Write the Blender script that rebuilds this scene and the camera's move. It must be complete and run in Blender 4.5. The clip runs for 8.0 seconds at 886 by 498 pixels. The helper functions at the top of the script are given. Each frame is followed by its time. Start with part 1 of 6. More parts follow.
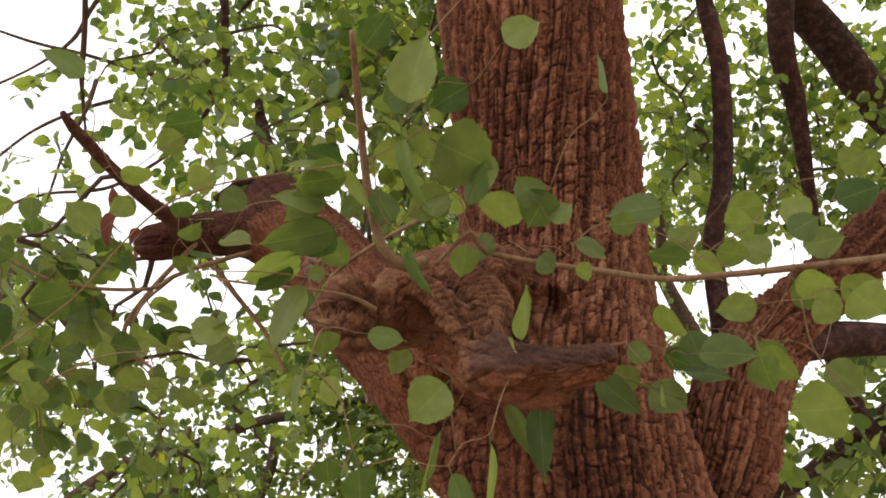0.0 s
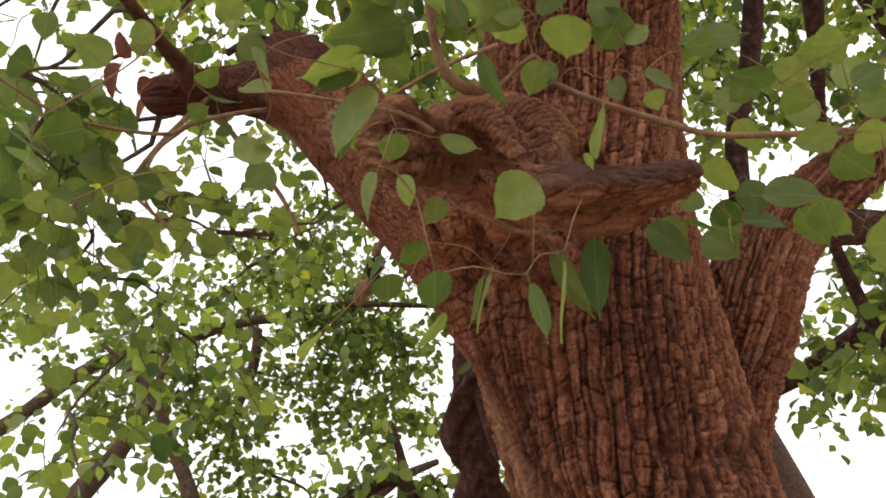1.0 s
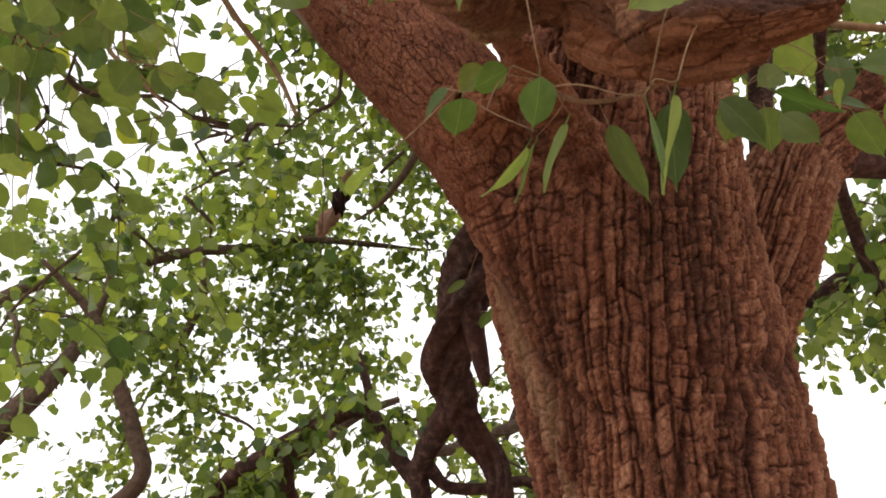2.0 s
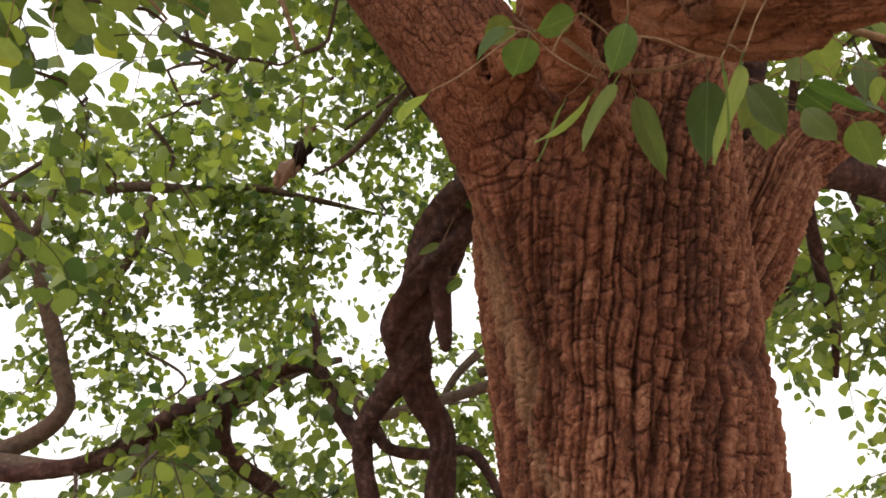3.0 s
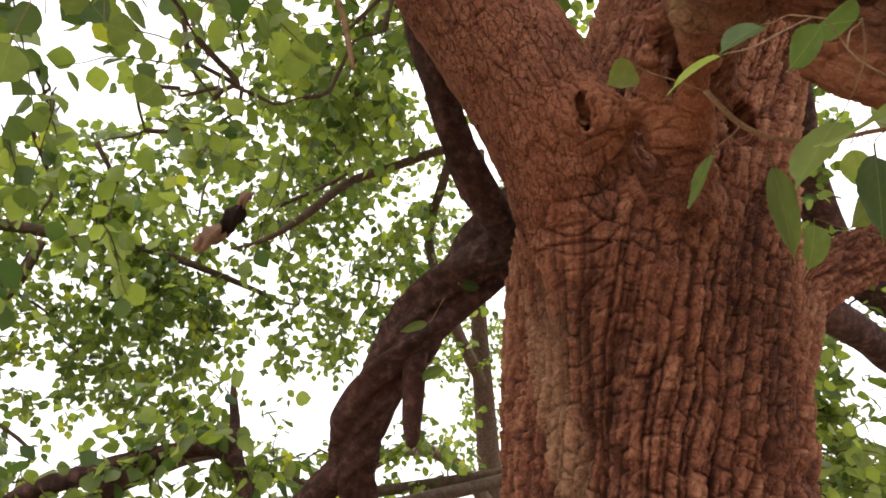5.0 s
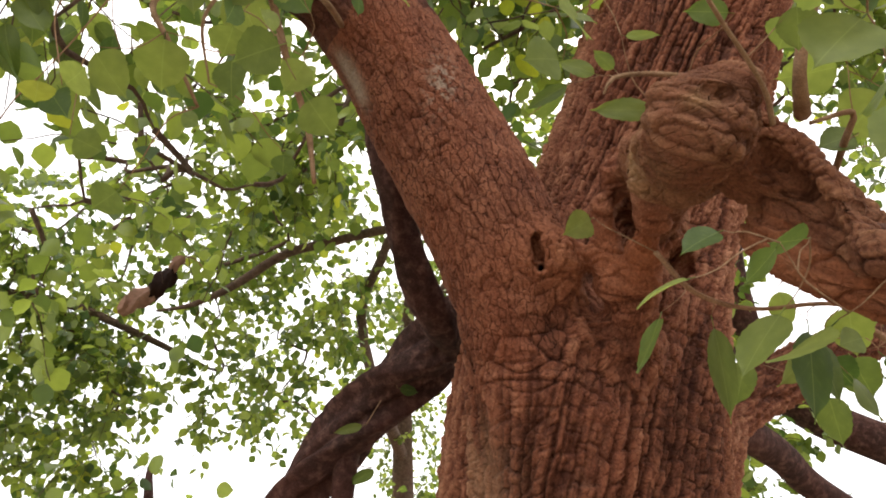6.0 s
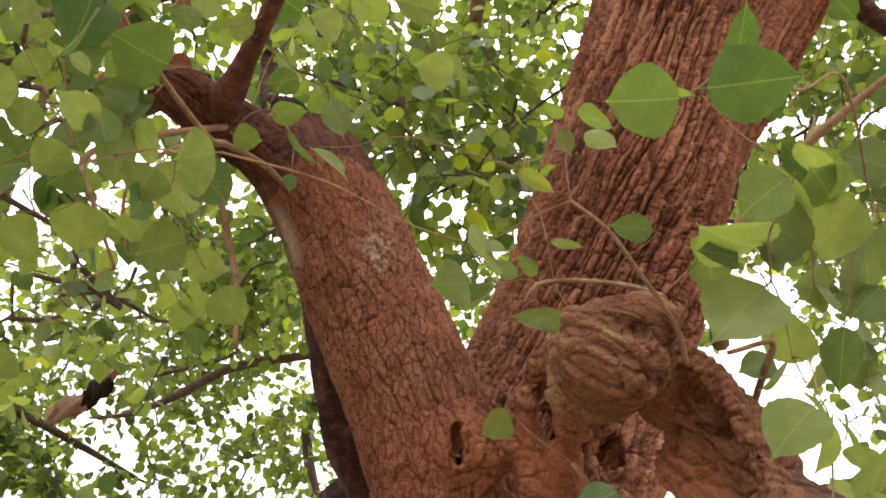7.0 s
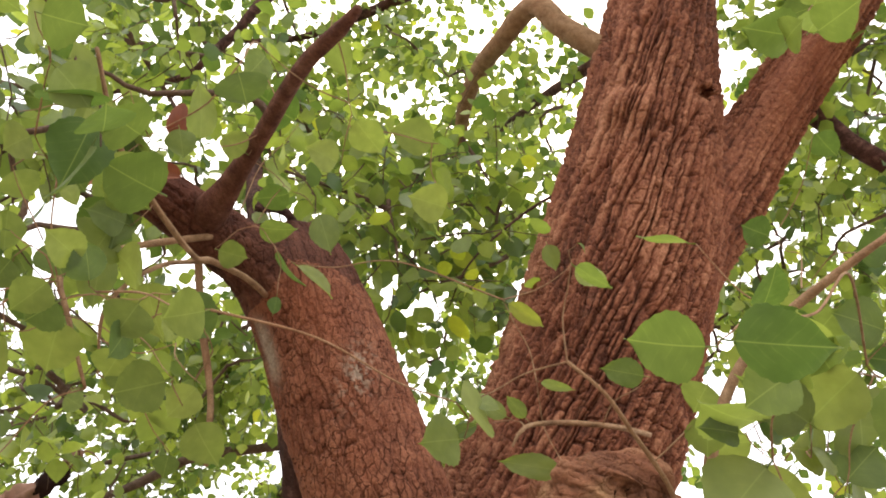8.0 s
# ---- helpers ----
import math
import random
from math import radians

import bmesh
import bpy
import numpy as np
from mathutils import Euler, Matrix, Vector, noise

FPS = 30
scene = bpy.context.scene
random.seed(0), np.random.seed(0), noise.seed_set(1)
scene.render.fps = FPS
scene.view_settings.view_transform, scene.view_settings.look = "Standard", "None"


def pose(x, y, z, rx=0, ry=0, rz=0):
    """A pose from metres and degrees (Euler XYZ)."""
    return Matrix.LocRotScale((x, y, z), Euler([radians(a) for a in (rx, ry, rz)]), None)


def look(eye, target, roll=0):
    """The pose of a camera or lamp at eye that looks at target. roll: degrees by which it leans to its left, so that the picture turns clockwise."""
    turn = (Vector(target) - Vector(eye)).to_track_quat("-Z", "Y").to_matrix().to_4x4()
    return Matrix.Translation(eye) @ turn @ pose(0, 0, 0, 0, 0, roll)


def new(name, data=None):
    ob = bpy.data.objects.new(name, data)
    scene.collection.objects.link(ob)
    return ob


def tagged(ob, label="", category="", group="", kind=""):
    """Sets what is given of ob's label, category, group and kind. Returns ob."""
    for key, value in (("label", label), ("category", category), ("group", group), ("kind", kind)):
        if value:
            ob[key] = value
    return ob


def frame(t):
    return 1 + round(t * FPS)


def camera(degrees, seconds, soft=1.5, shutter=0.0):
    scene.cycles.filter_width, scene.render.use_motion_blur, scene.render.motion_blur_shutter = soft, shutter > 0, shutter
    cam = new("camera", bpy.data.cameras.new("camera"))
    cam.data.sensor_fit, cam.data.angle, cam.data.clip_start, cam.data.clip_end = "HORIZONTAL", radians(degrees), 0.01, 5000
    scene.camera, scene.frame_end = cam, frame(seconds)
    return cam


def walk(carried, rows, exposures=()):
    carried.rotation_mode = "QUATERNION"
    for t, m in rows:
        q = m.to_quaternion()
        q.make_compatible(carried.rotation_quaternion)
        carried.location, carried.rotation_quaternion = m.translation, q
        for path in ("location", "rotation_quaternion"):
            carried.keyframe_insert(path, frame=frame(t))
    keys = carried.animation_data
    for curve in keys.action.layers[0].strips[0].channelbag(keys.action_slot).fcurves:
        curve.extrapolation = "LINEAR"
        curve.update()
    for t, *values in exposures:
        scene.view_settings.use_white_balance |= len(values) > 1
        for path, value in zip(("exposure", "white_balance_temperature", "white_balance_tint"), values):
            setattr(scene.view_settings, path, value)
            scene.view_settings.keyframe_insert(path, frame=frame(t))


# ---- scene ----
cam = camera(61.5, 8.0, soft=1.9)
METRES, EYE, TILT, LEAN, TURN = 1.5, 1.9, 25.0, 0.0, 0.0
PATH = [
    (0, (-0.014, -0.023, 1.821), (0.159, 1.653, 2.898), -12.2),
    (0.5, (-0.089, 0.0, 1.793), (0.112, 1.733, 2.769), -12.1),
    (1, (-0.158, 0.106, 1.745), (0.072, 1.876, 2.648), -10.9),
    (1.5, (-0.201, 0.244, 1.715), (0.071, 2.039, 2.556), -12.9),
    (1.7, (-0.236, 0.287, 1.713), (0.065, 2.088, 2.529), -11.2),
    (2.8, (-0.394, 0.367, 1.699), (0.133, 2.15, 2.437), -6.3),
    (3, (-0.394, 0.385, 1.7), (0.15, 2.174, 2.41), -4.2),
    (3.5, (-0.413, 0.43, 1.691), (0.305, 2.19, 2.312), 0.2),
    (4, (-0.419, 0.553, 1.646), (0.425, 2.236, 2.322), 1.6),
    (4.5, (-0.518, 0.664, 1.655), (0.354, 2.263, 2.481), 2.3),
    (5, (-0.608, 0.704, 1.675), (0.218, 2.222, 2.68), 0.2),
    (5.2, (-0.638, 0.705, 1.696), (0.207, 2.203, 2.716), 0.6),
    (6.3, (-0.681, 0.637, 1.798), (0.293, 1.917, 2.986), 0.3),
    (6.5, (-0.679, 0.617, 1.83), (0.309, 1.856, 3.049), -0.1),
    (7, (-0.659, 0.58, 1.889), (0.241, 1.754, 3.235), 3.7),
    (7.5, (-0.686, 0.569, 1.933), (0.186, 1.653, 3.37), 3.0),
    (8, (-0.705, 0.563, 1.957), (0.146, 1.59, 3.447), 4.4),
]
walk(cam, [(t, look(eye, target, roll)) for t, eye, target, roll in PATH], exposures=[(0, -0.22), (3, -0.19), (3.5, -0.16), (4, -0.28), (4.5, -0.06), (5, 0.05), (6.5, 0.26), (8, 0.48)])

# ---------------------------------------------------------------- sky, sun
world = bpy.data.worlds.new("overcast_sky")
scene.world = world
world.use_nodes = True
wt = world.node_tree
wt.nodes.clear()
w_out = wt.nodes.new("ShaderNodeOutputWorld")
w_sky = wt.nodes.new("ShaderNodeTexSky")
w_sky.sky_type = "NISHITA"
w_sky.sun_disc = False
w_sky.sun_elevation = radians(62)
w_sky.sun_rotation = radians(40)
w_sky.dust_density = 4.0
w_bg = wt.nodes.new("ShaderNodeBackground")
w_bg.inputs[1].default_value = 0.08
w_veil = wt.nodes.new("ShaderNodeBackground")          # the bright even cloud layer
w_veil.inputs[0].default_value = (1.0, 0.955, 0.915, 1)
w_veil.inputs[1].default_value = 1.7
w_add = wt.nodes.new("ShaderNodeAddShader")
wt.links.new(w_sky.outputs[0], w_bg.inputs[0])
wt.links.new(w_bg.outputs[0], w_add.inputs[0])
wt.links.new(w_veil.outputs[0], w_add.inputs[1])
wt.links.new(w_add.outputs[0], w_out.inputs[0])

sun = new("sun", bpy.data.lights.new("sun", "SUN"))
sun.data.energy = 1.2
sun.data.angle = radians(12)
sun.data.color = (1.0, 0.95, 0.87)
sun.matrix_world = look((-4.0, -4.5, 11.0), (0.2, 1.5, 2.0))


# ---------------------------------------------------------------- materials
def nodes_of(name):
    m = bpy.data.materials.new(name)
    m.use_nodes = True
    t = m.node_tree
    t.nodes.clear()
    return m, t


def add(t, kind, **values):
    n = t.nodes.new(kind)
    for k, v in values.items():
        n.inputs[k].default_value = v
    return n


def ramp(t, source, stops):
    n = t.nodes.new("ShaderNodeValToRGB")
    e = n.color_ramp.elements
    e[0].position, e[0].color = stops[0][0], (*stops[0][1], 1)
    e[1].position, e[1].color = stops[-1][0], (*stops[-1][1], 1)
    for p, c in stops[1:-1]:
        x = e.new(p)
        x.color = (*c, 1)
    t.links.new(source, n.inputs[0])
    return n.outputs[0]


def mix(t, fac, a, b, blend="MIX"):
    n = t.nodes.new("ShaderNodeMix")
    n.data_type, n.blend_type = "RGBA", blend
    for s, v in ((n.inputs[0], fac), (n.inputs[6], a), (n.inputs[7], b)):
        if isinstance(v, (int, float)):
            s.default_value = v
        elif isinstance(v, tuple):
            s.default_value = (*v, 1)
        else:
            t.links.new(v, s)
    return n.outputs[2]


def math_node(t, op, a, b=0.0):
    n = t.nodes.new("ShaderNodeMath")
    n.operation = op
    for s, v in ((n.inputs[0], a), (n.inputs[1], b)):
        if isinstance(v, (int, float)):
            s.default_value = v
        else:
            t.links.new(v, s)
    return n.outputs[0]


def bark_material(name, low, mid, high, patch, patch_amount=0.5, rough=0.88, fine=240.0, bump=0.6, use_tone=True, crack=(75.0, 42.0), crack_mix=0.7, pale_tones=((0.22, 0.17, 0.13), (0.42, 0.35, 0.28))):
    m, t = nodes_of(name)
    out = add(t, "ShaderNodeOutputMaterial")
    b = add(t, "ShaderNodeBsdfPrincipled", Roughness=rough)
    b.inputs["Specular IOR Level"].default_value = 0.12
    co = t.nodes.new("ShaderNodeTexCoord").outputs["Object"]
    big = add(t, "ShaderNodeTexNoise", Scale=5.0, Detail=4.0, Roughness=0.6)
    med = add(t, "ShaderNodeTexNoise", Scale=38.0, Detail=5.0, Roughness=0.65)
    tiny = add(t, "ShaderNodeTexNoise", Scale=fine, Detail=4.0, Roughness=0.7)
    for n in (big, med, tiny):
        t.links.new(co, n.inputs["Vector"])
    grain = ramp(t, med.outputs[0], [(0.25, low), (0.5, mid), (0.75, high)])
    cracks = None
    if use_tone:
        read = {}
        for key in ("tone", "bare", "pale", "round_limb", "along_limb"):
            n = t.nodes.new("ShaderNodeAttribute")
            n.attribute_name = key
            read[key] = n.outputs["Fac"]
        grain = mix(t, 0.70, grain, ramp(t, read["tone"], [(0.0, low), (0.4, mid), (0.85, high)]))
        uv = t.nodes.new("ShaderNodeCombineXYZ")
        wob = add(t, "ShaderNodeTexNoise", Scale=55.0, Detail=3.0)
        t.links.new(co, wob.inputs["Vector"])
        wobble = math_node(t, "MULTIPLY", math_node(t, "SUBTRACT", wob.outputs[0], 0.5), 1.5)
        t.links.new(math_node(t, "ADD", math_node(t, "MULTIPLY", read["round_limb"], crack[0]), wobble), uv.inputs[0])
        t.links.new(math_node(t, "ADD", math_node(t, "MULTIPLY", read["along_limb"], crack[1]), wobble), uv.inputs[1])
        patchy = add(t, "ShaderNodeTexNoise", Scale=16.0, Detail=3.0)
        t.links.new(co, patchy.inputs["Vector"])
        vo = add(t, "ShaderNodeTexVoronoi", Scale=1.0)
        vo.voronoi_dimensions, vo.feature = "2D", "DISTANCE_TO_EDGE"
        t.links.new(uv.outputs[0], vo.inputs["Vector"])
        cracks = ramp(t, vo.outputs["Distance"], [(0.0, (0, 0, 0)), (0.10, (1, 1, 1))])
        # crack lines darkened: their own dark colour plus painted crevice shade
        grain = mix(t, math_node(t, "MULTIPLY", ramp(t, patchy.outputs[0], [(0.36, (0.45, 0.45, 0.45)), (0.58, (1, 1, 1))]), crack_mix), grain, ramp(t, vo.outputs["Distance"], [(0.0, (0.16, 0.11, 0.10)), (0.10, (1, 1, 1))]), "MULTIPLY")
    blot = ramp(t, big.outputs[0], [(0.45, (0, 0, 0)), (0.7, (1, 1, 1))])
    col = mix(t, math_node(t, "MULTIPLY", blot, patch_amount), grain, patch)
    if use_tone:
        col = mix(t, math_node(t, "MINIMUM", read["bare"], 0.85), col, mix(t, med.outputs[0], (0.20, 0.065, 0.030), (0.36, 0.135, 0.065)))
        col = mix(t, math_node(t, "MINIMUM", read["pale"], 0.9), col, mix(t, med.outputs[0], *pale_tones))
    speck = ramp(t, tiny.outputs[0], [(0.3, (0.60, 0.60, 0.60)), (0.7, (1.38, 1.36, 1.34))])
    col = mix(t, 0.8, col, speck, "MULTIPLY")
    t.links.new(col, b.inputs["Base Color"])
    h = math_node(t, "ADD", math_node(t, "MULTIPLY", med.outputs[0], 1.0), math_node(t, "MULTIPLY", tiny.outputs[0], 0.6))
    if cracks is not None:
        h = math_node(t, "ADD", h, math_node(t, "MULTIPLY", cracks, 0.55))
    bp = add(t, "ShaderNodeBump", Strength=bump, Distance=0.007)
    t.links.new(h, bp.inputs["Height"])
    t.links.new(bp.outputs[0], b.inputs["Normal"])
    t.links.new(b.outputs[0], out.inputs[0])
    return m


def leaf_material(name, dark, light, glow, through_amount=0.42, spots=0.25, yellow=(0.34, 0.36, 0.06), yellow_share=0.99, veins=False, spec=0.35, rough=0.52):
    m, t = nodes_of(name)
    out = add(t, "ShaderNodeOutputMaterial")
    geo = t.nodes.new("ShaderNodeNewGeometry").outputs["Random Per Island"]
    obr = t.nodes.new("ShaderNodeObjectInfo").outputs["Random"]
    rnd = math_node(t, "FRACT", math_node(t, "ADD", geo, obr))
    rnd2 = math_node(t, "FRACT", math_node(t, "MULTIPLY", rnd, 37.7))
    co = t.nodes.new("ShaderNodeTexCoord").outputs["Object"]
    blot = add(t, "ShaderNodeTexNoise", Scale=45.0, Detail=4.0)
    vein = add(t, "ShaderNodeTexNoise", Scale=260.0, Detail=3.0)
    for n in (blot, vein):
        t.links.new(co, n.inputs["Vector"])
    col = ramp(t, rnd, [(0.0, dark), (1.0, light)])
    col = mix(t, ramp(t, rnd2, [(yellow_share - 0.01, (0, 0, 0)), (yellow_share, (1, 1, 1))]), col, yellow)
    col = mix(t, spots, col, ramp(t, blot.outputs[0], [(0.3, (0.55, 0.6, 0.5)), (0.7, (1.3, 1.25, 1.2))]), "MULTIPLY")
    if veins:                      # pale midrib and side veins, in the leaf's own plane
        sep = t.nodes.new("ShaderNodeSeparateXYZ")
        t.links.new(co, sep.inputs[0])
        ax = math_node(t, "ABSOLUTE", sep.outputs[0])
        rib = ramp(t, math_node(t, "MULTIPLY", ax, 250.0), [(0.05, (1, 1, 1)), (0.2, (0, 0, 0))])
        run = math_node(t, "SUBTRACT", sep.outputs[1], math_node(t, "MULTIPLY", ax, 0.75))
        saw = math_node(t, "ABSOLUTE", math_node(t, "SUBTRACT", math_node(t, "FRACT", math_node(t, "ADD", math_node(t, "MULTIPLY", run, 110.0), math_node(t, "MULTIPLY", blot.outputs[0], 0.8))), 0.5))
        lines = math_node(t, "MULTIPLY", ramp(t, saw, [(0.0, (1, 1, 1)), (0.09, (0, 0, 0))]), ramp(t, blot.outputs[0], [(0.4, (0, 0, 0)), (0.65, (1, 1, 1))]))
        col = mix(t, math_node(t, "MAXIMUM", math_node(t, "MULTIPLY", rib, 0.35), math_node(t, "MULTIPLY", lines, 0.14)), col, (0.24, 0.30, 0.11))
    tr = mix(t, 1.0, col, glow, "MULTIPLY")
    b = add(t, "ShaderNodeBsdfPrincipled", Roughness=rough)
    b.inputs["Specular IOR Level"].default_value = spec
    t.links.new(col, b.inputs["Base Color"])
    bp = add(t, "ShaderNodeBump", Strength=0.25, Distance=0.001)
    t.links.new(vein.outputs[0], bp.inputs["Height"])
    t.links.new(bp.outputs[0], b.inputs["Normal"])
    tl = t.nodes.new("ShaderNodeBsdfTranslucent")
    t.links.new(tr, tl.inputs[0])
    mx = t.nodes.new("ShaderNodeMixShader")
    mx.inputs[0].default_value = through_amount
    t.links.new(b.outputs[0], mx.inputs[1])
    t.links.new(tl.outputs[0], mx.inputs[2])
    t.links.new(mx.outputs[0], out.inputs[0])
    return m


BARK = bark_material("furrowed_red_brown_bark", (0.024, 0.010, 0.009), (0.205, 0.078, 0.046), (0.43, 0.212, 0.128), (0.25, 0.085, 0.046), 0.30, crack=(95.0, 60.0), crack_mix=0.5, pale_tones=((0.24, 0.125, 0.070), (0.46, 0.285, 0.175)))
BARK_LIMB = bark_material("fine_cracked_red_bark", (0.040, 0.017, 0.012), (0.155, 0.058, 0.034), (0.27, 0.115, 0.068), (0.21, 0.066, 0.032), 0.5, crack=(85.0, 44.0), crack_mix=0.92)
BARK_END = bark_material("dark_dead_limb_bark", (0.022, 0.011, 0.009), (0.075, 0.030, 0.021), (0.15, 0.066, 0.045), (0.11, 0.036, 0.022), 0.5, crack=(80.0, 50.0))
BARK_GREY = bark_material("smooth_dark_grey_bark", (0.022, 0.011, 0.008), (0.088, 0.041, 0.030), (0.150, 0.080, 0.060), (0.115, 0.046, 0.030), 0.3, crack=(50.0, 60.0), crack_mix=0.05, rough=0.75, bump=0.4)
BARK_STUB = bark_material("weathered_broken_wood", (0.030, 0.013, 0.009), (0.155, 0.066, 0.039), (0.31, 0.160, 0.090), (0.20, 0.072, 0.038), 0.5, crack=(60.0, 25.0), crack_mix=0.25, pale_tones=((0.27, 0.160, 0.080), (0.50, 0.335, 0.180)))
BARK_DARK = bark_material("dark_weathered_bark", (0.018, 0.011, 0.010), (0.064, 0.034, 0.030), (0.20, 0.110, 0.092), (0.12, 0.046, 0.034), 0.45, use_tone=False, bump=1.0)
BARK_TWIG = bark_material("brown_twig_bark", (0.13, 0.075, 0.045), (0.27, 0.17, 0.10), (0.38, 0.26, 0.17), (0.30, 0.13, 0.07), 0.4, use_tone=False, fine=500.0)
BARK_END_ROUND = bark_material("reddish_branch_bark", (0.04, 0.018, 0.014), (0.13, 0.058, 0.042), (0.22, 0.115, 0.085), (0.16, 0.055, 0.036), 0.4, use_tone=False, bump=0.9)
BARK_FAR = bark_material("shaded_branch_bark", (0.045, 0.031, 0.025), (0.11, 0.075, 0.057), (0.19, 0.135, 0.10), (0.14, 0.075, 0.05), 0.4, use_tone=False, bump=0.8)
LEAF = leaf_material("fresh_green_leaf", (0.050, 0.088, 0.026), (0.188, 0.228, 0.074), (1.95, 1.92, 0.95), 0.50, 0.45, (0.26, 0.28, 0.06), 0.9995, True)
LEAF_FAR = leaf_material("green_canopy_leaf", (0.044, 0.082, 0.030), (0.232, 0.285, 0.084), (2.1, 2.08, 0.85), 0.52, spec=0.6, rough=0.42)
# lit copy of the leaf: backlit yellow-green put into the base colour
LEAF_SUNLIT = leaf_material("sunlit_yellow_green_leaf", (0.36, 0.44, 0.05), (0.50, 0.55, 0.07), (1.5, 1.45, 0.7), 0.55, 0.3)


# ---------------------------------------------------------------- shape helpers
def mesh_of(name, verts, faces, mat, smooth=True):
    me = bpy.data.meshes.new(name)
    verts = np.asarray(verts, dtype=np.float32)
    if isinstance(faces, np.ndarray):
        me.vertices.add(len(verts))
        me.vertices.foreach_set("co", verts.ravel())
        k = faces.shape[1]
        me.loops.add(faces.size)
        me.loops.foreach_set("vertex_index", faces.ravel().astype(np.int32))
        me.polygons.add(len(faces))
        me.polygons.foreach_set("loop_start", (np.arange(len(faces)) * k).astype(np.int32))
        me.update(calc_edges=True)
    else:
        me.from_pydata([tuple(map(float, v)) for v in verts], [], faces)
    me.polygons.foreach_set("use_smooth", [smooth] * len(me.polygons))
    me.materials.append(mat)
    return me


def part(name, me, parent, label="", kind=""):
    ob = new(name, me)
    ob.parent = parent
    if label or kind:
        tagged(ob, label=label, kind=kind)
    return ob


def thing(name, place, label, category, group="", kind=""):
    ob = new(name)
    ob.empty_display_size = 0.2
    ob.location = place
    bpy.context.view_layer.update()
    return tagged(ob, label, category, group, kind)


def child(name, verts, faces, mat, parent, label="", kind="", smooth=True):
    """A mesh given in world places, hung under parent, which only has a location."""
    base = parent.matrix_world.translation if parent is not None else Vector((0, 0, 0))
    v = np.asarray(verts, dtype=np.float64) - np.array(base)
    return part(name, mesh_of(name, v, faces, mat, smooth), parent, label, kind)


def spline(nodes, step):
    """Catmull-Rom through rows of x, y, z, r, resampled about every step metres."""
    p = np.asarray(nodes, dtype=np.float64)
    p = np.vstack([2 * p[0] - p[1], p, 2 * p[-1] - p[-2]])
    p[:, 3] = np.maximum(p[:, 3], 0.0004)
    out = []
    for a in range(1, len(p) - 2):
        n = max(2, int(np.linalg.norm(p[a + 1, :3] - p[a, :3]) / step))
        u = (np.arange(n) / n)[:, None]
        out.append(0.5 * (2 * p[a] + (p[a + 1] - p[a - 1]) * u + (2 * p[a - 1] - 5 * p[a] + 4 * p[a + 1] - p[a + 2]) * u**2
                          + (3 * p[a] - p[a - 1] - 3 * p[a + 1] + p[a + 2]) * u**3))
    out.append(p[-2][None])
    c = np.vstack(out)
    c[:, 3] = np.maximum(c[:, 3], 0.0004)
    return c


def unit(v):
    return v / np.maximum(np.linalg.norm(v, axis=-1, keepdims=True), 1e-9)


def frames_of(c):
    d = unit(np.gradient(c[:, :3], axis=0))
    e1 = np.zeros_like(d)
    ref = np.array([0.0, -1.0, 0.1])
    for i in range(len(d)):
        v = ref - d[i] * (ref @ d[i])
        if np.linalg.norm(v) < 0.1:
            v = np.array([1.0, 0, 0]) - d[i] * d[i][0]
        e1[i] = v / np.linalg.norm(v)
        ref = e1[i] if i else ref
    return d, e1, np.cross(d, e1)


def hash2(a, b, seed):
    h = (a.astype(np.int64) * 374761393 + b.astype(np.int64) * 668265263 + seed * 974711) & 0xFFFFFFFF
    h = ((h ^ (h >> 13)) * 1274126177) & 0xFFFFFFFF
    return ((h ^ (h >> 16)) & 0xFFFFFF) / float(0x1000000)


def noise2(u, v, seed):
    a, b = np.floor(u), np.floor(v)
    fu, fv = u - a, v - b
    fu, fv = fu * fu * (3 - 2 * fu), fv * fv * (3 - 2 * fv)
    n00, n10, n01, n11 = (hash2(a + i, b + j, seed) for i, j in ((0, 0), (1, 0), (0, 1), (1, 1)))
    return (n00 * (1 - fu) + n10 * fu) * (1 - fv) + (n01 * (1 - fu) + n11 * fu) * fv


def fractal2(u, v, seed, octaves=3):
    s, a, tot = 0.0, 1.0, 0.0
    for o in range(octaves):
        s, tot, a = s + a * noise2(u * 2**o, v * 2**o, seed + o), tot + a, a * 0.5
    return s / tot


def cells2(u, v, seed):
    """Distance to the border of a cell pattern, and each cell's own random number."""
    a, b = np.floor(u), np.floor(v)
    f1 = np.full(u.shape, 9.0)
    f2 = np.full(u.shape, 9.0)
    own = np.zeros(u.shape)
    for i in (-1, 0, 1):
        for j in (-1, 0, 1):
            ca, cb = a + i, b + j
            du = ca + 0.15 + 0.7 * hash2(ca, cb, seed) - u
            dv = cb + 0.1 + 0.8 * hash2(ca, cb, seed + 7) - v
            d = np.sqrt(du * du + dv * dv)
            near = d < f1
            f2 = np.where(near, f1, np.minimum(f2, d))
            own = np.where(near, hash2(ca, cb, seed + 13), own)
            f1 = np.where(near, d, f1)
    return f2 - f1, own


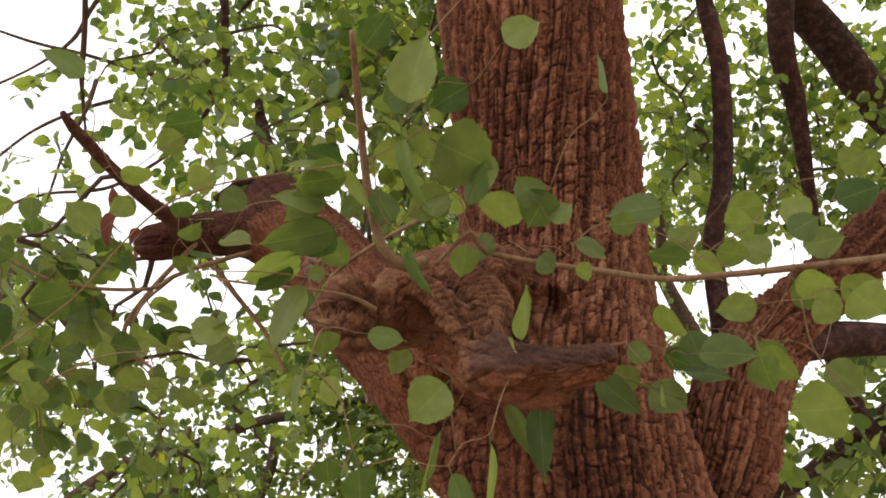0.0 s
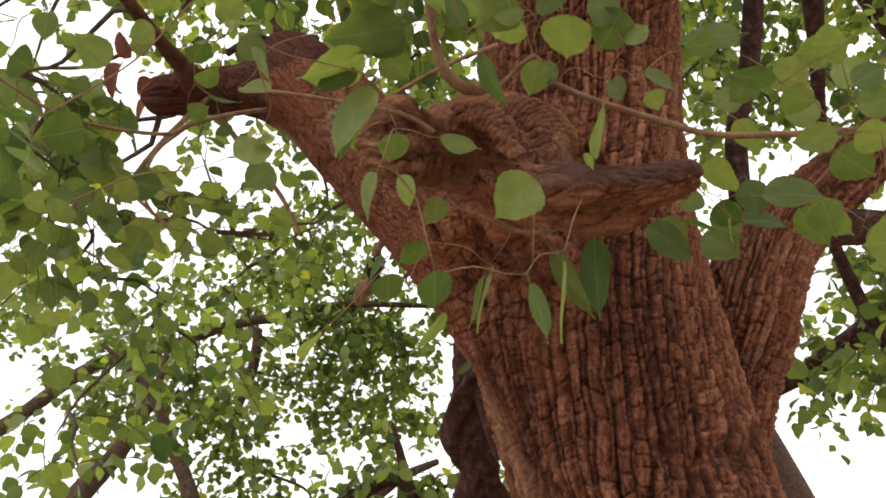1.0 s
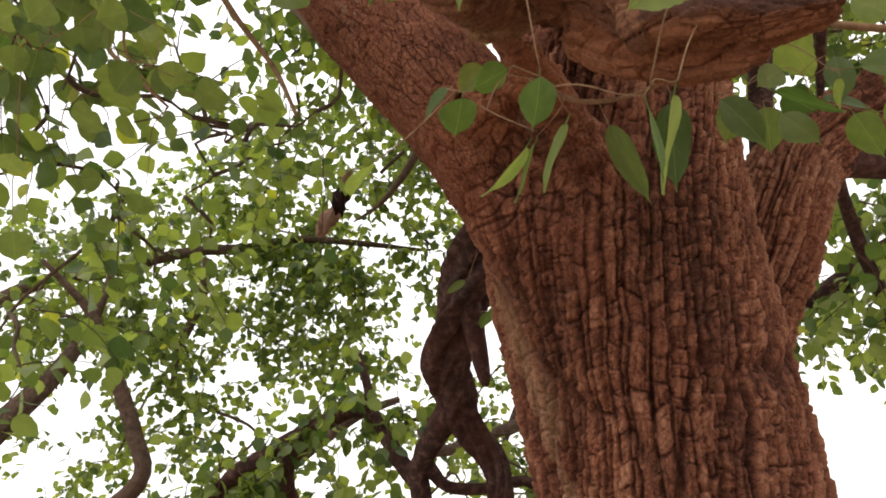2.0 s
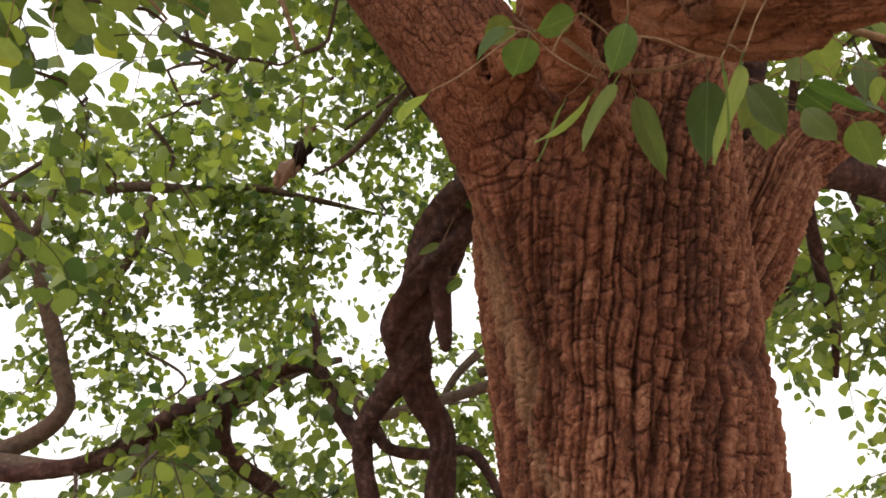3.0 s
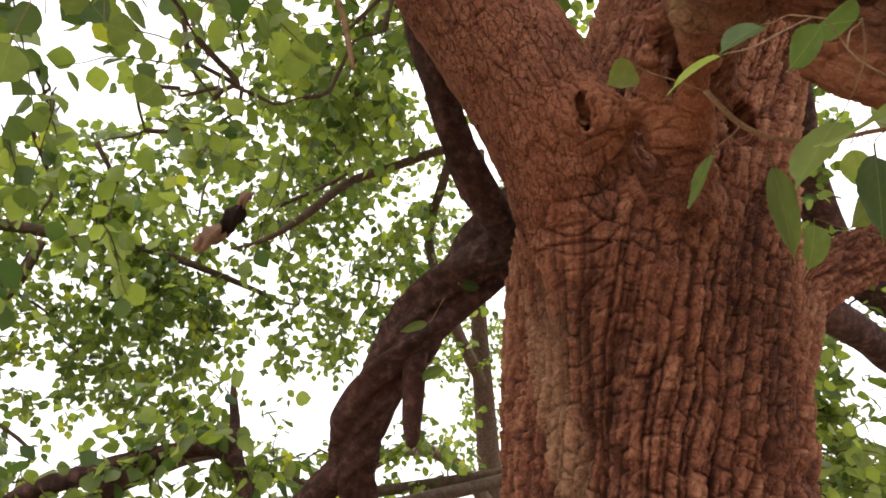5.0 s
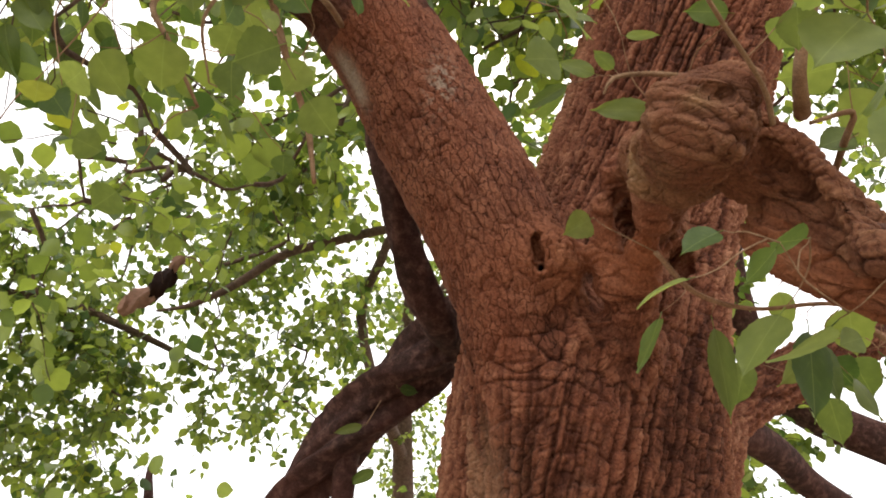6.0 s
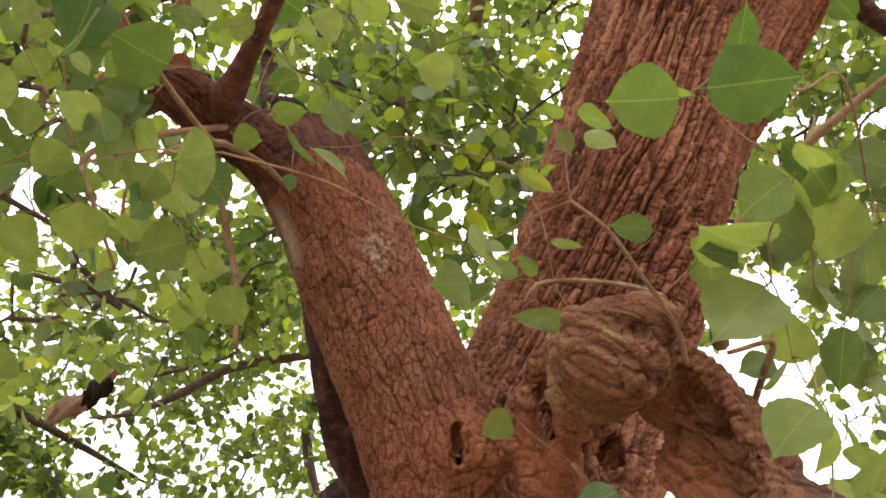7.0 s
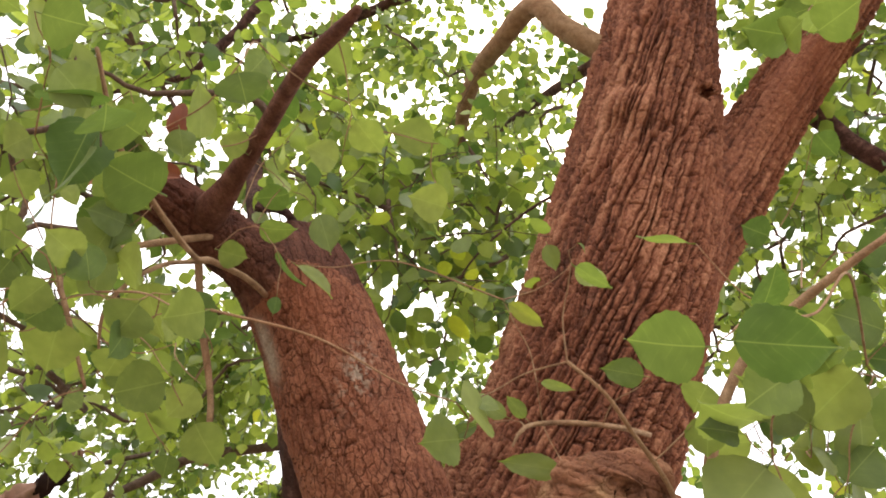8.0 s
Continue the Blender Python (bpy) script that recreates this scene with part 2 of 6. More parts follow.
def plates2(w, z, wide, high, seed):
    """Bark split into columns and the columns into plates: metres to the split beside and to the break across, how open each is,
    the column's and the plate's own random numbers, and the height within the plate."""
    def place(x, lane, sd):
        k = np.floor(x)
        edge = lambda a: a + 0.84 * (hash2(a, lane, sd) - 0.5)  # noqa: E731
        k = np.where(x < edge(k), k - 1, np.where(x >= edge(k + 1), k + 1, k))
        lo, hi = edge(k), edge(k + 1)
        left = x - lo < hi - x
        return k, np.minimum(x - lo, hi - x), np.where(left, k, k + 1), (x - lo) / (hi - lo)
    x = w / wide
    col, side, at, across = place(x, np.zeros_like(x), seed)
    split = np.clip(2.2 * noise2(at * 3.7 + 11, z / (high * 4.5), seed + 3) - 0.35, 0.12, 1.0)
    y = z / high * (0.7 + 0.7 * hash2(col, col * 0, seed + 5)) + 19 * hash2(col, col * 0 + 3, seed + 7) + 0.9 * (across - 0.5) * (hash2(col, np.floor(z / (high * 3)), seed + 8) - 0.5)
    row, cross, cut, lift = place(y, col, seed + 9)
    brk = np.clip(1.7 * hash2(cut, col, seed + 11) - 0.36, 0.0, 1.0)
    return side * wide, cross * high, split, brk, hash2(col, col * 0 + 1, seed + 13), hash2(col, row, seed + 15), lift


def tube(nodes, sides=10, step=0.03, rough=0.08, seed=1, close=True, twist=0.0, flute=0.0):
    """A branch: a tube along a spline, its section uneven and ridged along its length."""
    c = spline(nodes, step)
    d, e1, e2 = frames_of(c)
    n = len(c)
    s = np.r_[0, np.cumsum(np.linalg.norm(np.diff(c[:, :3], axis=0), axis=1))]
    th = np.linspace(0, 2 * math.pi, sides, endpoint=False)
    tt, ss = np.meshgrid(th, s)
    rr = np.repeat(c[:, 3:4], sides, 1)
    rmean = max(float(c[:, 3].mean()), 0.002)
    k = np.round(tt / (2 * math.pi) * sides)
    along = fractal2(k * 0.9 + 3, ss / (rmean * 6), seed) - 0.5
    lump = fractal2(np.cos(tt) * 1.2 + 5, ss / (rmean * 5) + np.sin(tt) * 1.2, seed + 5) - 0.5
    rr = rr * (1 + rough * 2.0 * lump + rough * 1.6 * along)
    rr = rr * (1 + flute * np.cos(3 * tt + 5 * lump) + 0.5 * flute * np.cos(7 * tt + 8 * lump))
    a = tt + twist * ss
    v = c[:, None, :3] + rr[..., None] * (np.cos(a)[..., None] * e1[:, None] + np.sin(a)[..., None] * e2[:, None])
    idx = np.arange(n * sides).reshape(n, sides)
    q = np.stack([idx[:-1], np.roll(idx, -1, 1)[:-1], np.roll(idx, -1, 1)[1:], idx[1:]], -1).reshape(-1, 4)
    v = v.reshape(-1, 3)
    if close:
        v = np.vstack([v, c[0, :3] - d[0] * c[0, 3] * 0.3, c[-1, :3] + d[-1] * c[-1, 3] * 0.5])
        m = len(v)
        first = [[idx[0, (i + 1) % sides], idx[0, i], m - 2, m - 2] for i in range(sides)]
        last = [[idx[-1, i], idx[-1, (i + 1) % sides], m - 1, m - 1] for i in range(sides)]
        faces = [tuple(f) for f in q.tolist()] + [tuple(f[:3]) for f in first + last]
        return v, faces
    return v, q


# ---------------------------------------------------------------- the big tree's wood
# rows of x, y, z, radius along each limb
TRUNK = [(0.56, 2.19, -0.15, 0.44), (0.53, 2.09, 0.3, 0.34), (0.47, 1.95, 0.9, 0.285), (0.392, 1.767, 1.715, 0.262), (0.34, 1.629, 2.308, 0.262),
         (0.40, 1.52, 2.70, 0.225), (0.44, 1.39, 3.0, 0.222), (0.47, 1.26, 3.35, 0.225), (0.47, 1.12, 3.75, 0.205), (0.46, 0.98, 4.2, 0.18),
         (0.47, 0.82, 4.8, 0.15), (0.50, 0.66, 5.5, 0.11)]
LIMB_A = [(0.30, 1.60, 2.02, 0.12), (0.17, 1.53, 2.22, 0.116), (0.06, 1.495, 2.44, 0.117), (-0.022, 1.493, 2.59, 0.119), (-0.14, 1.525, 2.81, 0.116), (-0.235, 1.55, 2.99, 0.108), (-0.265, 1.56, 3.05, 0.09)]
LIMB_A2 = [(-0.15, 1.53, 2.86, 0.07), (-0.26, 1.55, 2.95, 0.072), (-0.38, 1.55, 2.985, 0.062), (-0.48, 1.54, 2.98, 0.056), (-0.56, 1.52, 2.965, 0.048)]
LIMB_C = [(0.49, 1.84, 1.70, 0.11), (0.62, 1.79, 2.08, 0.114), (0.735, 1.745, 2.265, 0.114), (0.82, 1.74, 2.39, 0.108), (0.935, 1.76, 2.505, 0.098), (1.10, 1.75, 2.605, 0.085), (1.24, 1.72, 2.68, 0.078), (1.38, 1.68, 2.76, 0.074), (1.65, 1.62, 2.90, 0.065), (1.95, 1.55, 3.05, 0.05)]
STUB_D = [(0.28, 1.36, 2.62, 0.06), (0.19, 1.27, 2.575, 0.062), (0.10, 1.19, 2.53, 0.064), (0.03, 1.115, 2.455, 0.064), (-0.042, 1.055, 2.400, 0.061), (-0.065, 1.002, 2.372, 0.051), (-0.01, 1.02, 2.395, 0.038), (0.05, 1.035, 2.385, 0.034), (0.10, 1.0, 2.33, 0.036), (0.125, 0.962, 2.262, 0.037), (0.155, 0.923, 2.218, 0.034), (0.2, 0.884, 2.192, 0.030), (0.243, 0.850, 2.178, 0.025)]
STRAND = [(0.10, 1.07, 2.47, 0.026), (0.125, 1.015, 2.41, 0.034), (0.142, 0.985, 2.35, 0.035), (0.135, 0.958, 2.295, 0.028)]          # a ringed strand running over the elbow
ROPE = [(0.02, 0.99, 2.42, 0.018), (0.055, 0.972, 2.385, 0.020), (0.075, 0.955, 2.33, 0.018), (0.088, 0.948, 2.27, 0.016), (0.10, 0.955, 2.225, 0.014)]          # a thin one beside it
SLAB = [(0.095, 1.05, 2.315, 0.038), (0.12, 1.01, 2.255, 0.034), (0.15, 0.965, 2.205, 0.027), (0.178, 0.935, 2.180, 0.020), (0.20, 0.910, 2.165, 0.010)]          # torn wood below the dead end
LIP = [(0.06, 1.26, 2.545, 0.022), (0.075, 1.29, 2.50, 0.022), (0.10, 1.315, 2.45, 0.024), (0.12, 1.33, 2.39, 0.03)]
WEB = [(0.014, 1.141, 2.419, 0.03), (0.071, 1.211, 2.412, 0.024), (0.121, 1.277, 2.392, 0.03), (0.172, 1.348, 2.358, 0.045), (0.224, 1.409, 2.325, 0.06)]
LIMB_E = [(0.50, 1.32, 3.12, 0.09), (0.58, 1.18, 3.38, 0.11), (0.66, 1.05, 3.60, 0.112), (0.71, 0.91, 3.80, 0.102), (0.71, 0.72, 3.97, 0.094), (0.70, 0.53, 4.12, 0.088), (0.70, 0.20, 4.40, 0.075)]
BURLS = [(-0.10, 1.01, 2.405, 0.030), (-0.062, 0.962, 2.400, 0.020), (0.038, 1.388, 2.44, 0.048), (0.06, 1.06, 2.445, 0.030), (0.122, 0.918, 2.225, 0.010), (0.148, 0.895, 2.205, 0.012), (0.105, 0.935, 2.235, 0.010), (0.31, 1.05, 3.70, 0.055)]
HOLES = [(0.163, 1.319, 2.529, 0.026, 0.052, 0.043, 0.043), (0.275, 1.31, 2.488, 0.030, 0.055, 0.041, 0.039), (0.088, 1.205, 2.458, 0.024, 0.030, 0.050, 0.035), (0.130, 1.205, 2.400, 0.027, 0.040, 0.050, 0.035), (-0.128, 0.950, 2.378, 0.006, 0.02, 0.02, 0.004), (-0.118, 0.947, 2.372, 0.007, 0.02, 0.02, 0.004), (-0.108, 0.945, 2.370, 0.005, 0.02, 0.02, 0.004), (-0.095, 0.948, 2.330, 0.006, 0.02, 0.02, 0.004), (-0.082, 0.945, 2.325, 0.007, 0.02, 0.02, 0.004), (0.088, 0.945, 2.288, 0.0045, 0.01, 0.02, 0.01), (0.464, 0.900, 3.802, 0.022, 0.026, 0.008, 0.042), (-0.004, 1.368, 2.420, 0.008, 0.02, 0.02, 0.015), (-0.010, 1.366, 2.434, 0.008, 0.02, 0.02, 0.015), (0.000, 1.372, 2.404, 0.007, 0.02, 0.02, 0.015), (-0.012, 1.364, 2.448, 0.006, 0.02, 0.02, 0.015)]

RIDGE = [(0.515, 1.175, 3.28, 0.015), (0.56, 1.11, 3.41, 0.030), (0.605, 1.03, 3.533, 0.042), (0.658, 0.893, 3.738, 0.046), (0.660, 0.703, 3.902, 0.045), (0.652, 0.515, 4.052, 0.042), (0.655, 0.20, 4.34, 0.036)]      # smooth rib down the upper limb
WOOD = [TRUNK, LIMB_A, LIMB_C, STUB_D, LIMB_E, LIMB_A2, WEB, LIP, STRAND, ROPE, SLAB, RIDGE]
GIRTH = (0.255, 0.117, 0.115, 0.06, 0.095, 0.06, 0.06, 0.03, 0.034, 0.018, 0.03, 0.04)
CURVES = [spline(n, 0.06 if i == 0 else 0.05 if i < 8 and i != 3 else 0.03) for i, n in enumerate(WOOD)]
ALONG = [np.r_[0, np.cumsum(np.linalg.norm(np.diff(c[:, :3], axis=0), axis=1))] for c in CURVES]
FRAMES = [frames_of(c) for c in CURVES]
DEAD_END = float(ALONG[3][int(np.argmin(np.linalg.norm(CURVES[3][:, :3] - (0.126, 0.958, 2.255), axis=1)))])      # where the bark of the stub turns smooth and dark
BLENDS = [0.055, 0.055, 0.02, 0.03, 0.055, 0.055, 0.04, 0.025, 0.006, 0.006, 0.010, 0.03]      # how softly each limb runs into the rest


def chain(i, p, want=False):
    """Distance of the points p to limb i; and, if wanted, place along and round it."""
    c = CURVES[i]
    reach = c[:, 3:4] + 0.2
    close = ((p > (c[:, :3] - reach).min(0)) & (p < (c[:, :3] + reach).max(0))).all(1)
    if not close.all():                    # only the points round the limb are worked out
        far = [np.full(len(p), 9.0), np.zeros(len(p)), np.zeros(len(p))]
        if close.any():
            got = chain(i, p[close], want)
            for whole, some in zip(far, got if want else [got]):
                whole[close] = some
        return tuple(far) if want else far[0]
    best = np.full(len(p), 9.0)
    seg = np.zeros(len(p), dtype=int)
    at = np.zeros(len(p))
    for k in range(len(c) - 1):
        a, ab = c[k, :3], c[k + 1, :3] - c[k, :3]
        u = np.clip(((p - a) @ ab) / (ab @ ab), 0, 1)
        d = np.linalg.norm(p - a - u[:, None] * ab, axis=1) - (c[k, 3] + (c[k + 1, 3] - c[k, 3]) * u)
        near = d < best
        best = np.where(near, d, best)
        if want:
            seg, at = np.where(near, k, seg), np.where(near, u, at)
    if not want:
        return best
    if i == 0:                     # the upright trunk: by level slices, which run on smoothly round its bends
        lev = p[:, 2]
        at_level = lambda q: np.interp(lev, c[:, 2], q)  # noqa: E731
        v = p - np.stack([at_level(c[:, m]) for m in range(3)], 1)
        e1, e2 = (np.stack([at_level(FRAMES[0][k][:, m]) for m in range(3)], 1) for k in (1, 2))
        return best, at_level(ALONG[0]), np.arctan2((v * e2).sum(1), (v * e1).sum(1))
    s = ALONG[i][seg] + at * np.diff(ALONG[i])[seg]
    mid = c[seg, :3] + at[:, None] * (c[seg + 1, :3] - c[seg, :3])
    v = p - mid
    e1 = FRAMES[i][1][seg] * (1 - at)[:, None] + FRAMES[i][1][seg + 1] * at[:, None]
    e2 = FRAMES[i][2][seg] * (1 - at)[:, None] + FRAMES[i][2][seg + 1] * at[:, None]
    th = np.arctan2((v * e2).sum(1), (v * e1).sum(1))
    return best, s, th


def soft_min(a, b, k):
    h = np.clip(0.5 + 0.5 * (b - a) / k, 0, 1)
    return b * (1 - h) + a * h - k * h * (1 - h)


def hollow(x, y, z, row):
    """Distance to a hole: a round-ended bore from its mouth inwards."""
    a, r, d = np.array(row[:3]), row[3], np.array(row[4:])
    x, y, z = x - a[0], y - a[1], z - a[2]
    u = np.clip((x * d[0] + y * d[1] + z * d[2]) / (d @ d), -1.3, 1)
    return np.sqrt((x - u * d[0])**2 + (y - u * d[1])**2 + ((z - u * d[2]) * 0.85)**2) - r


def wood_field(p, parts=None):
    ds = parts if parts is not None else [chain(i, p) for i in range(len(WOOD))]
    f = ds[0]
    for d, k in zip(ds[1:], BLENDS[1:]):
        f = soft_min(f, d, k)
    for x, y, z, r in BURLS:
        f = soft_min(f, np.linalg.norm(p - (x, y, z), axis=1) - r, 0.05)
    for row in HOLES:
        f = -soft_min(-f, hollow(p[:, 0], p[:, 1], p[:, 2], row), 0.010)
    return f


def surface(cell):
    """The wood's skin as quads, by dual contouring on a sparse grid."""
    lo = np.array([-0.72, 0.1, -0.2])
    hi = np.array([2.05, 2.75, 5.6])
    n = np.ceil((hi - lo) / cell).astype(int)
    field = np.full(tuple(n), 0.5, dtype=np.float32)
    fs = []
    for i, c in enumerate(CURVES):
        f = np.full(tuple(n), 0.5, dtype=np.float32) if i else field
        for k in range(len(c) - 1):
            a, b = c[k], c[k + 1]
            pad = max(a[3], b[3]) + 0.1
            i0 = np.maximum(np.floor((np.minimum(a[:3], b[:3]) - pad - lo) / cell).astype(int), 0)
            i1 = np.minimum(np.ceil((np.maximum(a[:3], b[:3]) + pad - lo) / cell).astype(int), n)
            if (i1 <= i0).any():
                continue
            g = [lo[m] + cell * np.arange(i0[m], i1[m]) for m in range(3)]
            px, py, pz = g[0][:, None, None] - a[0], g[1][None, :, None] - a[1], g[2][None, None, :] - a[2]
            ab = b[:3] - a[:3]
            u = np.clip((px * ab[0] + py * ab[1] + pz * ab[2]) / (ab @ ab), 0, 1)
            d = np.sqrt((px - u * ab[0])**2 + (py - u * ab[1])**2 + (pz - u * ab[2])**2) - (a[3] + (b[3] - a[3]) * u)
            view = f[i0[0]:i1[0], i0[1]:i1[1], i0[2]:i1[2]]
            np.minimum(view, d, out=view)
        fs.append(f)
    field = fs[0]
    for f, k in zip(fs[1:], BLENDS[1:]):
        field = soft_min(field, f, k)
    del fs
    for row in BURLS + HOLES:
        cen, r = np.array(row[:3]), row[3]
        i0 = np.maximum(np.floor((cen - r * 2 - 0.12 - lo) / cell).astype(int), 0)
        i1 = np.minimum(np.ceil((cen + r * 2 + 0.16 - lo) / cell).astype(int), n)
        g = [lo[m] + cell * np.arange(i0[m], i1[m]) for m in range(3)]
        gx_, gy_, gz_ = g[0][:, None, None], g[1][None, :, None], g[2][None, None, :]
        view = field[i0[0]:i1[0], i0[1]:i1[1], i0[2]:i1[2]]
        if len(row) == 4:
            d = np.sqrt((gx_ - cen[0])**2 + (gy_ - cen[1])**2 + (gz_ - cen[2])**2) - r
            view[...] = soft_min(view, d, 0.05)
        else:
            view[...] = -soft_min(-view, hollow(gx_, gy_, gz_, row), 0.010)
    inside = field < 0
    ids, pos, quads = [], [], []
    flat = lambda i, j, k: (i * n[1] + j) * n[2] + k  # noqa: E731
    for ax in range(3):
        s0 = [slice(1, -1)] * 3
        s1 = [slice(1, -1)] * 3
        s0[ax], s1[ax] = slice(0, -1), slice(1, None)
        a, b = inside[tuple(s0)], inside[tuple(s1)]
        e = np.argwhere(a != b)
        off = np.ones(3, dtype=int)
        off[ax] = 0
        e = e + off
        f0 = field[tuple(e.T)]
        e1 = e.copy()
        e1[:, ax] += 1
        f1 = field[tuple(e1.T)]
        x = e.astype(float)
        x[:, ax] += f0 / (f0 - f1)
        p, q = [(1, 2), (2, 0), (0, 1)][ax]
        corner = []
        for dp, dq in ((-1, -1), (0, -1), (0, 0), (-1, 0)):
            cidx = e.copy()
            cidx[:, p] += dp
            cidx[:, q] += dq
            key = flat(*cidx.T)
            corner.append(key)
            ids.append(key)
            pos.append(x)
        qd = np.stack(corner, 1)
        qd[f0 > 0] = qd[f0 > 0][:, ::-1]
        quads.append(qd)
    ids, pos, quads = np.concatenate(ids), np.concatenate(pos), np.concatenate(quads)
    uniq, inv = np.unique(ids, return_inverse=True)
    cnt = np.bincount(inv)
    v = np.stack([np.bincount(inv, pos[:, m]) / cnt for m in range(3)], 1)
    return lo + cell * v, np.searchsorted(uniq, quads)


def split_quads(v, q):
    """Every quad into four."""
    e = np.stack([q, np.roll(q, -1, 1)], -1).reshape(-1, 2)
    key = np.sort(e, 1)
    key = key[:, 0].astype(np.int64) * len(v) + key[:, 1]
    uniq, first, inv = np.unique(key, return_index=True, return_inverse=True)
    mids = v[e[first]].mean(1)
    m = (len(v) + inv).reshape(-1, 4)
    cen = len(v) + len(uniq) + np.arange(len(q))
    out = np.vstack([v, mids, v[q].mean(1)])
    new_q = np.concatenate([np.stack([q[:, i], m[:, i], cen, m[:, i - 1]], 1) for i in range(4)])
    return out, new_q


def compact(v, q):
    used, inv = np.unique(q, return_inverse=True)
    return v[used], inv.reshape(q.shape), used


def bark_relief(i, s, th, p):
    """Height in metres and tone of the bark on limb i; the tone also carries crevice shade."""
    r = GIRTH[i]
    u = th * r
    seed = 31 * i + 5
    if i in (0, 2, 4):            # long narrow ridges between steep furrows
        w = u - (0.16 * s if i == 0 else 0.0) + 0.038 * (fractal2(u * 5, s * 1.6, seed) - 0.5) + 0.019 * (fractal2(u * 22, s * 12, seed + 3) - 0.5)
        z = s + 0.030 * (fractal2(u * 14, s * 9, seed + 4) - 0.5)
        big = 1.0 if i == 0 else 0.8
        e0, own0 = cells2(w / (0.075 * big), z / 0.55, seed + 9)
        deep = np.clip(0.15 + 1.5 * fractal2(u * 9 + 7, s * 3.0, seed + 31), 0, 1.3)
        r0 = np.clip(e0 / 0.13, 0, 1)
        r0 = r0 * r0 * (3 - 2 * r0)
        side, cross, split, brk, own1, own2, lift = plates2(w, z, 0.0175 * big, 0.031 * big, seed + 61)
        side2, cross2, split2, brk2, _, own3, _ = plates2(w + 0.004, z + 0.01, 0.0085 * big, 0.014 * big, seed + 67)
        fine = fractal2(u * 190, s * 75, seed + 23) - 0.5
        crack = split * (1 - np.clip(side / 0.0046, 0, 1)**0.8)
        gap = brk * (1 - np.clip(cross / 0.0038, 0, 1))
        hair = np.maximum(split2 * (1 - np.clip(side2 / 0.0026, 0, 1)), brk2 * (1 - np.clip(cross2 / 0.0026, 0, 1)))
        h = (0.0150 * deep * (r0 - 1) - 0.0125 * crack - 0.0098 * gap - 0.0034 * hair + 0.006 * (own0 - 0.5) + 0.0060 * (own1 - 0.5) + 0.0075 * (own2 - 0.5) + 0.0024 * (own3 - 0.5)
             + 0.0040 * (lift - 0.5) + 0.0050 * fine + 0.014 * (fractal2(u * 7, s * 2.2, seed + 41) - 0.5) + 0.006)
        # darker inner bark in splits and gaps, deepened by crevice shade painted in
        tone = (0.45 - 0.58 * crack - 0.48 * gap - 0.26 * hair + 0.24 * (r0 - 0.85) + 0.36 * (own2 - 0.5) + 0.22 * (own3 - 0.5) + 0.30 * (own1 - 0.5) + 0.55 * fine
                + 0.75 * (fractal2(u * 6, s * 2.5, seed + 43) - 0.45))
    elif i in (1, 5):              # finely cracked
        w = u + 0.012 * (fractal2(u * 22, s * 16, seed) - 0.5)
        z = s + 0.012 * (fractal2(u * 22, s * 16, seed + 4) - 0.5)
        e1, own1 = cells2(w / 0.014, z / 0.024 + 0.8 * noise2(w / 0.014, s * 2, seed + 3), seed + 11)
        plate = np.clip(e1 / 0.11, 0, 1)
        fine = fractal2(u * 150, s * 120, seed + 23) - 0.5
        e4, own4 = cells2((u + 0.012 * (fractal2(u * 30, s * 14, seed + 33) - 0.5)) / 0.026, s / 0.085 + 0.7 * noise2(u / 0.026, s, seed + 35), seed + 37)
        split = np.clip(e4 / 0.10, 0, 1)
        h = 0.0024 * plate + 0.0026 * own1 + 0.0045 * (split - 1) + 0.0030 * (own4 - 0.5) + 0.0030 * fine + 0.009 * (fractal2(u * 14, s * 8, seed + 29) - 0.5) - 0.004
        tone = 0.22 + 0.24 * plate + 0.30 * (split - 0.7) + 0.34 * (own1 - 0.4) + 0.3 * (own4 - 0.5) + 0.4 * fine
    elif i in (8, 9):              # growth rings pushed up into ridges
        lump = fractal2(u * 30, s * 22, seed, 3) - 0.5
        ring = np.sin(s * (500 if i == 8 else 560) + 5 * lump + 6 * u / r * 0.15)
        fine = fractal2(u * 160, s * 160, seed + 2) - 0.5
        h = 0.0036 * ring * (1.0 if i == 8 else 0.6) + 0.010 * lump + 0.004 * fine
        tone = 0.50 + 0.26 * ring + 0.5 * lump + 0.5 * fine
    elif i == 11:                  # nearly smooth, lightly streaked lengthwise
        streak = fractal2(u * 70, s * 6, seed, 3) - 0.5
        fine = fractal2(u * 170, s * 120, seed + 2) - 0.5
        h = 0.006 * streak + 0.003 * fine + 0.008 * (fractal2(u * 20, s * 9, seed + 5) - 0.5)
        tone = 0.50 + 0.5 * streak + 0.35 * fine
    elif i == 10:                  # long torn fibres
        fibre = fractal2(u * 170, s * 14, seed, 3) - 0.5
        lump = fractal2(u * 40, s * 20, seed + 4, 3) - 0.5
        h = 0.016 * fibre + 0.016 * lump
        tone = 0.36 + 0.9 * fibre + 0.5 * lump
    else:                          # knotted broken wood
        u, run = 0.75 * p[:, 0] + 0.66 * p[:, 2] + 3.0, 0.8 * p[:, 1] - 0.5 * p[:, 2] + 0.35 * p[:, 0] + 5.0
        lump = fractal2(u * 20, run * 17, seed, 4) - 0.5
        knot = fractal2(u * 45, run * 42, seed + 8, 3) - 0.5
        e1, own1 = cells2((u + 0.04 * lump) / 0.017, (run + 0.05 * knot) / 0.028, seed + 11)
        fibre = fractal2(u * 130 + 6 * knot, run * 44, seed + 2) - 0.5
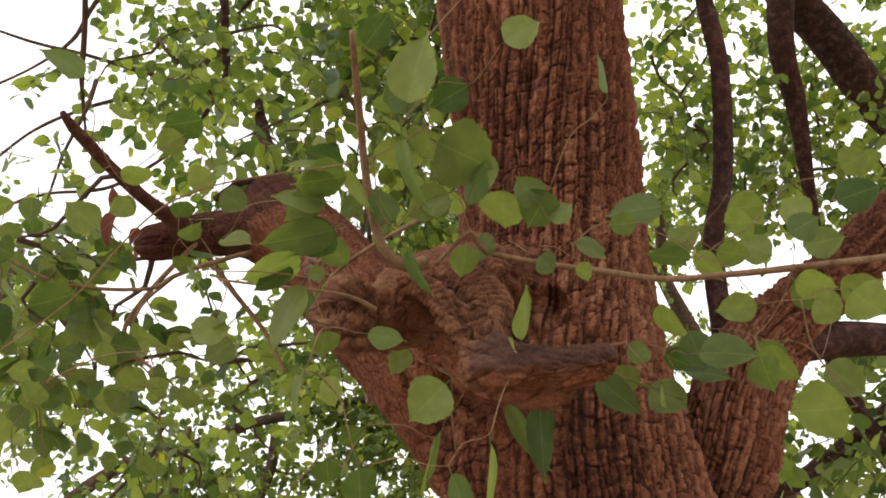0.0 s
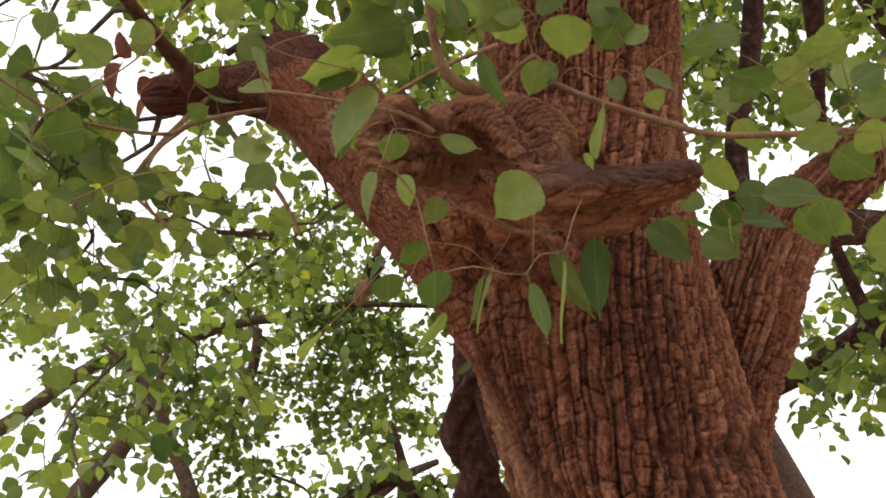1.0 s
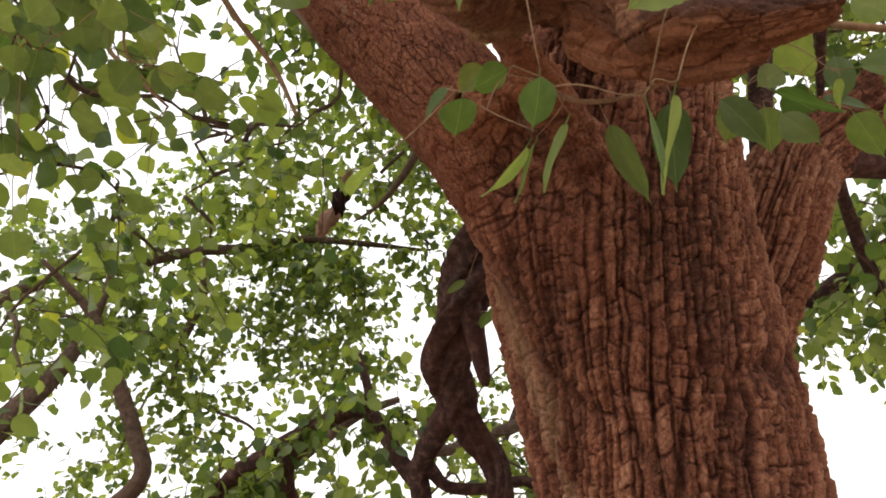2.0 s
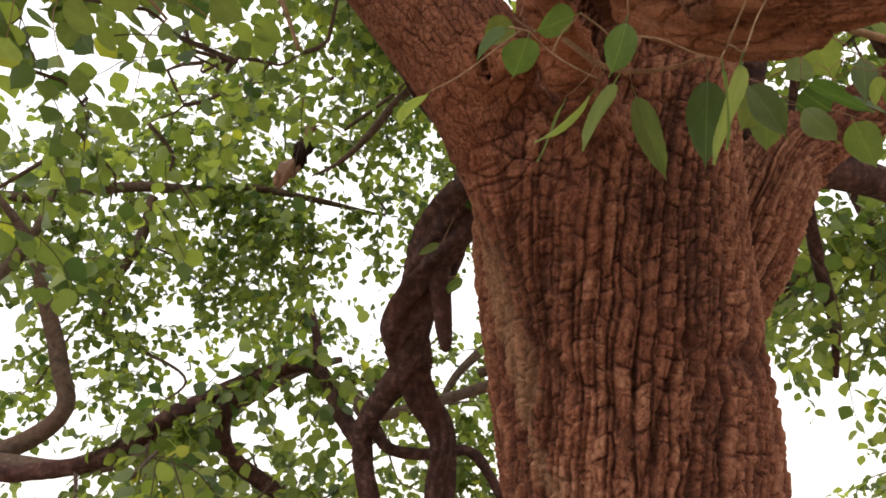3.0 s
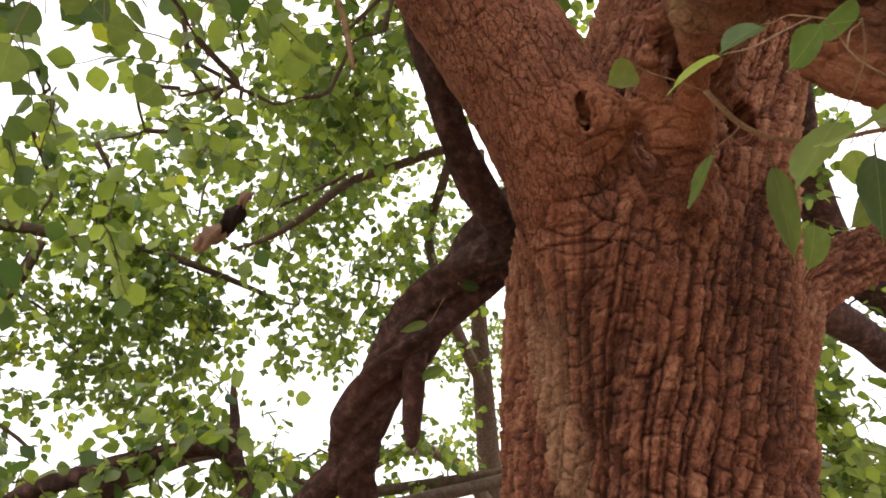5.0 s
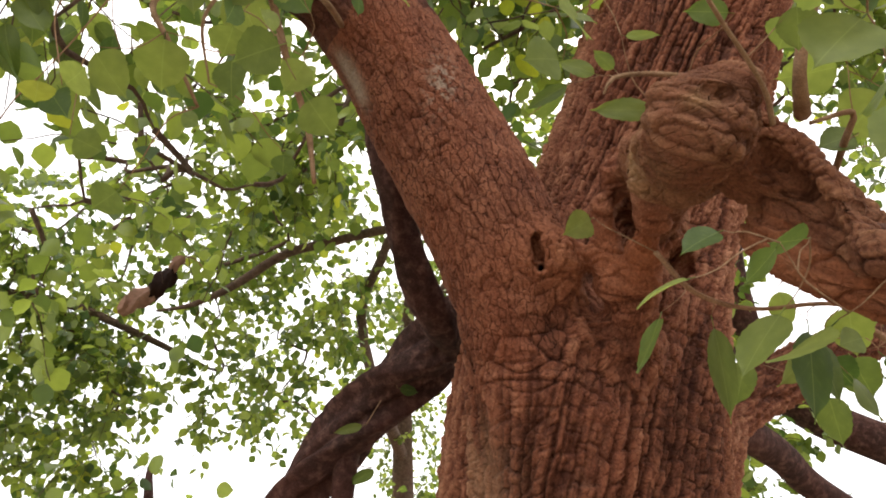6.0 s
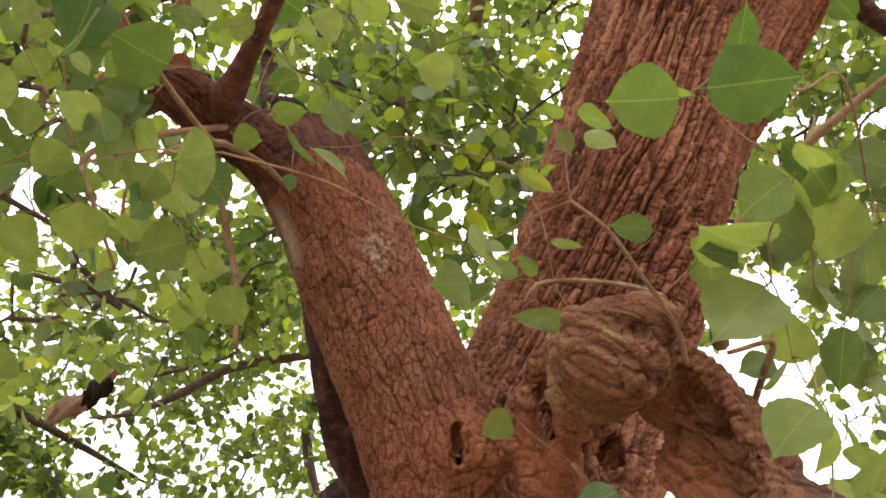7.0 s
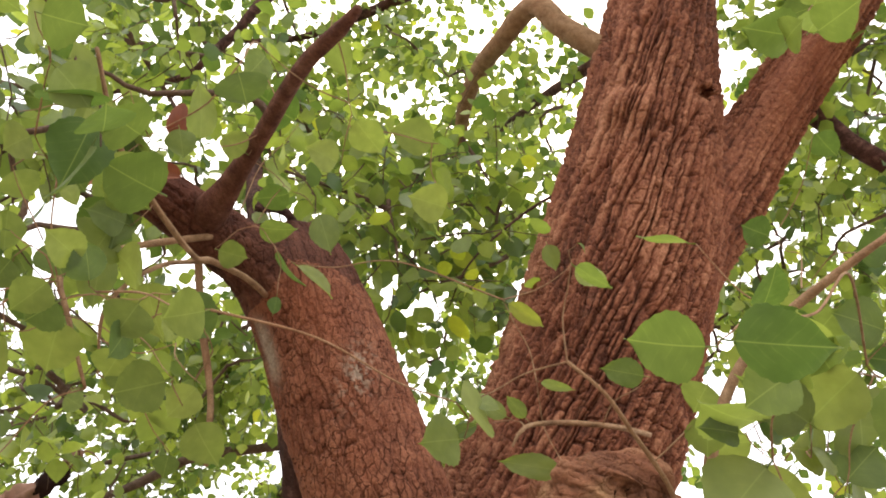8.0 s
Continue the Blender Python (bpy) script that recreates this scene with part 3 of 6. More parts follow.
        calm = 1 - 0.72 * np.clip((s - DEAD_END) / 0.04, 0, 1) * (i == 3)
        h = calm * (0.034 * lump + 0.018 * knot + 0.008 * fibre) - 0.004 * (1 - np.clip(e1 / 0.14, 0, 1)) + 0.0012 * np.clip(e1 / 0.2, 0, 1) - 0.003
        tone = 0.40 + 0.6 * lump + 0.5 * knot + 0.45 * fibre + 0.3 * (own1 - 0.5) - 0.25 * (1 - np.clip(e1 / 0.14, 0, 1))
    return h, tone


FLANK = -3.05


def build_wood(parent):
    v, q = surface(0.0125)
    cen = v[q].mean(1)
    g = 0.02
    base = wood_field(cen)
    toward_y = wood_field(cen + (0, g, 0)) - base
    broken = (cen[:, 0] < 0.32) & (cen[:, 1] < 1.16) & (cen[:, 2] < 2.52) & (cen[:, 2] > 2.0)
    fine = (cen[:, 2] > 1.25) & (cen[:, 2] < 4.9) & (toward_y < 0.011) & (cen[:, 0] < 1.6)
    depth = np.where(fine | broken, np.where((cen[:, 2] > 4.0) | (cen[:, 0] > 1.0), 1, 2), 0)
    for level in (2, 1, 0):
        is_fine = level > 0
        vv, qq, _ = compact(v, q[depth == level])
        for _ in range(level):
            vv, qq = split_quads(vv, qq)
        for turn in range(2):
            f = wood_field(vv)
            step = 0.002
            grad = np.stack([wood_field(vv + np.eye(3)[m] * step) - f for m in range(3)], 1) / step
            nrm = unit(grad)
            vv = vv - nrm * (f / np.maximum(np.linalg.norm(grad, axis=1), 0.3))[:, None]
        info = [chain(i, vv, True) for i in range(len(WOOD))]
        d = np.stack([x[0] for x in info], 1)
        d[:, 1] += 0.10 * np.clip((2.50 - vv[:, 2]) / 0.22, 0, 1)
        w = np.exp(-(d - d.min(1, keepdims=True)) / 0.022)
        w /= w.sum(1, keepdims=True)
        h, tone = np.zeros(len(vv)), np.zeros(len(vv))
        for i in range(len(WOOD)):
            some = w[:, i] > 0.02
            if some.any():
                hh, tt = bark_relief(i, info[i][1][some], info[i][2][some], vv[some])
                h[some] += w[some, i] * hh
                tone[some] += w[some, i] * tt
        first = np.argmin(d, 1)
        ru = np.choose(first, [x[2] * r for x, r in zip(info, GIRTH)])
        rs = np.choose(first, [x[1] for x in info])
        # stripped wood below the broken stub, a pale scar and lichen flecks on the side limb
        bare = 1.1 * np.exp(-(((vv - (0.085, 1.25, 2.41)) / (0.06, 0.08, 0.07))**2).sum(1)) + 0.7 * np.exp(-(((vv - (0.03, 1.40, 2.44)) / (0.06, 0.07, 0.06))**2).sum(1))
        axis = np.array((-0.42, 0.10, 0.90))
        off = vv - (-0.262, 1.555, 2.83)
        run = off @ axis
        side = np.linalg.norm(off - run[:, None] * axis, axis=1)
        pale = np.exp(-(run / 0.075)**4 - (side / 0.024)**4)
        pale = np.maximum(pale, 0.75 * np.exp(-(((vv - (-0.05, 1.10, 2.44)) / (0.08, 0.075, 0.07))**2).sum(1)) * np.clip(2.4 * fractal2(vv[:, 0] * 30 + 60, vv[:, 2] * 30 + vv[:, 1] * 24, 79) - 0.45, 0, 1))
        pale = np.maximum(pale, 0.75 * np.exp(-(((vv - (-0.165, 1.40, 2.745)) / (0.025, 0.05, 0.06))**2).sum(1)) * (fractal2(vv[:, 0] * 130 + 50, vv[:, 2] * 130, 77) > 0.56))
        # bark torn off the underside of the stub's outer end
        outer = np.clip((info[3][1] - DEAD_END) / 0.03, 0, 1) * (first == 3)
        torn = outer * np.clip(-0.1 - nrm[:, 2] * 1.4 + 0.8 * (fractal2(ru * 50 + 30, rs * 16, 15) - 0.5), 0, 1)
        bare = np.maximum(bare, 0.40 * torn)
        bare = np.maximum(bare, 0.45 * (first == 10) * np.clip((fractal2(ru * 60 + 30, rs * 18, 15) - 0.3) * 4, 0, 1))
        splinter = fractal2(ru * 120 + 9, rs * 13, 19) - 0.5
        h = h + np.clip(torn * 2, 0, 1) * (0.013 * splinter - 0.005)
        tone = tone + np.clip(torn * 2, 0, 1) * (0.9 * splinter - 0.08)
        pale = np.maximum(pale, 0.85 * np.exp(-(((vv - (-0.128, 0.958, 2.372)) / (0.022, 0.03, 0.014))**2).sum(1)))
        # smoother skin where limbs meet
        meet = 1 - w.max(1)
        h = h * (1 - 0.35 * np.clip(meet * 2, 0, 1))
        mx = np.clip(meet * 2.6, 0, 1) * (vv[:, 2] > 2.1) * (vv[:, 2] < 2.75)
        ma, mb = vv[:, 0] * 0.9 + vv[:, 1] * 0.6, vv[:, 2] + 0.25 * vv[:, 0]
        mw = 0.02 * (fractal2(ma * 30 + 70, mb * 30, 61) - 0.5)
        me_, mo_ = cells2((ma + mw) / 0.020 + 90, (mb - mw) / 0.036, 63)
        mh = 0.020 * (fractal2(ma * 26 + 70, mb * 20, 65, 4) - 0.5) + 0.007 * (np.clip(me_ / 0.16, 0, 1) - 1) + 0.006 * (mo_ - 0.5)
        h = h + mx * mh
        tone = tone + mx * (0.35 * (mo_ - 0.5) + 0.35 * (np.clip(me_ / 0.16, 0, 1) - 0.8))
        # weathered tan strip on one flank of the trunk
        flank = np.arctan2(vv[:, 1] - 1.66, vv[:, 0] - 0.36)
        strip = np.exp(-((flank - FLANK) / 0.22)**2) * np.clip((2.30 - vv[:, 2]) / 0.12, 0, 1) * np.clip((fractal2(flank * 9 + 40, vv[:, 2] * 7, 91) - 0.36) * 5, 0, 1)
        pale = np.maximum(pale, 0.55 * strip * (first == 0))
        vv = vv + nrm * h[:, None]
        owner = np.argmin(d, 1)
        owner = np.where((owner == 8) | (owner == 9), 3, np.where(owner == 11, 4, owner))
        owner = np.where((owner == 3) & (info[3][1] > DEAD_END) & (torn < 0.35) & (first == 3), 13, owner)
        owner = np.where((owner == 0) & (vv[:, 2] > 2.72), 12, np.where((owner == 6) | (owner == 7), 0, owner))
        owner = np.where((owner == 1) & (vv[:, 2] > 2.955 + 0.05 * (fractal2(vv[:, 0] * 30 + 50, vv[:, 1] * 30, 5) - 0.5)), 5, owner)
        fo = owner[qq[:, 0]]
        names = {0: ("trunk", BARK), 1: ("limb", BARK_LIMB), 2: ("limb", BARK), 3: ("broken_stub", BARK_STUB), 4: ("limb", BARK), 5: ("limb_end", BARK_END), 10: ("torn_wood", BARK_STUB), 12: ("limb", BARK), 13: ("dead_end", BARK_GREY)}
        labels = {0: "thick trunk with deep vertical furrows", 1: "limb with finely cracked reddish bark", 3: "knotted broken branch stub with rough wood",
                  5: "short dark broken limb end", 10: "reddish torn wood fibres", 13: "smooth dark grey-brown dead branch end", 12: "upright main limb with furrowed bark"}
        for k, (nm, mat) in names.items():
            sel = fo == k
            if not sel.any():
                continue
            pv, pq, used = compact(vv, qq[sel])
            ob = child(nm if is_fine else nm + "_back", pv, pq, mat, parent, labels.get(k, "") if is_fine else "")
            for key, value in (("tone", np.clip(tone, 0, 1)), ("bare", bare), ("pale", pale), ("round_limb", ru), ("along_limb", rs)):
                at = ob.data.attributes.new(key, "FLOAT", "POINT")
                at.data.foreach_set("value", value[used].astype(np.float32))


# ---------------------------------------------------------------- leaves
def leaf_shape(length, width, fold=0.18, droop=0.16, detail=12, point=0.5, wave=0.03, ovate=False):
    """A round leaf along +y from its stalk at the origin, with a short tip, a folded midrib, a wavy toothed edge and a stalk."""
    rows = 0.5 - 0.5 * np.cos(np.linspace(0, math.pi, detail))
    prof = np.sqrt(np.maximum(1 - (2 * rows - 1)**2, 0)) * (1 - 0.22 * (rows - 0.35)) * (1 - point * 0.35 * rows**4)
    if ovate:                      # widest below the middle, running out into a point
        egg = rows**0.55 * (1 - rows)**0.95
        prof = 0.14 * prof + 0.86 * egg / egg.max()
        prof = prof * np.minimum(1, (1 - rows) * 4.5 + 0.04)
    prof[0], prof[-1] = 0.03, 0.0
    stalk = 0.14
    cols = (-1.0, -0.72, -0.36, 0.0, 0.36, 0.72, 1.0)
    vs, fs = [], []
    for k, (u, p) in enumerate(zip(rows, prof)):
        y = stalk * length + u * length
        for x in cols:
            tooth = 1 + ((0.034 if k % 2 else -0.022) + wave * math.sin(9 * u + 2 * x + 40 * width)) * abs(x)
            wx = x * p * width * 0.5 * tooth
            zz = fold * abs(wx) * (1 - 0.5 * u) - droop * length * u * u + 0.030 * width * math.sin(6 * u + 2.5 * x) * abs(x)
            vs.append((wx, y + 0.02 * length * x * x * (0.5 - u), zz))
    m = len(cols)
    for k in range(detail - 1):
        for j in range(m - 1):
            a = k * m + j
            fs.append((a, a + 1, a + m + 1, a + m))
    b = len(vs)
    t = 0.014 * width
    for y in (0.0, stalk * length * 1.05):
        vs += [(-t, y, 0), (t, y, 0), (0, y, 1.6 * t)]
    fs += [(b, b + 1, b + 4, b + 3), (b + 1, b + 2, b + 5, b + 4), (b + 2, b, b + 3, b + 5)]
    return vs, fs


LEAVES = []
for k, (le, wi, fo, dr) in enumerate(((0.060, 0.054, 0.10, 0.10), (0.066, 0.052, 0.18, 0.20), (0.058, 0.056, -0.06, 0.08), (0.070, 0.046, 0.28, 0.16))):
    vs, fs = leaf_shape(le, wi, fo, dr, 24, 0.7, 0.045, True)
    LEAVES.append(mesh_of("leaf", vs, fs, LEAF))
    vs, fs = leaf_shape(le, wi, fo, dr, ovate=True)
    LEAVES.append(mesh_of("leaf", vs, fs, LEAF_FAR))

# a leaf of the far canopy: length 1 along y
TINY_V = np.array([(0, 0.0, 0), (-0.30, 0.22, 0.06), (0, 0.25, 0), (0.30, 0.22, 0.06), (-0.42, 0.52, 0.09), (0, 0.55, -0.02), (0.42, 0.52, 0.09),
                   (-0.22, 0.81, 0.05), (0, 0.84, -0.06), (0.22, 0.81, 0.05), (0, 1.0, -0.12)])
TINY_T = np.array([(0, 2, 1), (0, 3, 2), (1, 2, 5), (1, 5, 4), (2, 3, 6), (2, 6, 5), (4, 5, 8), (4, 8, 7), (5, 6, 9), (5, 9, 8), (7, 8, 10), (8, 9, 10)])


def sprays(rng, clumps, density, leaf=(0.045, 0.068), stem_len=(0.16, 0.38)):
    """Leafy shoots round the clumps' middles: leaf bases, axes, normals, sizes; and shoots as rows of points."""
    base, axis, normal, size, shoots = [], [], [], [], []
    for x, y, z, rad, n in clumps:
        for _ in range(int(n * density)):
            g = rng.normal(size=3)
            g /= np.linalg.norm(g)
            start = np.array((x, y, z)) + g * rad * rng.uniform(0.1, 0.9) * (1, 1, 0.8)
            d = unit(g * 0.7 + rng.normal(size=3) * 0.7 + (0, 0, -0.25))
            length = rng.uniform(*stem_len)
            pts, p = [start], start
            m = 6
            for k in range(m):
                d = unit(d + rng.normal(size=3) * 0.16 + (0, 0, -0.10))
                p = p + d * length / m
                pts.append(p)
            pts = np.array(pts)
            shoots.append(pts)
            nl = rng.integers(7, 13)
            side = unit(np.cross(d, (0.2, 0.1, 1.0)))
            for k in range(nl):
                u = (k + rng.uniform(0.2, 0.8)) / nl * m
                i = min(int(u), m - 1)
                b = pts[i] + (pts[i + 1] - pts[i]) * (u - i)
                sg = 1 if k % 2 else -1
                ax = unit(sg * side * 0.8 + d * 0.45 + rng.normal(size=3) * 0.35 + (0, 0, -0.45))
                nn = unit(np.array((0, 0, 0.9)) + rng.normal(size=3) * 0.8)
                nn = unit(nn - ax * (nn @ ax))
                base.append(b + ax * 0.012)
                axis.append(ax)
                normal.append(nn)
                size.append(rng.uniform(*leaf))
    return np.array(base), np.array(axis), np.array(normal), np.array(size), shoots


def foliage_mesh(base, axis, normal, size):
    side = np.cross(axis, normal)
    v = (base[:, None] + size[:, None, None] * (TINY_V[None, :, 0:1] * side[:, None] * 1.05 + TINY_V[None, :, 1:2] * axis[:, None] + TINY_V[None, :, 2:3] * normal[:, None]))
    n = len(TINY_V)
    f = (TINY_T[None] + n * np.arange(len(base))[:, None, None]).reshape(-1, 3)
    return v.reshape(-1, 3), f


def threads_mesh(shoots, r=0.0020):
    """Thin three-sided stems for many shoots in one mesh."""
    vs, fs, o = [], [], 0
    for pts in shoots:
        m = len(pts)
        d = unit(np.gradient(pts, axis=0))
        e1 = unit(np.cross(d, (0.31, 0.2, 0.93)))
        e2 = np.cross(d, e1)
        rr = r * np.linspace(1.3, 0.5, m)[:, None]
        ring = np.stack([pts + rr * (math.cos(a) * e1 + math.sin(a) * e2) for a in (0, 2.1, 4.2)], 1)
        vs.append(ring.reshape(-1, 3))
        k = np.arange(m - 1)[:, None] * 3 + o
        for a, b in ((0, 1), (1, 2), (2, 0)):
            fs.append(np.hstack([k + a, k + b, k + b + 3, k + a + 3]))
        o += 3 * m
    return np.vstack(vs), np.vstack(fs)


def leaf_object(me, place, ax, nn, scale, parent, name="leaf"):
    ob = new(name, me)
    ax, nn = Vector(ax).normalized(), Vector(nn)
    nn = (nn - ax * nn.dot(ax)).normalized()
    sd = ax.cross(nn)
    m = Matrix((sd, ax, nn)).transposed().to_4x4()
    ob.parent = parent
    ob.matrix_basis = Matrix.Translation(Vector(place) - parent.matrix_world.translation) @ m @ Matrix.Scale(scale, 4)
    return ob


# an open lane between the crowns, in which the dead leaf hangs
LANE = ((-0.11, 3.78, 3.54), (-0.46, 1.40, 2.20))


def open_air(p):
    a, b = np.array(LANE[0]), np.array(LANE[1])
    u = np.clip(((p - a) @ (b - a)) / ((b - a) @ (b - a)), 0, 1)
    return np.linalg.norm(p - a - u[:, None] * (b - a), axis=1) > 0.17 * (1 - 0.5 * u)


def crown(owner, rng, clumps, density, branches, near=None, count=300, leaf=(0.045, 0.068), mat=None, stem_len=(0.16, 0.38), link=True, shade=1):
    """Foliage for a tree: connecting twigs, shoots, and leaves; the count leaves nearest to `near` are parts of their own."""
    mat = mat or LEAF_FAR
    base, axis, normal, size, shoots = sprays(rng, clumps, density, leaf, stem_len)
    keep = open_air(base)
    base, axis, normal, size = base[keep], axis[keep], normal[keep], size[keep]
    pts = np.vstack([spline(b, 0.08) for b in branches])
    if link:
        joined = pts[:, :3].copy()
        todo = [np.array(c[:3]) for c in clumps]
        while todo:
            gaps = [np.linalg.norm(joined - c, axis=1) for c in todo]
            k = int(np.argmin([g.min() for g in gaps]))
            c, a = todo.pop(k), joined[int(np.argmin(gaps[k]))]
            gap = np.linalg.norm(a - c)
            bend = rng.normal(size=3) * 0.13 * gap
            m1, m2 = a + (c - a) * 0.35 + bend + (0, 0, 0.05 * gap), a + (c - a) * 0.7 - bend * 0.5
            r0 = min(0.006 + 0.007 * gap, 0.018)
            rows_ = [(*a, r0), (*m1, r0 * 0.8), (*m2, r0 * 0.6), (*c, r0 * 0.45), (*(c + (c - m2) * 0.6), 0.0015)]
            v, f = tube(rows_, 6, 0.05, 0.1, int(rng.integers(999)))
            child("twig", v, f, BARK_FAR, owner)
            joined = np.vstack([joined, spline(rows_, 0.08)[2:, :3]])
    v, f = threads_mesh(shoots)
    child("fine_twig_mass", v, f, BARK_FAR, owner, kind="stuff")
    order = np.argsort(np.linalg.norm(base - np.array(near), axis=1)) if near is not None else np.arange(len(base))
    chosen, rest = order[:count], order[count:]
    for i in chosen:
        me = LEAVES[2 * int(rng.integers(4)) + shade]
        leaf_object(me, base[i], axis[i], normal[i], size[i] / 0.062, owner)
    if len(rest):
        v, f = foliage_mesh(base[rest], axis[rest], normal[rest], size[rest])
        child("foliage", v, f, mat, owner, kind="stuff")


# ---------------------------------------------------------------- ground
gm, gt = nodes_of("dry_earth")
g_out = add(gt, "ShaderNodeOutputMaterial")
g_b = add(gt, "ShaderNodeBsdfPrincipled", Roughness=0.95)
g_co = gt.nodes.new("ShaderNodeTexCoord").outputs["Object"]
g_n = add(gt, "ShaderNodeTexNoise", Scale=0.8, Detail=8.0)
g_n2 = add(gt, "ShaderNodeTexNoise", Scale=14.0, Detail=6.0)
for n_ in (g_n, g_n2):
    gt.links.new(g_co, n_.inputs["Vector"])
g_c = mix(gt, 0.5, ramp(gt, g_n.outputs[0], [(0.3, (0.20, 0.15, 0.10)), (0.7, (0.36, 0.29, 0.21))]), ramp(gt, g_n2.outputs[0], [(0.3, (0.16, 0.12, 0.08)), (0.7, (0.38, 0.31, 0.23))]))
gt.links.new(g_c, g_b.inputs["Base Color"])
g_bp = add(gt, "ShaderNodeBump", Strength=0.6, Distance=0.03)
gt.links.new(g_n2.outputs[0], g_bp.inputs["Height"])
gt.links.new(g_bp.outputs[0], g_b.inputs["Normal"])
gt.links.new(g_b.outputs[0], g_out.inputs[0])
gs = np.sinh(np.linspace(-7.2, 7.2, 121)) * 1.1
gx, gy = np.meshgrid(gs, gs + 1.5, indexing="ij")
gd = np.hypot(gx, gy - 1.5)
gz = (fractal2(gx * 0.4 + 40, gy * 0.4 + 40, 3) - 0.5) * 0.22 * np.clip(gd / 2.5, 0, 1) * np.clip(60 / (gd + 1), 0, 1)
gz = gz - 0.012 * np.clip(gd - 4, 0, None)
gi = np.arange(121 * 121).reshape(121, 121)
ground = new("ground", mesh_of("ground", np.stack([gx, gy, gz], -1).reshape(-1, 3), np.stack([gi[:-1, :-1], gi[1:, :-1], gi[1:, 1:], gi[:-1, 1:]], -1).reshape(-1, 4), gm))
tagged(ground, "bare dry earth under the trees", "ground", kind="structure")

# ---------------------------------------------------------------- the big tree
rng = np.random.default_rng(11)
tree = thing("large_tree", (0.55, 2.15, 0.0), "old forked tree with deeply furrowed reddish-brown bark and green leaves", "tree")
build_wood(tree)


def branch(owner, nodes, mat=None, name="branch", sides=12, step=0.03, rough=0.10, label="", twist=0.0, flute=0.0):
    v, f = tube(nodes, sides, step, rough, int(rng.integers(9999)), True, twist, flute)
    return child(name, v, f, mat or BARK_FAR, owner, label)


SHOOT = [(0.86, 1.80, 2.52, 0.034), (0.90, 1.73, 2.79, 0.029), (1.00, 1.66, 3.02, 0.028), (1.06, 1.53, 3.30, 0.027), (1.07, 1.44, 3.54, 0.025), (1.09, 1.27, 3.79, 0.02), (1.12, 1.1, 4.2, 0.012)]
TOP1 = [(0.36, 1.07, 4.10, 0.042), (0.21, 1.15, 4.21, 0.038), (0.13, 1.20, 4.33, 0.036), (0.16, 1.37, 4.38, 0.037), (0.20, 1.52, 4.43, 0.034), (0.28, 1.69, 4.44, 0.029), (0.42, 1.88, 4.41, 0.02), (0.5, 2.1, 4.45, 0.008)]
DARK = [(-0.48, 1.50, 2.965, 0.034), (-0.486, 1.425, 2.958, 0.024), (-0.498, 1.356, 2.939, 0.018), (-0.509, 1.285, 2.923, 0.015), (-0.52, 1.216, 2.914, 0.014), (-0.532, 1.155, 2.91, 0.0125), (-0.54, 1.086, 2.903, 0.012), (-0.539, 1.013, 2.883, 0.0105), (-0.54, 0.97, 2.88, 0.006)]
UP2 = [(-0.40, 1.49, 3.05, 0.009), (-0.33, 1.52, 3.12, 0.009), (-0.24, 1.57, 3.11, 0.011)]
SIDE_R = [(0.97, 1.74, 2.50, 0.062), (1.09, 1.76, 2.50, 0.05), (1.27, 1.78, 2.48, 0.044), (1.41, 1.80, 2.44, 0.042), (1.58, 1.77, 2.38, 0.036), (1.9, 1.7, 2.3, 0.02)]
HANG_R = [(1.22, 1.90, 2.70, 0.014), (1.27, 2.04, 2.59, 0.017), (1.34, 2.14, 2.41, 0.02), (1.41, 2.21, 2.23, 0.018), (1.40, 2.25, 2.06, 0.008)]
TOP2 = [(0.50, 0.75, 5.1, 0.06), (0.3, 1.3, 5.4, 0.045), (0.1, 1.9, 5.6, 0.03), (-0.2, 2.4, 5.4, 0.018), (-0.6, 2.6, 5.1, 0.008)]
TOP3 = [(0.52, 0.95, 4.4, 0.035), (0.7, 1.4, 4.9, 0.028), (0.85, 1.9, 5.3, 0.02), (0.95, 2.3, 5.5, 0.012)]
FAR8 = [(-0.57, 2.38, 4.34, 0.009), (-0.54, 2.24, 4.50, 0.016), (-0.51, 2.14, 4.62, 0.019), (-0.48, 2.02, 4.80, 0.022), (-0.3, 1.9, 5.2, 0.025), (0.1, 1.9, 5.58, 0.03)]
FAR8B = [(-0.85, 2.67, 4.36, 0.006), (-0.67, 2.53, 4.48, 0.012), (-0.56, 2.36, 4.50, 0.014), (-0.53, 2.2, 4.54, 0.014)]
branch(tree, SHOOT, BARK_DARK, "shoot", label="straight upright shoot with brown bark")
branch(tree, TOP1, BARK_TWIG, "branch")
branch(tree, DARK, BARK_END_ROUND)
branch(tree, UP2, BARK_DARK)
branch(tree, SIDE_R, BARK_DARK)
branch(tree, HANG_R, BARK_DARK)
E_SIDE = [(0.71, 0.82, 3.88, 0.036), (0.80, 0.75, 3.93, 0.034), (0.92, 0.712, 3.85, 0.03), (1.005, 0.668, 3.778, 0.028), (1.2, 0.6, 3.7, 0.02), (1.4, 0.55, 3.7, 0.01)]
for b_ in (TOP2, TOP3, FAR8, FAR8B, E_SIDE):
    branch(tree, b_, BARK_DARK)
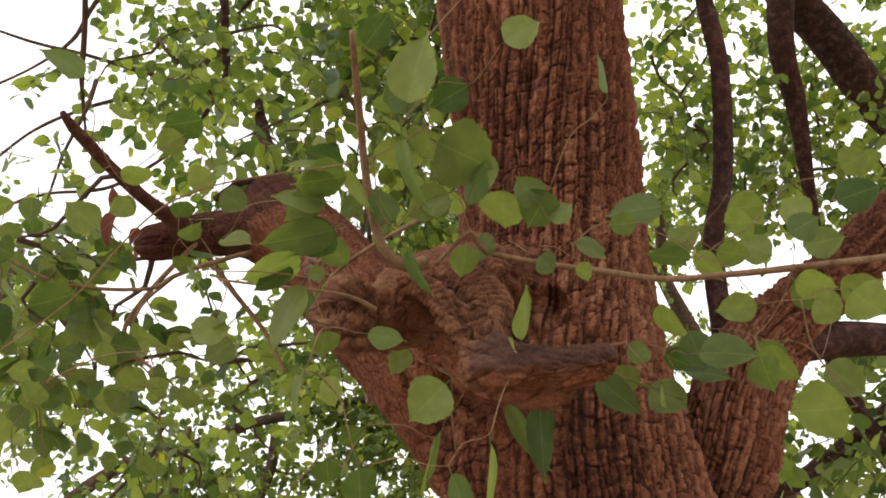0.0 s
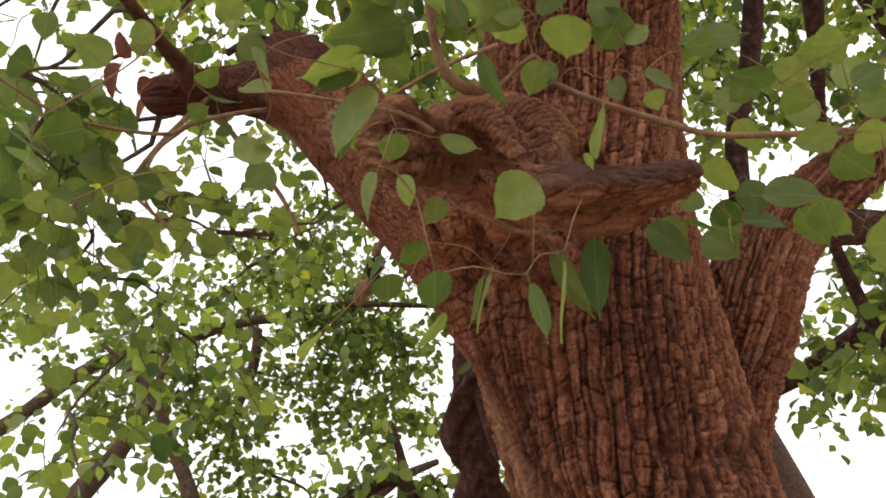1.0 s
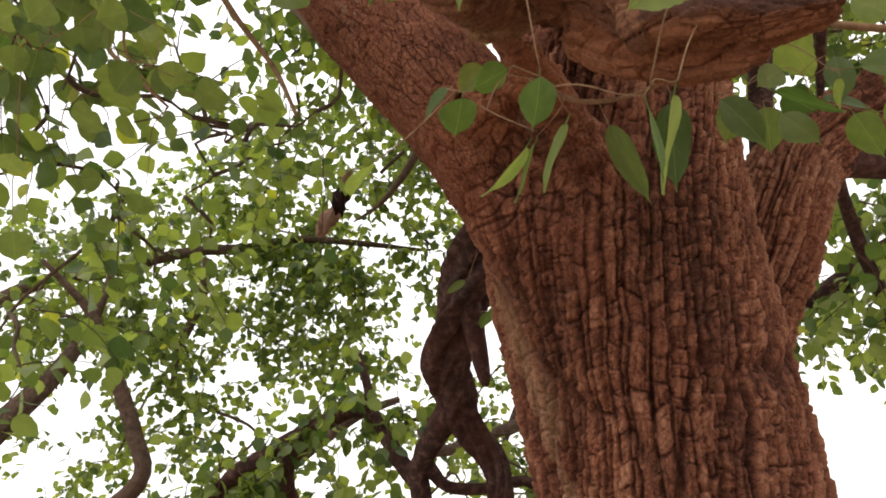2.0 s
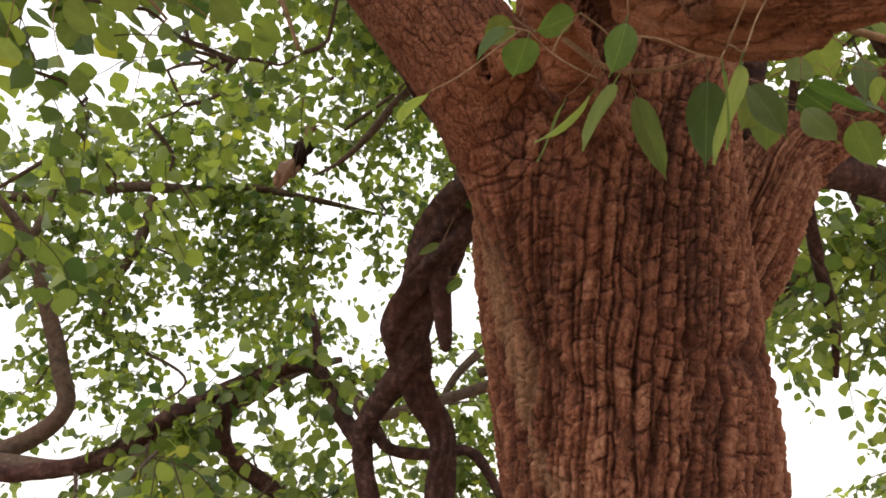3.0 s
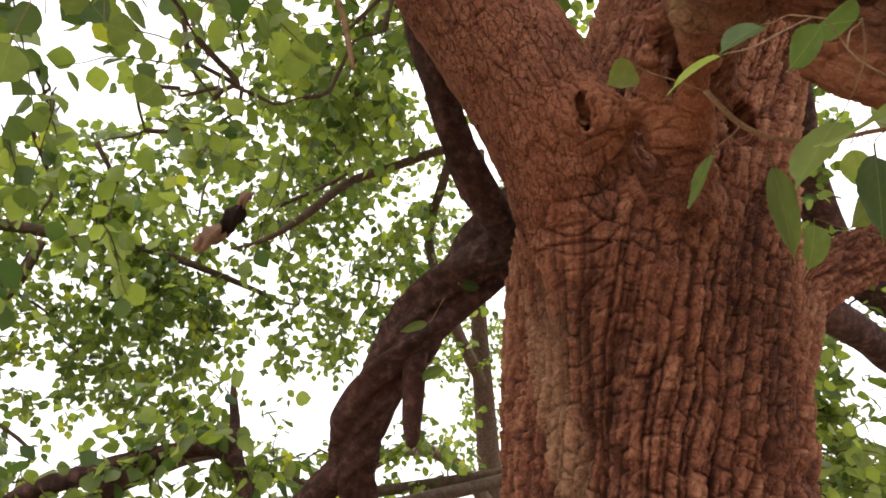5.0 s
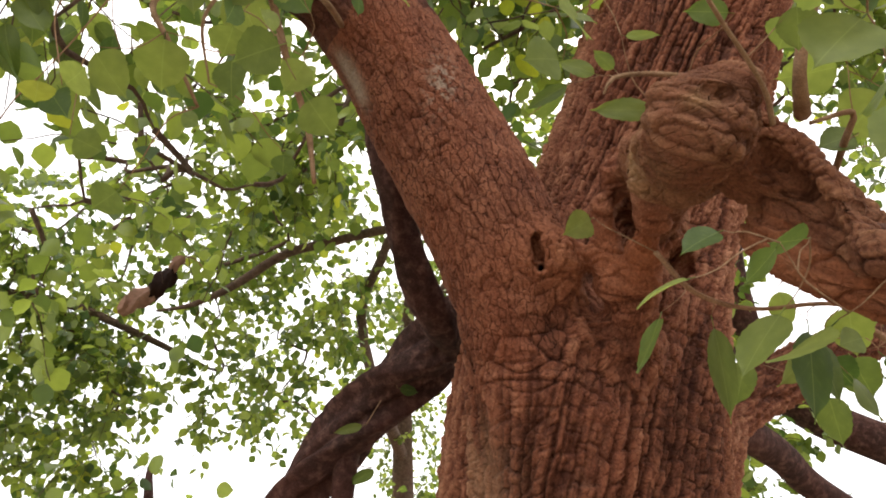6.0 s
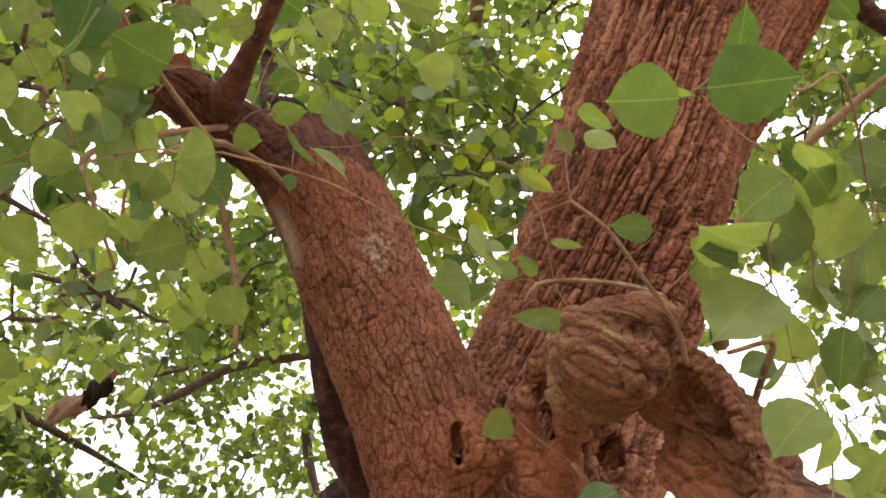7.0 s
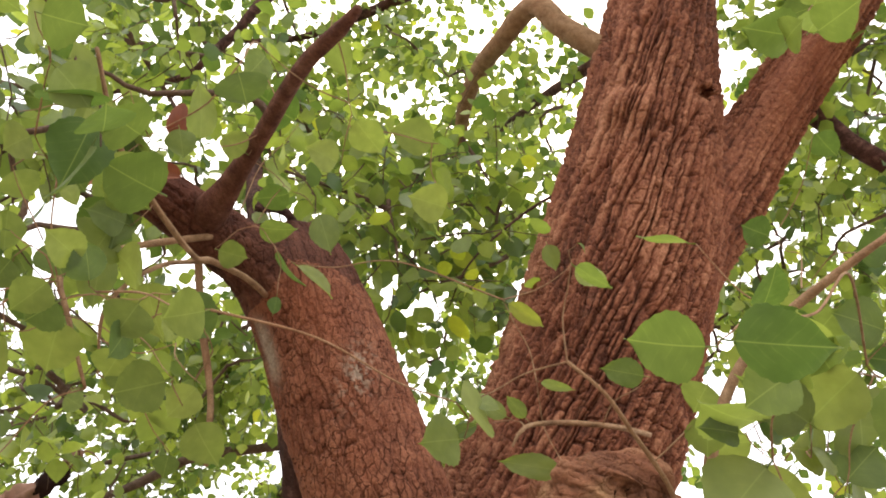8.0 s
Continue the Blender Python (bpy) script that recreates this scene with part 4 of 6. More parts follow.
BARE = [[(-1.44, 1.94, 4.48, 0.005), (-1.27, 2.06, 4.47, 0.007), (-1.11, 2.15, 4.47, 0.008), (-0.89, 2.28, 4.45, 0.011), (-0.57, 2.38, 4.34, 0.010)],
        [(-0.96, 1.79, 4.54, 0.010), (-1.03, 1.98, 4.38, 0.012), (-1.08, 2.10, 4.26, 0.010), (-1.11, 2.24, 4.11, 0.005)],
        [(-1.57, 2.25, 4.44, 0.006), (-1.37, 2.25, 4.55, 0.006), (-1.20, 2.22, 4.66, 0.009), (-0.99, 2.10, 4.82, 0.012), (-0.48, 2.02, 4.80, 0.013)],
        [(-1.64, 2.46, 4.19, 0.006), (-1.43, 2.43, 4.35, 0.007), (-1.20, 2.44, 4.46, 0.009), (-0.85, 2.47, 4.57, 0.012), (-0.54, 2.24, 4.50, 0.012)],
        [(-1.68, 2.58, 4.04, 0.006), (-1.45, 2.62, 4.14, 0.007), (-1.18, 2.70, 4.20, 0.009), (-0.85, 2.67, 4.36, 0.008)]]
for b_ in BARE:
    branch(tree, b_, BARK_FAR, "twig", 8, 0.03, 0.1)
MAIN_BRANCHES = [SHOOT, TOP1, DARK, SIDE_R, HANG_R, TOP2, TOP3, FAR8, FAR8B, E_SIDE, LIMB_E, LIMB_A2, LIMB_C]

# near twigs
TWIG1 = [(0.054, 0.949, 2.427, 0.011), (0.025, 0.934, 2.417, 0.01), (-0.002, 0.914, 2.433, 0.0085), (-0.013, 0.888, 2.471, 0.0072), (-0.014, 0.843, 2.526, 0.0066), (-0.010, 0.779, 2.565, 0.006), (-0.007, 0.712, 2.587, 0.0055), (-0.002, 0.641, 2.607, 0.004)]
TWIG2 = [(0.07, 0.95, 2.42, 0.003), (0.13, 0.92, 2.45, 0.004), (0.15, 0.95, 2.43, 0.005), (0.25, 1.03, 2.44, 0.005), (0.39, 1.12, 2.45, 0.006), (0.51, 1.18, 2.45, 0.006), (0.69, 1.21, 2.45, 0.007), (0.96, 1.22, 2.44, 0.007), (1.13, 1.22, 2.44, 0.006)]
TWIG3 = [(0.123, 1.058, 2.602, 0.004), (0.038, 1.053, 2.569, 0.0038), (-0.048, 1.077, 2.544, 0.0036), (-0.104, 1.097, 2.518, 0.003), (-0.118, 1.107, 2.487, 0.0015)]
TWIG8 = [(-0.313, 1.528, 2.899, 0.006), (-0.392, 1.442, 2.826, 0.0055), (-0.470, 1.397, 2.774, 0.005), (-0.507, 1.358, 2.726, 0.0045), (-0.599, 1.290, 2.704, 0.004), (-0.680, 1.244, 2.718, 0.0035), (-0.757, 1.174, 2.757, 0.0025)]
TWIG4 = [(-0.470, 1.397, 2.774, 0.004), (-0.540, 1.389, 2.701, 0.0035), (-0.569, 1.425, 2.627, 0.0028), (-0.530, 1.473, 2.562, 0.0015)]
TWIG5 = [(-0.42, 1.52, 2.98, 0.006), (-0.49, 1.51, 2.90, 0.006), (-0.57, 1.52, 2.82, 0.006), (-0.63, 1.54, 2.74, 0.0055), (-0.59, 1.53, 2.66, 0.004), (-0.52, 1.56, 2.59, 0.0025)]
TWIG6 = [(-0.46, 1.57, 2.97, 0.008), (-0.39, 1.60, 2.84, 0.007), (-0.32, 1.62, 2.72, 0.006), (-0.28, 1.64, 2.61, 0.004)]
TWIG7 = [(-0.25, 0.91, 2.43, 0.002), (-0.21, 0.90, 2.41, 0.002), (-0.16, 0.91, 2.40, 0.0025), (-0.07, 0.93, 2.38, 0.003), (-0.03, 0.95, 2.36, 0.0035)]
TWIG9 = [(0.06, 1.20, 2.36, 0.004), (0.12, 1.19, 2.31, 0.004), (0.19, 1.15, 2.29, 0.003), (0.26, 1.08, 2.29, 0.003), (0.34, 1.02, 2.27, 0.002)]
TWIG10 = [(0.64, 0.50, 4.05, 0.009), (0.40, 0.53, 3.72, 0.007), (0.17, 0.57, 3.36, 0.005), (0.04, 0.60, 3.12, 0.004), (-0.03, 0.62, 3.02, 0.002)]
for n_ in (TWIG10, TWIG1, TWIG2, TWIG3, TWIG4, TWIG5, TWIG6, TWIG7, TWIG8, TWIG9):
    branch(tree, n_, BARK_TWIG, "twig", 8, 0.012, 0.12)

# leaves on the near twigs: stalk end, tip, width, and the way the blade faces
NEAR = {"fork": [], "left": [], "right": [], "stump": [], "over": []}
HOLD = {"over": [TWIG10], "fork": [TWIG1, TWIG2, TWIG3, TWIG7, TWIG9], "left": [TWIG4, TWIG5, TWIG8, DARK], "right": [TWIG2, SIDE_R], "stump": [TWIG5, TWIG6, DARK]}


def bough_leaf(where, foot, tip, width, face):
    NEAR[where].append((np.array(foot), np.array(tip), width, np.array(face)))


bough_leaf("fork", (0.048, 0.666, 2.472), (0.080, 0.592, 2.538), 0.085, (-0.79, -0.57, -0.25))
bough_leaf("fork", (0.039, 0.677, 2.461), (0.040, 0.748, 2.374), 0.085, (-0.98, -0.15, -0.13))
bough_leaf("fork", (0.117, 0.827, 2.423), (0.151, 0.780, 2.477), 0.071, (-0.84, -0.54, 0.06))
bough_leaf("fork", (0.232, 0.859, 2.430), (0.203, 0.832, 2.478), 0.055, (0.16, -0.90, -0.41))
bough_leaf("fork", (0.240, 0.873, 2.407), (0.273, 0.848, 2.429), 0.050, (-0.62, -0.78, 0.05))
bough_leaf("fork", (0.420, 0.867, 2.405), (0.331, 0.890, 2.428), 0.085, (-0.10, -0.87, 0.49))
bough_leaf("fork", (0.192, 0.674, 2.579), (0.247, 0.643, 2.589), 0.060, (-0.48, -0.87, -0.07))
bough_leaf("fork", (0.339, 0.747, 2.522), (0.336, 0.704, 2.568), 0.059, (0.85, -0.41, -0.33))
bough_leaf("fork", (0.111, 0.850, 2.391), (0.098, 0.880, 2.345), 0.050, (0.59, -0.59, -0.55))
bough_leaf("fork", (0.153, 0.890, 2.233), (0.182, 0.849, 2.301), 0.076, (0.85, -0.22, -0.49))
bough_leaf("fork", (0.279, 0.932, 2.410), (0.333, 0.933, 2.379), 0.056, (0.18, -0.94, 0.28))
bough_leaf("fork", (-0.062, 0.770, 2.429), (-0.139, 0.748, 2.445), 0.075, (0.31, -0.92, 0.23))
bough_leaf("fork", (-0.059, 0.786, 2.407), (-0.123, 0.798, 2.381), 0.064, (0.08, -0.82, -0.57))
bough_leaf("fork", (-0.048, 0.743, 2.463), (-0.115, 0.726, 2.476), 0.064, (0.30, -0.86, 0.40))
bough_leaf("fork", (-0.105, 0.799, 2.383), (-0.194, 0.812, 2.342), 0.085, (0.41, -0.04, -0.91))
bough_leaf("fork", (-0.108, 0.802, 2.341), (-0.174, 0.836, 2.264), 0.085, (-0.32, -0.94, -0.14))
bough_leaf("fork", (-0.050, 0.823, 2.259), (0.005, 0.831, 2.244), 0.051, (0.23, -0.90, 0.38))
bough_leaf("fork", (0.045, 0.759, 2.150), (-0.012, 0.775, 2.116), 0.062, (-0.14, -0.96, -0.23))
bough_leaf("fork", (0.214, 0.898, 2.378), (0.238, 0.908, 2.350), 0.050, (0.44, -0.90, 0.05))
bough_leaf("fork", (0.277, 0.911, 2.365), (0.283, 0.927, 2.334), 0.047, (-0.89, -0.32, -0.33))
bough_leaf("fork", (0.051, 0.824, 2.438), (0.104, 0.816, 2.442), 0.050, (-0.16, -0.98, 0.14))
bough_leaf("fork", (0.015, 0.812, 2.406), (-0.007, 0.778, 2.453), 0.055, (0.57, -0.77, -0.29))
bough_leaf("right", (0.468, 1.083, 2.305), (0.482, 1.105, 2.235), 0.072, (0.07, -0.96, -0.29))
bough_leaf("right", (0.599, 1.149, 2.281), (0.646, 1.152, 2.200), 0.085, (-0.86, -0.10, -0.50))
bough_leaf("right", (0.638, 0.980, 2.454), (0.581, 1.007, 2.467), 0.065, (-0.42, -0.56, -0.71))
bough_leaf("right", (0.671, 1.073, 2.360), (0.724, 1.062, 2.310), 0.080, (-0.69, -0.25, -0.68))
bough_leaf("right", (0.440, 1.119, 2.244), (0.520, 1.092, 2.222), 0.085, (0.02, -0.60, 0.80))
bough_leaf("right", (0.408, 1.110, 2.298), (0.368, 1.130, 2.283), 0.050, (-0.47, -0.88, 0.08))
bough_leaf("right", (0.455, 0.945, 2.385), (0.419, 0.972, 2.367), 0.046, (-0.37, -0.81, -0.46))
bough_leaf("right", (0.529, 1.012, 2.404), (0.580, 1.005, 2.368), 0.064, (-0.59, -0.24, -0.77))
bough_leaf("right", (0.675, 1.039, 2.419), (0.724, 1.000, 2.429), 0.067, (-0.63, -0.77, 0.07))
bough_leaf("right", (0.699, 0.877, 2.431), (0.738, 0.845, 2.430), 0.058, (-0.43, -0.49, -0.76))
bough_leaf("right", (0.632, 0.897, 2.241), (0.662, 0.897, 2.190), 0.073, (-0.55, -0.77, -0.33))
bough_leaf("left", (-0.542, 1.055, 3.049), (-0.595, 0.977, 3.089), 0.107, (0.79, -0.60, -0.12))
bough_leaf("left", (-0.401, 1.431, 3.278), (-0.518, 1.421, 3.250), 0.108, (0.25, -0.13, -0.96))
bough_leaf("left", (-0.601, 1.214, 2.648), (-0.678, 1.195, 2.614), 0.090, (0.45, -0.48, -0.76))
bough_leaf("left", (-0.585, 1.265, 2.823), (-0.631, 1.201, 2.873), 0.092, (0.76, -0.64, -0.11))
bough_leaf("left", (-0.320, 0.991, 2.385), (-0.253, 0.998, 2.405), 0.068, (0.04, -0.98, 0.22))
bough_leaf("left", (-0.608, 1.311, 2.667), (-0.662, 1.297, 2.649), 0.058, (0.32, -0.93, -0.17))
bough_leaf("left", (-0.509, 1.212, 2.512), (-0.553, 1.205, 2.490), 0.054, (0.45, -0.56, -0.69))
bough_leaf("left", (-0.257, 1.046, 2.401), (-0.311, 1.048, 2.372), 0.060, (0.08, -0.98, -0.18))
bough_leaf("left", (-0.625, 1.218, 2.479), (-0.654, 1.188, 2.506), 0.059, (0.43, -0.80, -0.42))
bough_leaf("fork", (-0.064, 0.935, 2.180), (-0.108, 0.953, 2.162), 0.046, (0.29, -0.19, -0.94))
bough_leaf("fork", (0.092, 0.899, 2.128), (0.068, 0.960, 2.032), 0.065, (-0.98, -0.04, 0.22))
bough_leaf("fork", (0.028, 0.862, 2.085), (0.048, 0.894, 2.011), 0.059, (0.81, -0.58, -0.02))
bough_leaf("fork", (0.027, 1.023, 2.176), (-0.015, 1.072, 2.104), 0.071, (-0.89, -0.16, 0.42))
bough_leaf("fork", (-0.093, 0.811, 2.269), (-0.104, 0.840, 2.240), 0.050, (0.40, -0.57, -0.72))
bough_leaf("fork", (-0.121, 0.789, 2.205), (-0.151, 0.826, 2.164), 0.058, (-0.87, -0.45, 0.23))
bough_leaf("fork", (-0.104, 0.793, 2.198), (-0.087, 0.817, 2.164), 0.043, (0.75, -0.65, -0.10))
bough_leaf("fork", (0.141, 0.853, 2.234), (0.137, 0.869, 2.217), 0.048, (-0.98, -0.19, 0.04))
bough_leaf("right", (0.377, 1.179, 2.310), (0.365, 1.226, 2.242), 0.079, (0.28, -0.76, -0.58))
bough_leaf("right", (0.453, 1.194, 2.315), (0.500, 1.188, 2.269), 0.066, (-0.66, -0.42, -0.62))
bough_leaf("right", (0.440, 1.041, 2.241), (0.521, 0.989, 2.210), 0.085, (-0.39, -0.84, 0.39))
bough_leaf("right", (0.458, 1.137, 2.392), (0.489, 1.170, 2.312), 0.085, (-0.94, 0.10, -0.32))
bough_leaf("left", (-0.491, 1.327, 2.553), (-0.521, 1.307, 2.567), 0.042, (0.44, -0.86, -0.27))
bough_leaf("left", (-0.554, 1.046, 2.381), (-0.583, 1.053, 2.355), 0.050, (0.35, -0.73, -0.58))
bough_leaf("left", (-0.751, 1.499, 2.325), (-0.751, 1.524, 2.271), 0.063, (0.37, -0.84, -0.39))
bough_leaf("left", (-0.394, 1.496, 2.519), (-0.384, 1.516, 2.489), 0.040, (-0.28, -0.75, -0.59))
bough_leaf("fork", (-0.076, 0.839, 2.101), (-0.079, 0.873, 2.059), 0.052, (0.43, -0.68, -0.59))
bough_leaf("fork", (-0.117, 0.989, 2.197), (-0.153, 1.018, 2.178), 0.046, (-0.69, -0.67, 0.28))
bough_leaf("fork", (0.305, 1.143, 2.280), (0.370, 1.143, 2.193), 0.058, (0.02, -1.00, 0.01))
bough_leaf("fork", (0.329, 1.067, 2.234), (0.400, 1.040, 2.166), 0.062, (-0.56, 0.36, -0.74))
bough_leaf("fork", (-0.061, 0.935, 2.092), (-0.098, 0.984, 2.045), 0.065, (0.69, -0.16, -0.71))
bough_leaf("fork", (0.394, 1.144, 2.248), (0.443, 1.134, 2.185), 0.082, (-0.02, -0.99, 0.15))
bough_leaf("fork", (0.354, 0.972, 2.182), (0.352, 0.998, 2.150), 0.057, (-0.99, 0.08, 0.14))
bough_leaf("left", (-0.579, 1.648, 2.457), (-0.603, 1.667, 2.419), 0.063, (0.12, -0.85, -0.51))
bough_leaf("left", (-0.721, 1.414, 2.397), (-0.714, 1.432, 2.374), 0.043, (0.25, -0.81, -0.53))
bough_leaf("fork", (-0.090, 0.860, 2.438), (-0.059, 0.885, 2.399), 0.054, (-0.26, -0.71, -0.66))
bough_leaf("fork", (-0.217, 0.966, 2.092), (-0.246, 1.009, 2.084), 0.049, (-0.57, -0.25, 0.79))
bough_leaf("fork", (-0.122, 0.936, 2.150), (-0.127, 0.976, 2.120), 0.048, (0.21, -0.56, -0.80))
bough_leaf("stump", (-0.556, 1.283, 2.483), (-0.551, 1.312, 2.453), 0.058, (-0.14, -0.70, -0.70))
bough_leaf("stump", (-0.503, 1.240, 2.442), (-0.550, 1.278, 2.415), 0.063, (-0.02, -0.60, -0.80))
bough_leaf("stump", (-0.668, 1.537, 2.430), (-0.624, 1.538, 2.425), 0.050, (-0.05, -0.82, -0.57))
bough_leaf("stump", (-0.721, 1.281, 2.425), (-0.683, 1.258, 2.449), 0.055, (-0.31, -0.88, -0.35))
bough_leaf("stump", (-0.694, 1.313, 2.313), (-0.678, 1.297, 2.333), 0.050, (0.36, -0.56, -0.74))
bough_leaf("fork", (-0.071, 0.827, 2.684), (-0.116, 0.884, 2.699), 0.070, (0.32, 0.47, -0.82))
bough_leaf("fork", (-0.281, 0.870, 2.517), (-0.242, 0.854, 2.494), 0.044, (-0.28, 0.50, -0.82))
bough_leaf("fork", (-0.361, 1.361, 2.829), (-0.285, 1.327, 2.794), 0.078, (-0.20, -0.88, 0.43))
bough_leaf("fork", (-0.285, 1.011, 2.416), (-0.260, 0.988, 2.414), 0.038, (-0.56, -0.65, 0.51))
bough_leaf("fork", (-0.138, 1.232, 2.534), (-0.100, 1.172, 2.561), 0.069, (0.43, -0.13, -0.89))
bough_leaf("fork", (-0.161, 0.944, 2.705), (-0.148, 0.937, 2.699), 0.050, (-0.30, -0.88, 0.37))
bough_leaf("stump", (-0.445, 1.342, 2.832), (-0.385, 1.313, 2.838), 0.061, (0.08, -0.05, -1.00))
bough_leaf("stump", (-0.512, 1.284, 2.897), (-0.564, 1.285, 2.905), 0.051, (-0.15, -0.41, -0.90))
bough_leaf("stump", (-0.416, 1.309, 2.783), (-0.354, 1.325, 2.743), 0.069, (-0.55, 0.55, -0.63))
bough_leaf("stump", (-0.707, 1.215, 2.578), (-0.673, 1.218, 2.573), 0.050, (0.13, -0.93, 0.34))
bough_leaf("stump", (-0.575, 1.211, 2.491), (-0.577, 1.241, 2.453), 0.061, (-0.15, -0.78, -0.61))
bough_leaf("stump", (-0.541, 1.231, 2.538), (-0.478, 1.234, 2.512), 0.064, (-0.07, -0.95, -0.29))
bough_leaf("stump", (-0.639, 1.240, 2.466), (-0.657, 1.263, 2.437), 0.058, (-0.07, -0.80, -0.59))
bough_leaf("stump", (-0.441, 1.321, 2.465), (-0.391, 1.329, 2.423), 0.062, (-0.55, -0.40, -0.73))
bough_leaf("stump", (-0.541, 1.578, 2.576), (-0.507, 1.574, 2.573), 0.050, (-0.12, -0.99, -0.04))
bough_leaf("stump", (-0.474, 1.391, 2.794), (-0.424, 1.374, 2.795), 0.051, (-0.18, -0.57, -0.80))
bough_leaf("stump", (-0.414, 1.308, 2.917), (-0.454, 1.354, 2.892), 0.061, (0.06, -0.44, -0.90))
bough_leaf("stump", (-0.518, 1.091, 3.018), (-0.464, 1.125, 2.990), 0.066, (-0.48, 0.05, -0.87))
bough_leaf("stump", (-0.598, 1.199, 2.969), (-0.541, 1.203, 2.959), 0.057, (-0.03, -0.86, -0.50))
bough_leaf("stump", (-0.791, 0.988, 2.506), (-0.753, 0.979, 2.518), 0.058, (0.11, -0.60, -0.79))
bough_leaf("stump", (-0.770, 1.075, 2.569), (-0.717, 1.085, 2.563), 0.060, (0.12, -0.90, -0.41))
bough_leaf("stump", (-0.700, 1.248, 2.818), (-0.670, 1.273, 2.797), 0.050, (-0.31, -0.37, -0.88))
bough_leaf("stump", (-0.659, 1.226, 2.705), (-0.644, 1.267, 2.665), 0.057, (0.30, -0.72, -0.62))
bough_leaf("stump", (-0.747, 1.159, 2.562), (-0.765, 1.177, 2.542), 0.050, (-0.48, -0.82, -0.31))
bough_leaf("stump", (-0.356, 1.332, 2.945), (-0.291, 1.357, 2.900), 0.074, (0.22, -0.95, -0.21))
bough_leaf("stump", (-0.666, 1.260, 2.673), (-0.603, 1.268, 2.659), 0.066, (-0.20, -0.15, -0.97))
bough_leaf("stump", (-0.389, 1.310, 2.701), (-0.376, 1.327, 2.677), 0.050, (0.71, -0.69, -0.10))
bough_leaf("fork", (-0.228, 0.711, 2.324), (-0.236, 0.762, 2.310), 0.054, (-0.95, -0.21, -0.22))
bough_leaf("fork", (0.294, 0.693, 3.200), (0.346, 0.690, 3.157), 0.068, (-0.63, 0.14, -0.77))
bough_leaf("fork", (0.380, 0.860, 3.095), (0.336, 0.899, 3.125), 0.073, (-0.67, -0.20, -0.72))
bough_leaf("fork", (0.159, 1.198, 2.290), (0.205, 1.225, 2.150), 0.042, (-0.50, -0.85, -0.10))
bough_leaf("fork", (0.204, 1.089, 2.248), (0.173, 1.096, 2.105), 0.055, (-0.60, -0.80, 0.00))
bough_leaf("fork", (0.020, 1.270, 2.445), (-0.030, 1.280, 2.400), 0.050, (-0.30, -0.60, -0.60))
bough_leaf("fork", (0.050, 1.200, 2.260), (0.007, 1.215, 2.160), 0.050, (0.80, -0.30, 0.20))

bough_leaf("fork", (0.081, 0.762, 2.510), (0.168, 0.801, 2.468), 0.110, (-0.50, -0.71, -0.49))
bough_leaf("fork", (0.107, 0.824, 2.462), (0.032, 0.828, 2.432), 0.060, (-0.12, -0.73, -0.67))
bough_leaf("fork", (-0.029, 0.747, 2.454), (-0.110, 0.731, 2.435), 0.068, (0.33, -0.51, -0.79))
bough_leaf("fork", (-0.051, 0.775, 2.391), (-0.169, 0.776, 2.380), 0.056, (0.31, -0.52, -0.80))
bough_leaf("fork", (-0.120, 0.817, 2.369), (-0.186, 0.819, 2.346), 0.033, (-0.25, -0.79, -0.56))
bough_leaf("fork", (0.249, 0.838, 2.454), (0.208, 0.886, 2.415), 0.071, (-0.12, -0.70, -0.70))
bough_leaf("right", (0.353, 0.831, 2.362), (0.311, 0.853, 2.380), 0.037, (-0.11, -0.90, -0.43))
bough_leaf("fork", (0.084, 0.702, 2.554), (0.020, 0.733, 2.567), 0.071, (-0.17, -0.82, -0.55))
bough_leaf("fork", (0.149, 0.705, 2.547), (0.086, 0.733, 2.539), 0.055, (-0.24, -0.74, -0.63))
bough_leaf("fork", (-0.033, 0.752, 2.479), (-0.097, 0.751, 2.510), 0.041, (-0.36, -0.52, -0.78))
bough_leaf("fork", (-0.068, 0.760, 2.443), (-0.132, 0.775, 2.418), 0.048, (0.13, -0.91, -0.38))
bough_leaf("right", (0.486, 0.785, 2.306), (0.452, 0.818, 2.328), 0.061, (-0.37, -0.51, -0.77))
bough_leaf("right", (0.414, 0.840, 2.295), (0.340, 0.833, 2.311), 0.035, (-0.49, -0.44, -0.75))
bough_leaf("right", (0.498, 0.885, 2.234), (0.437, 0.907, 2.244), 0.046, (-0.62, -0.64, -0.47))
bough_leaf("right", (0.565, 0.902, 2.077), (0.495, 0.947, 2.096), 0.092, (-0.98, -0.14, -0.13))
bough_leaf("right", (0.573, 0.896, 2.237), (0.609, 0.903, 2.197), 0.057, (-0.28, -0.88, -0.37))
bough_leaf("right", (0.548, 1.046, 2.228), (0.539, 1.048, 2.161), 0.062, (-0.60, -0.73, -0.33))
bough_leaf("left", (-0.472, 1.051, 2.791), (-0.402, 1.071, 2.785), 0.053, (-0.00, -0.38, -0.93))
bough_leaf("left", (-0.336, 1.035, 2.850), (-0.407, 1.059, 2.840), 0.058, (-0.24, -0.43, -0.87))
bough_leaf("left", (-0.287, 1.057, 2.764), (-0.349, 1.071, 2.749), 0.060, (-0.17, -0.51, -0.84))
bough_leaf("left", (-0.447, 1.097, 2.751), (-0.498, 1.091, 2.734), 0.048, (0.31, -0.79, -0.53))
bough_leaf("left", (-0.606, 1.031, 2.751), (-0.612, 1.043, 2.696), 0.043, (0.27, -0.91, -0.31))
bough_leaf("left", (-0.460, 1.279, 2.482), (-0.472, 1.313, 2.443), 0.048, (0.27, -0.82, -0.50))
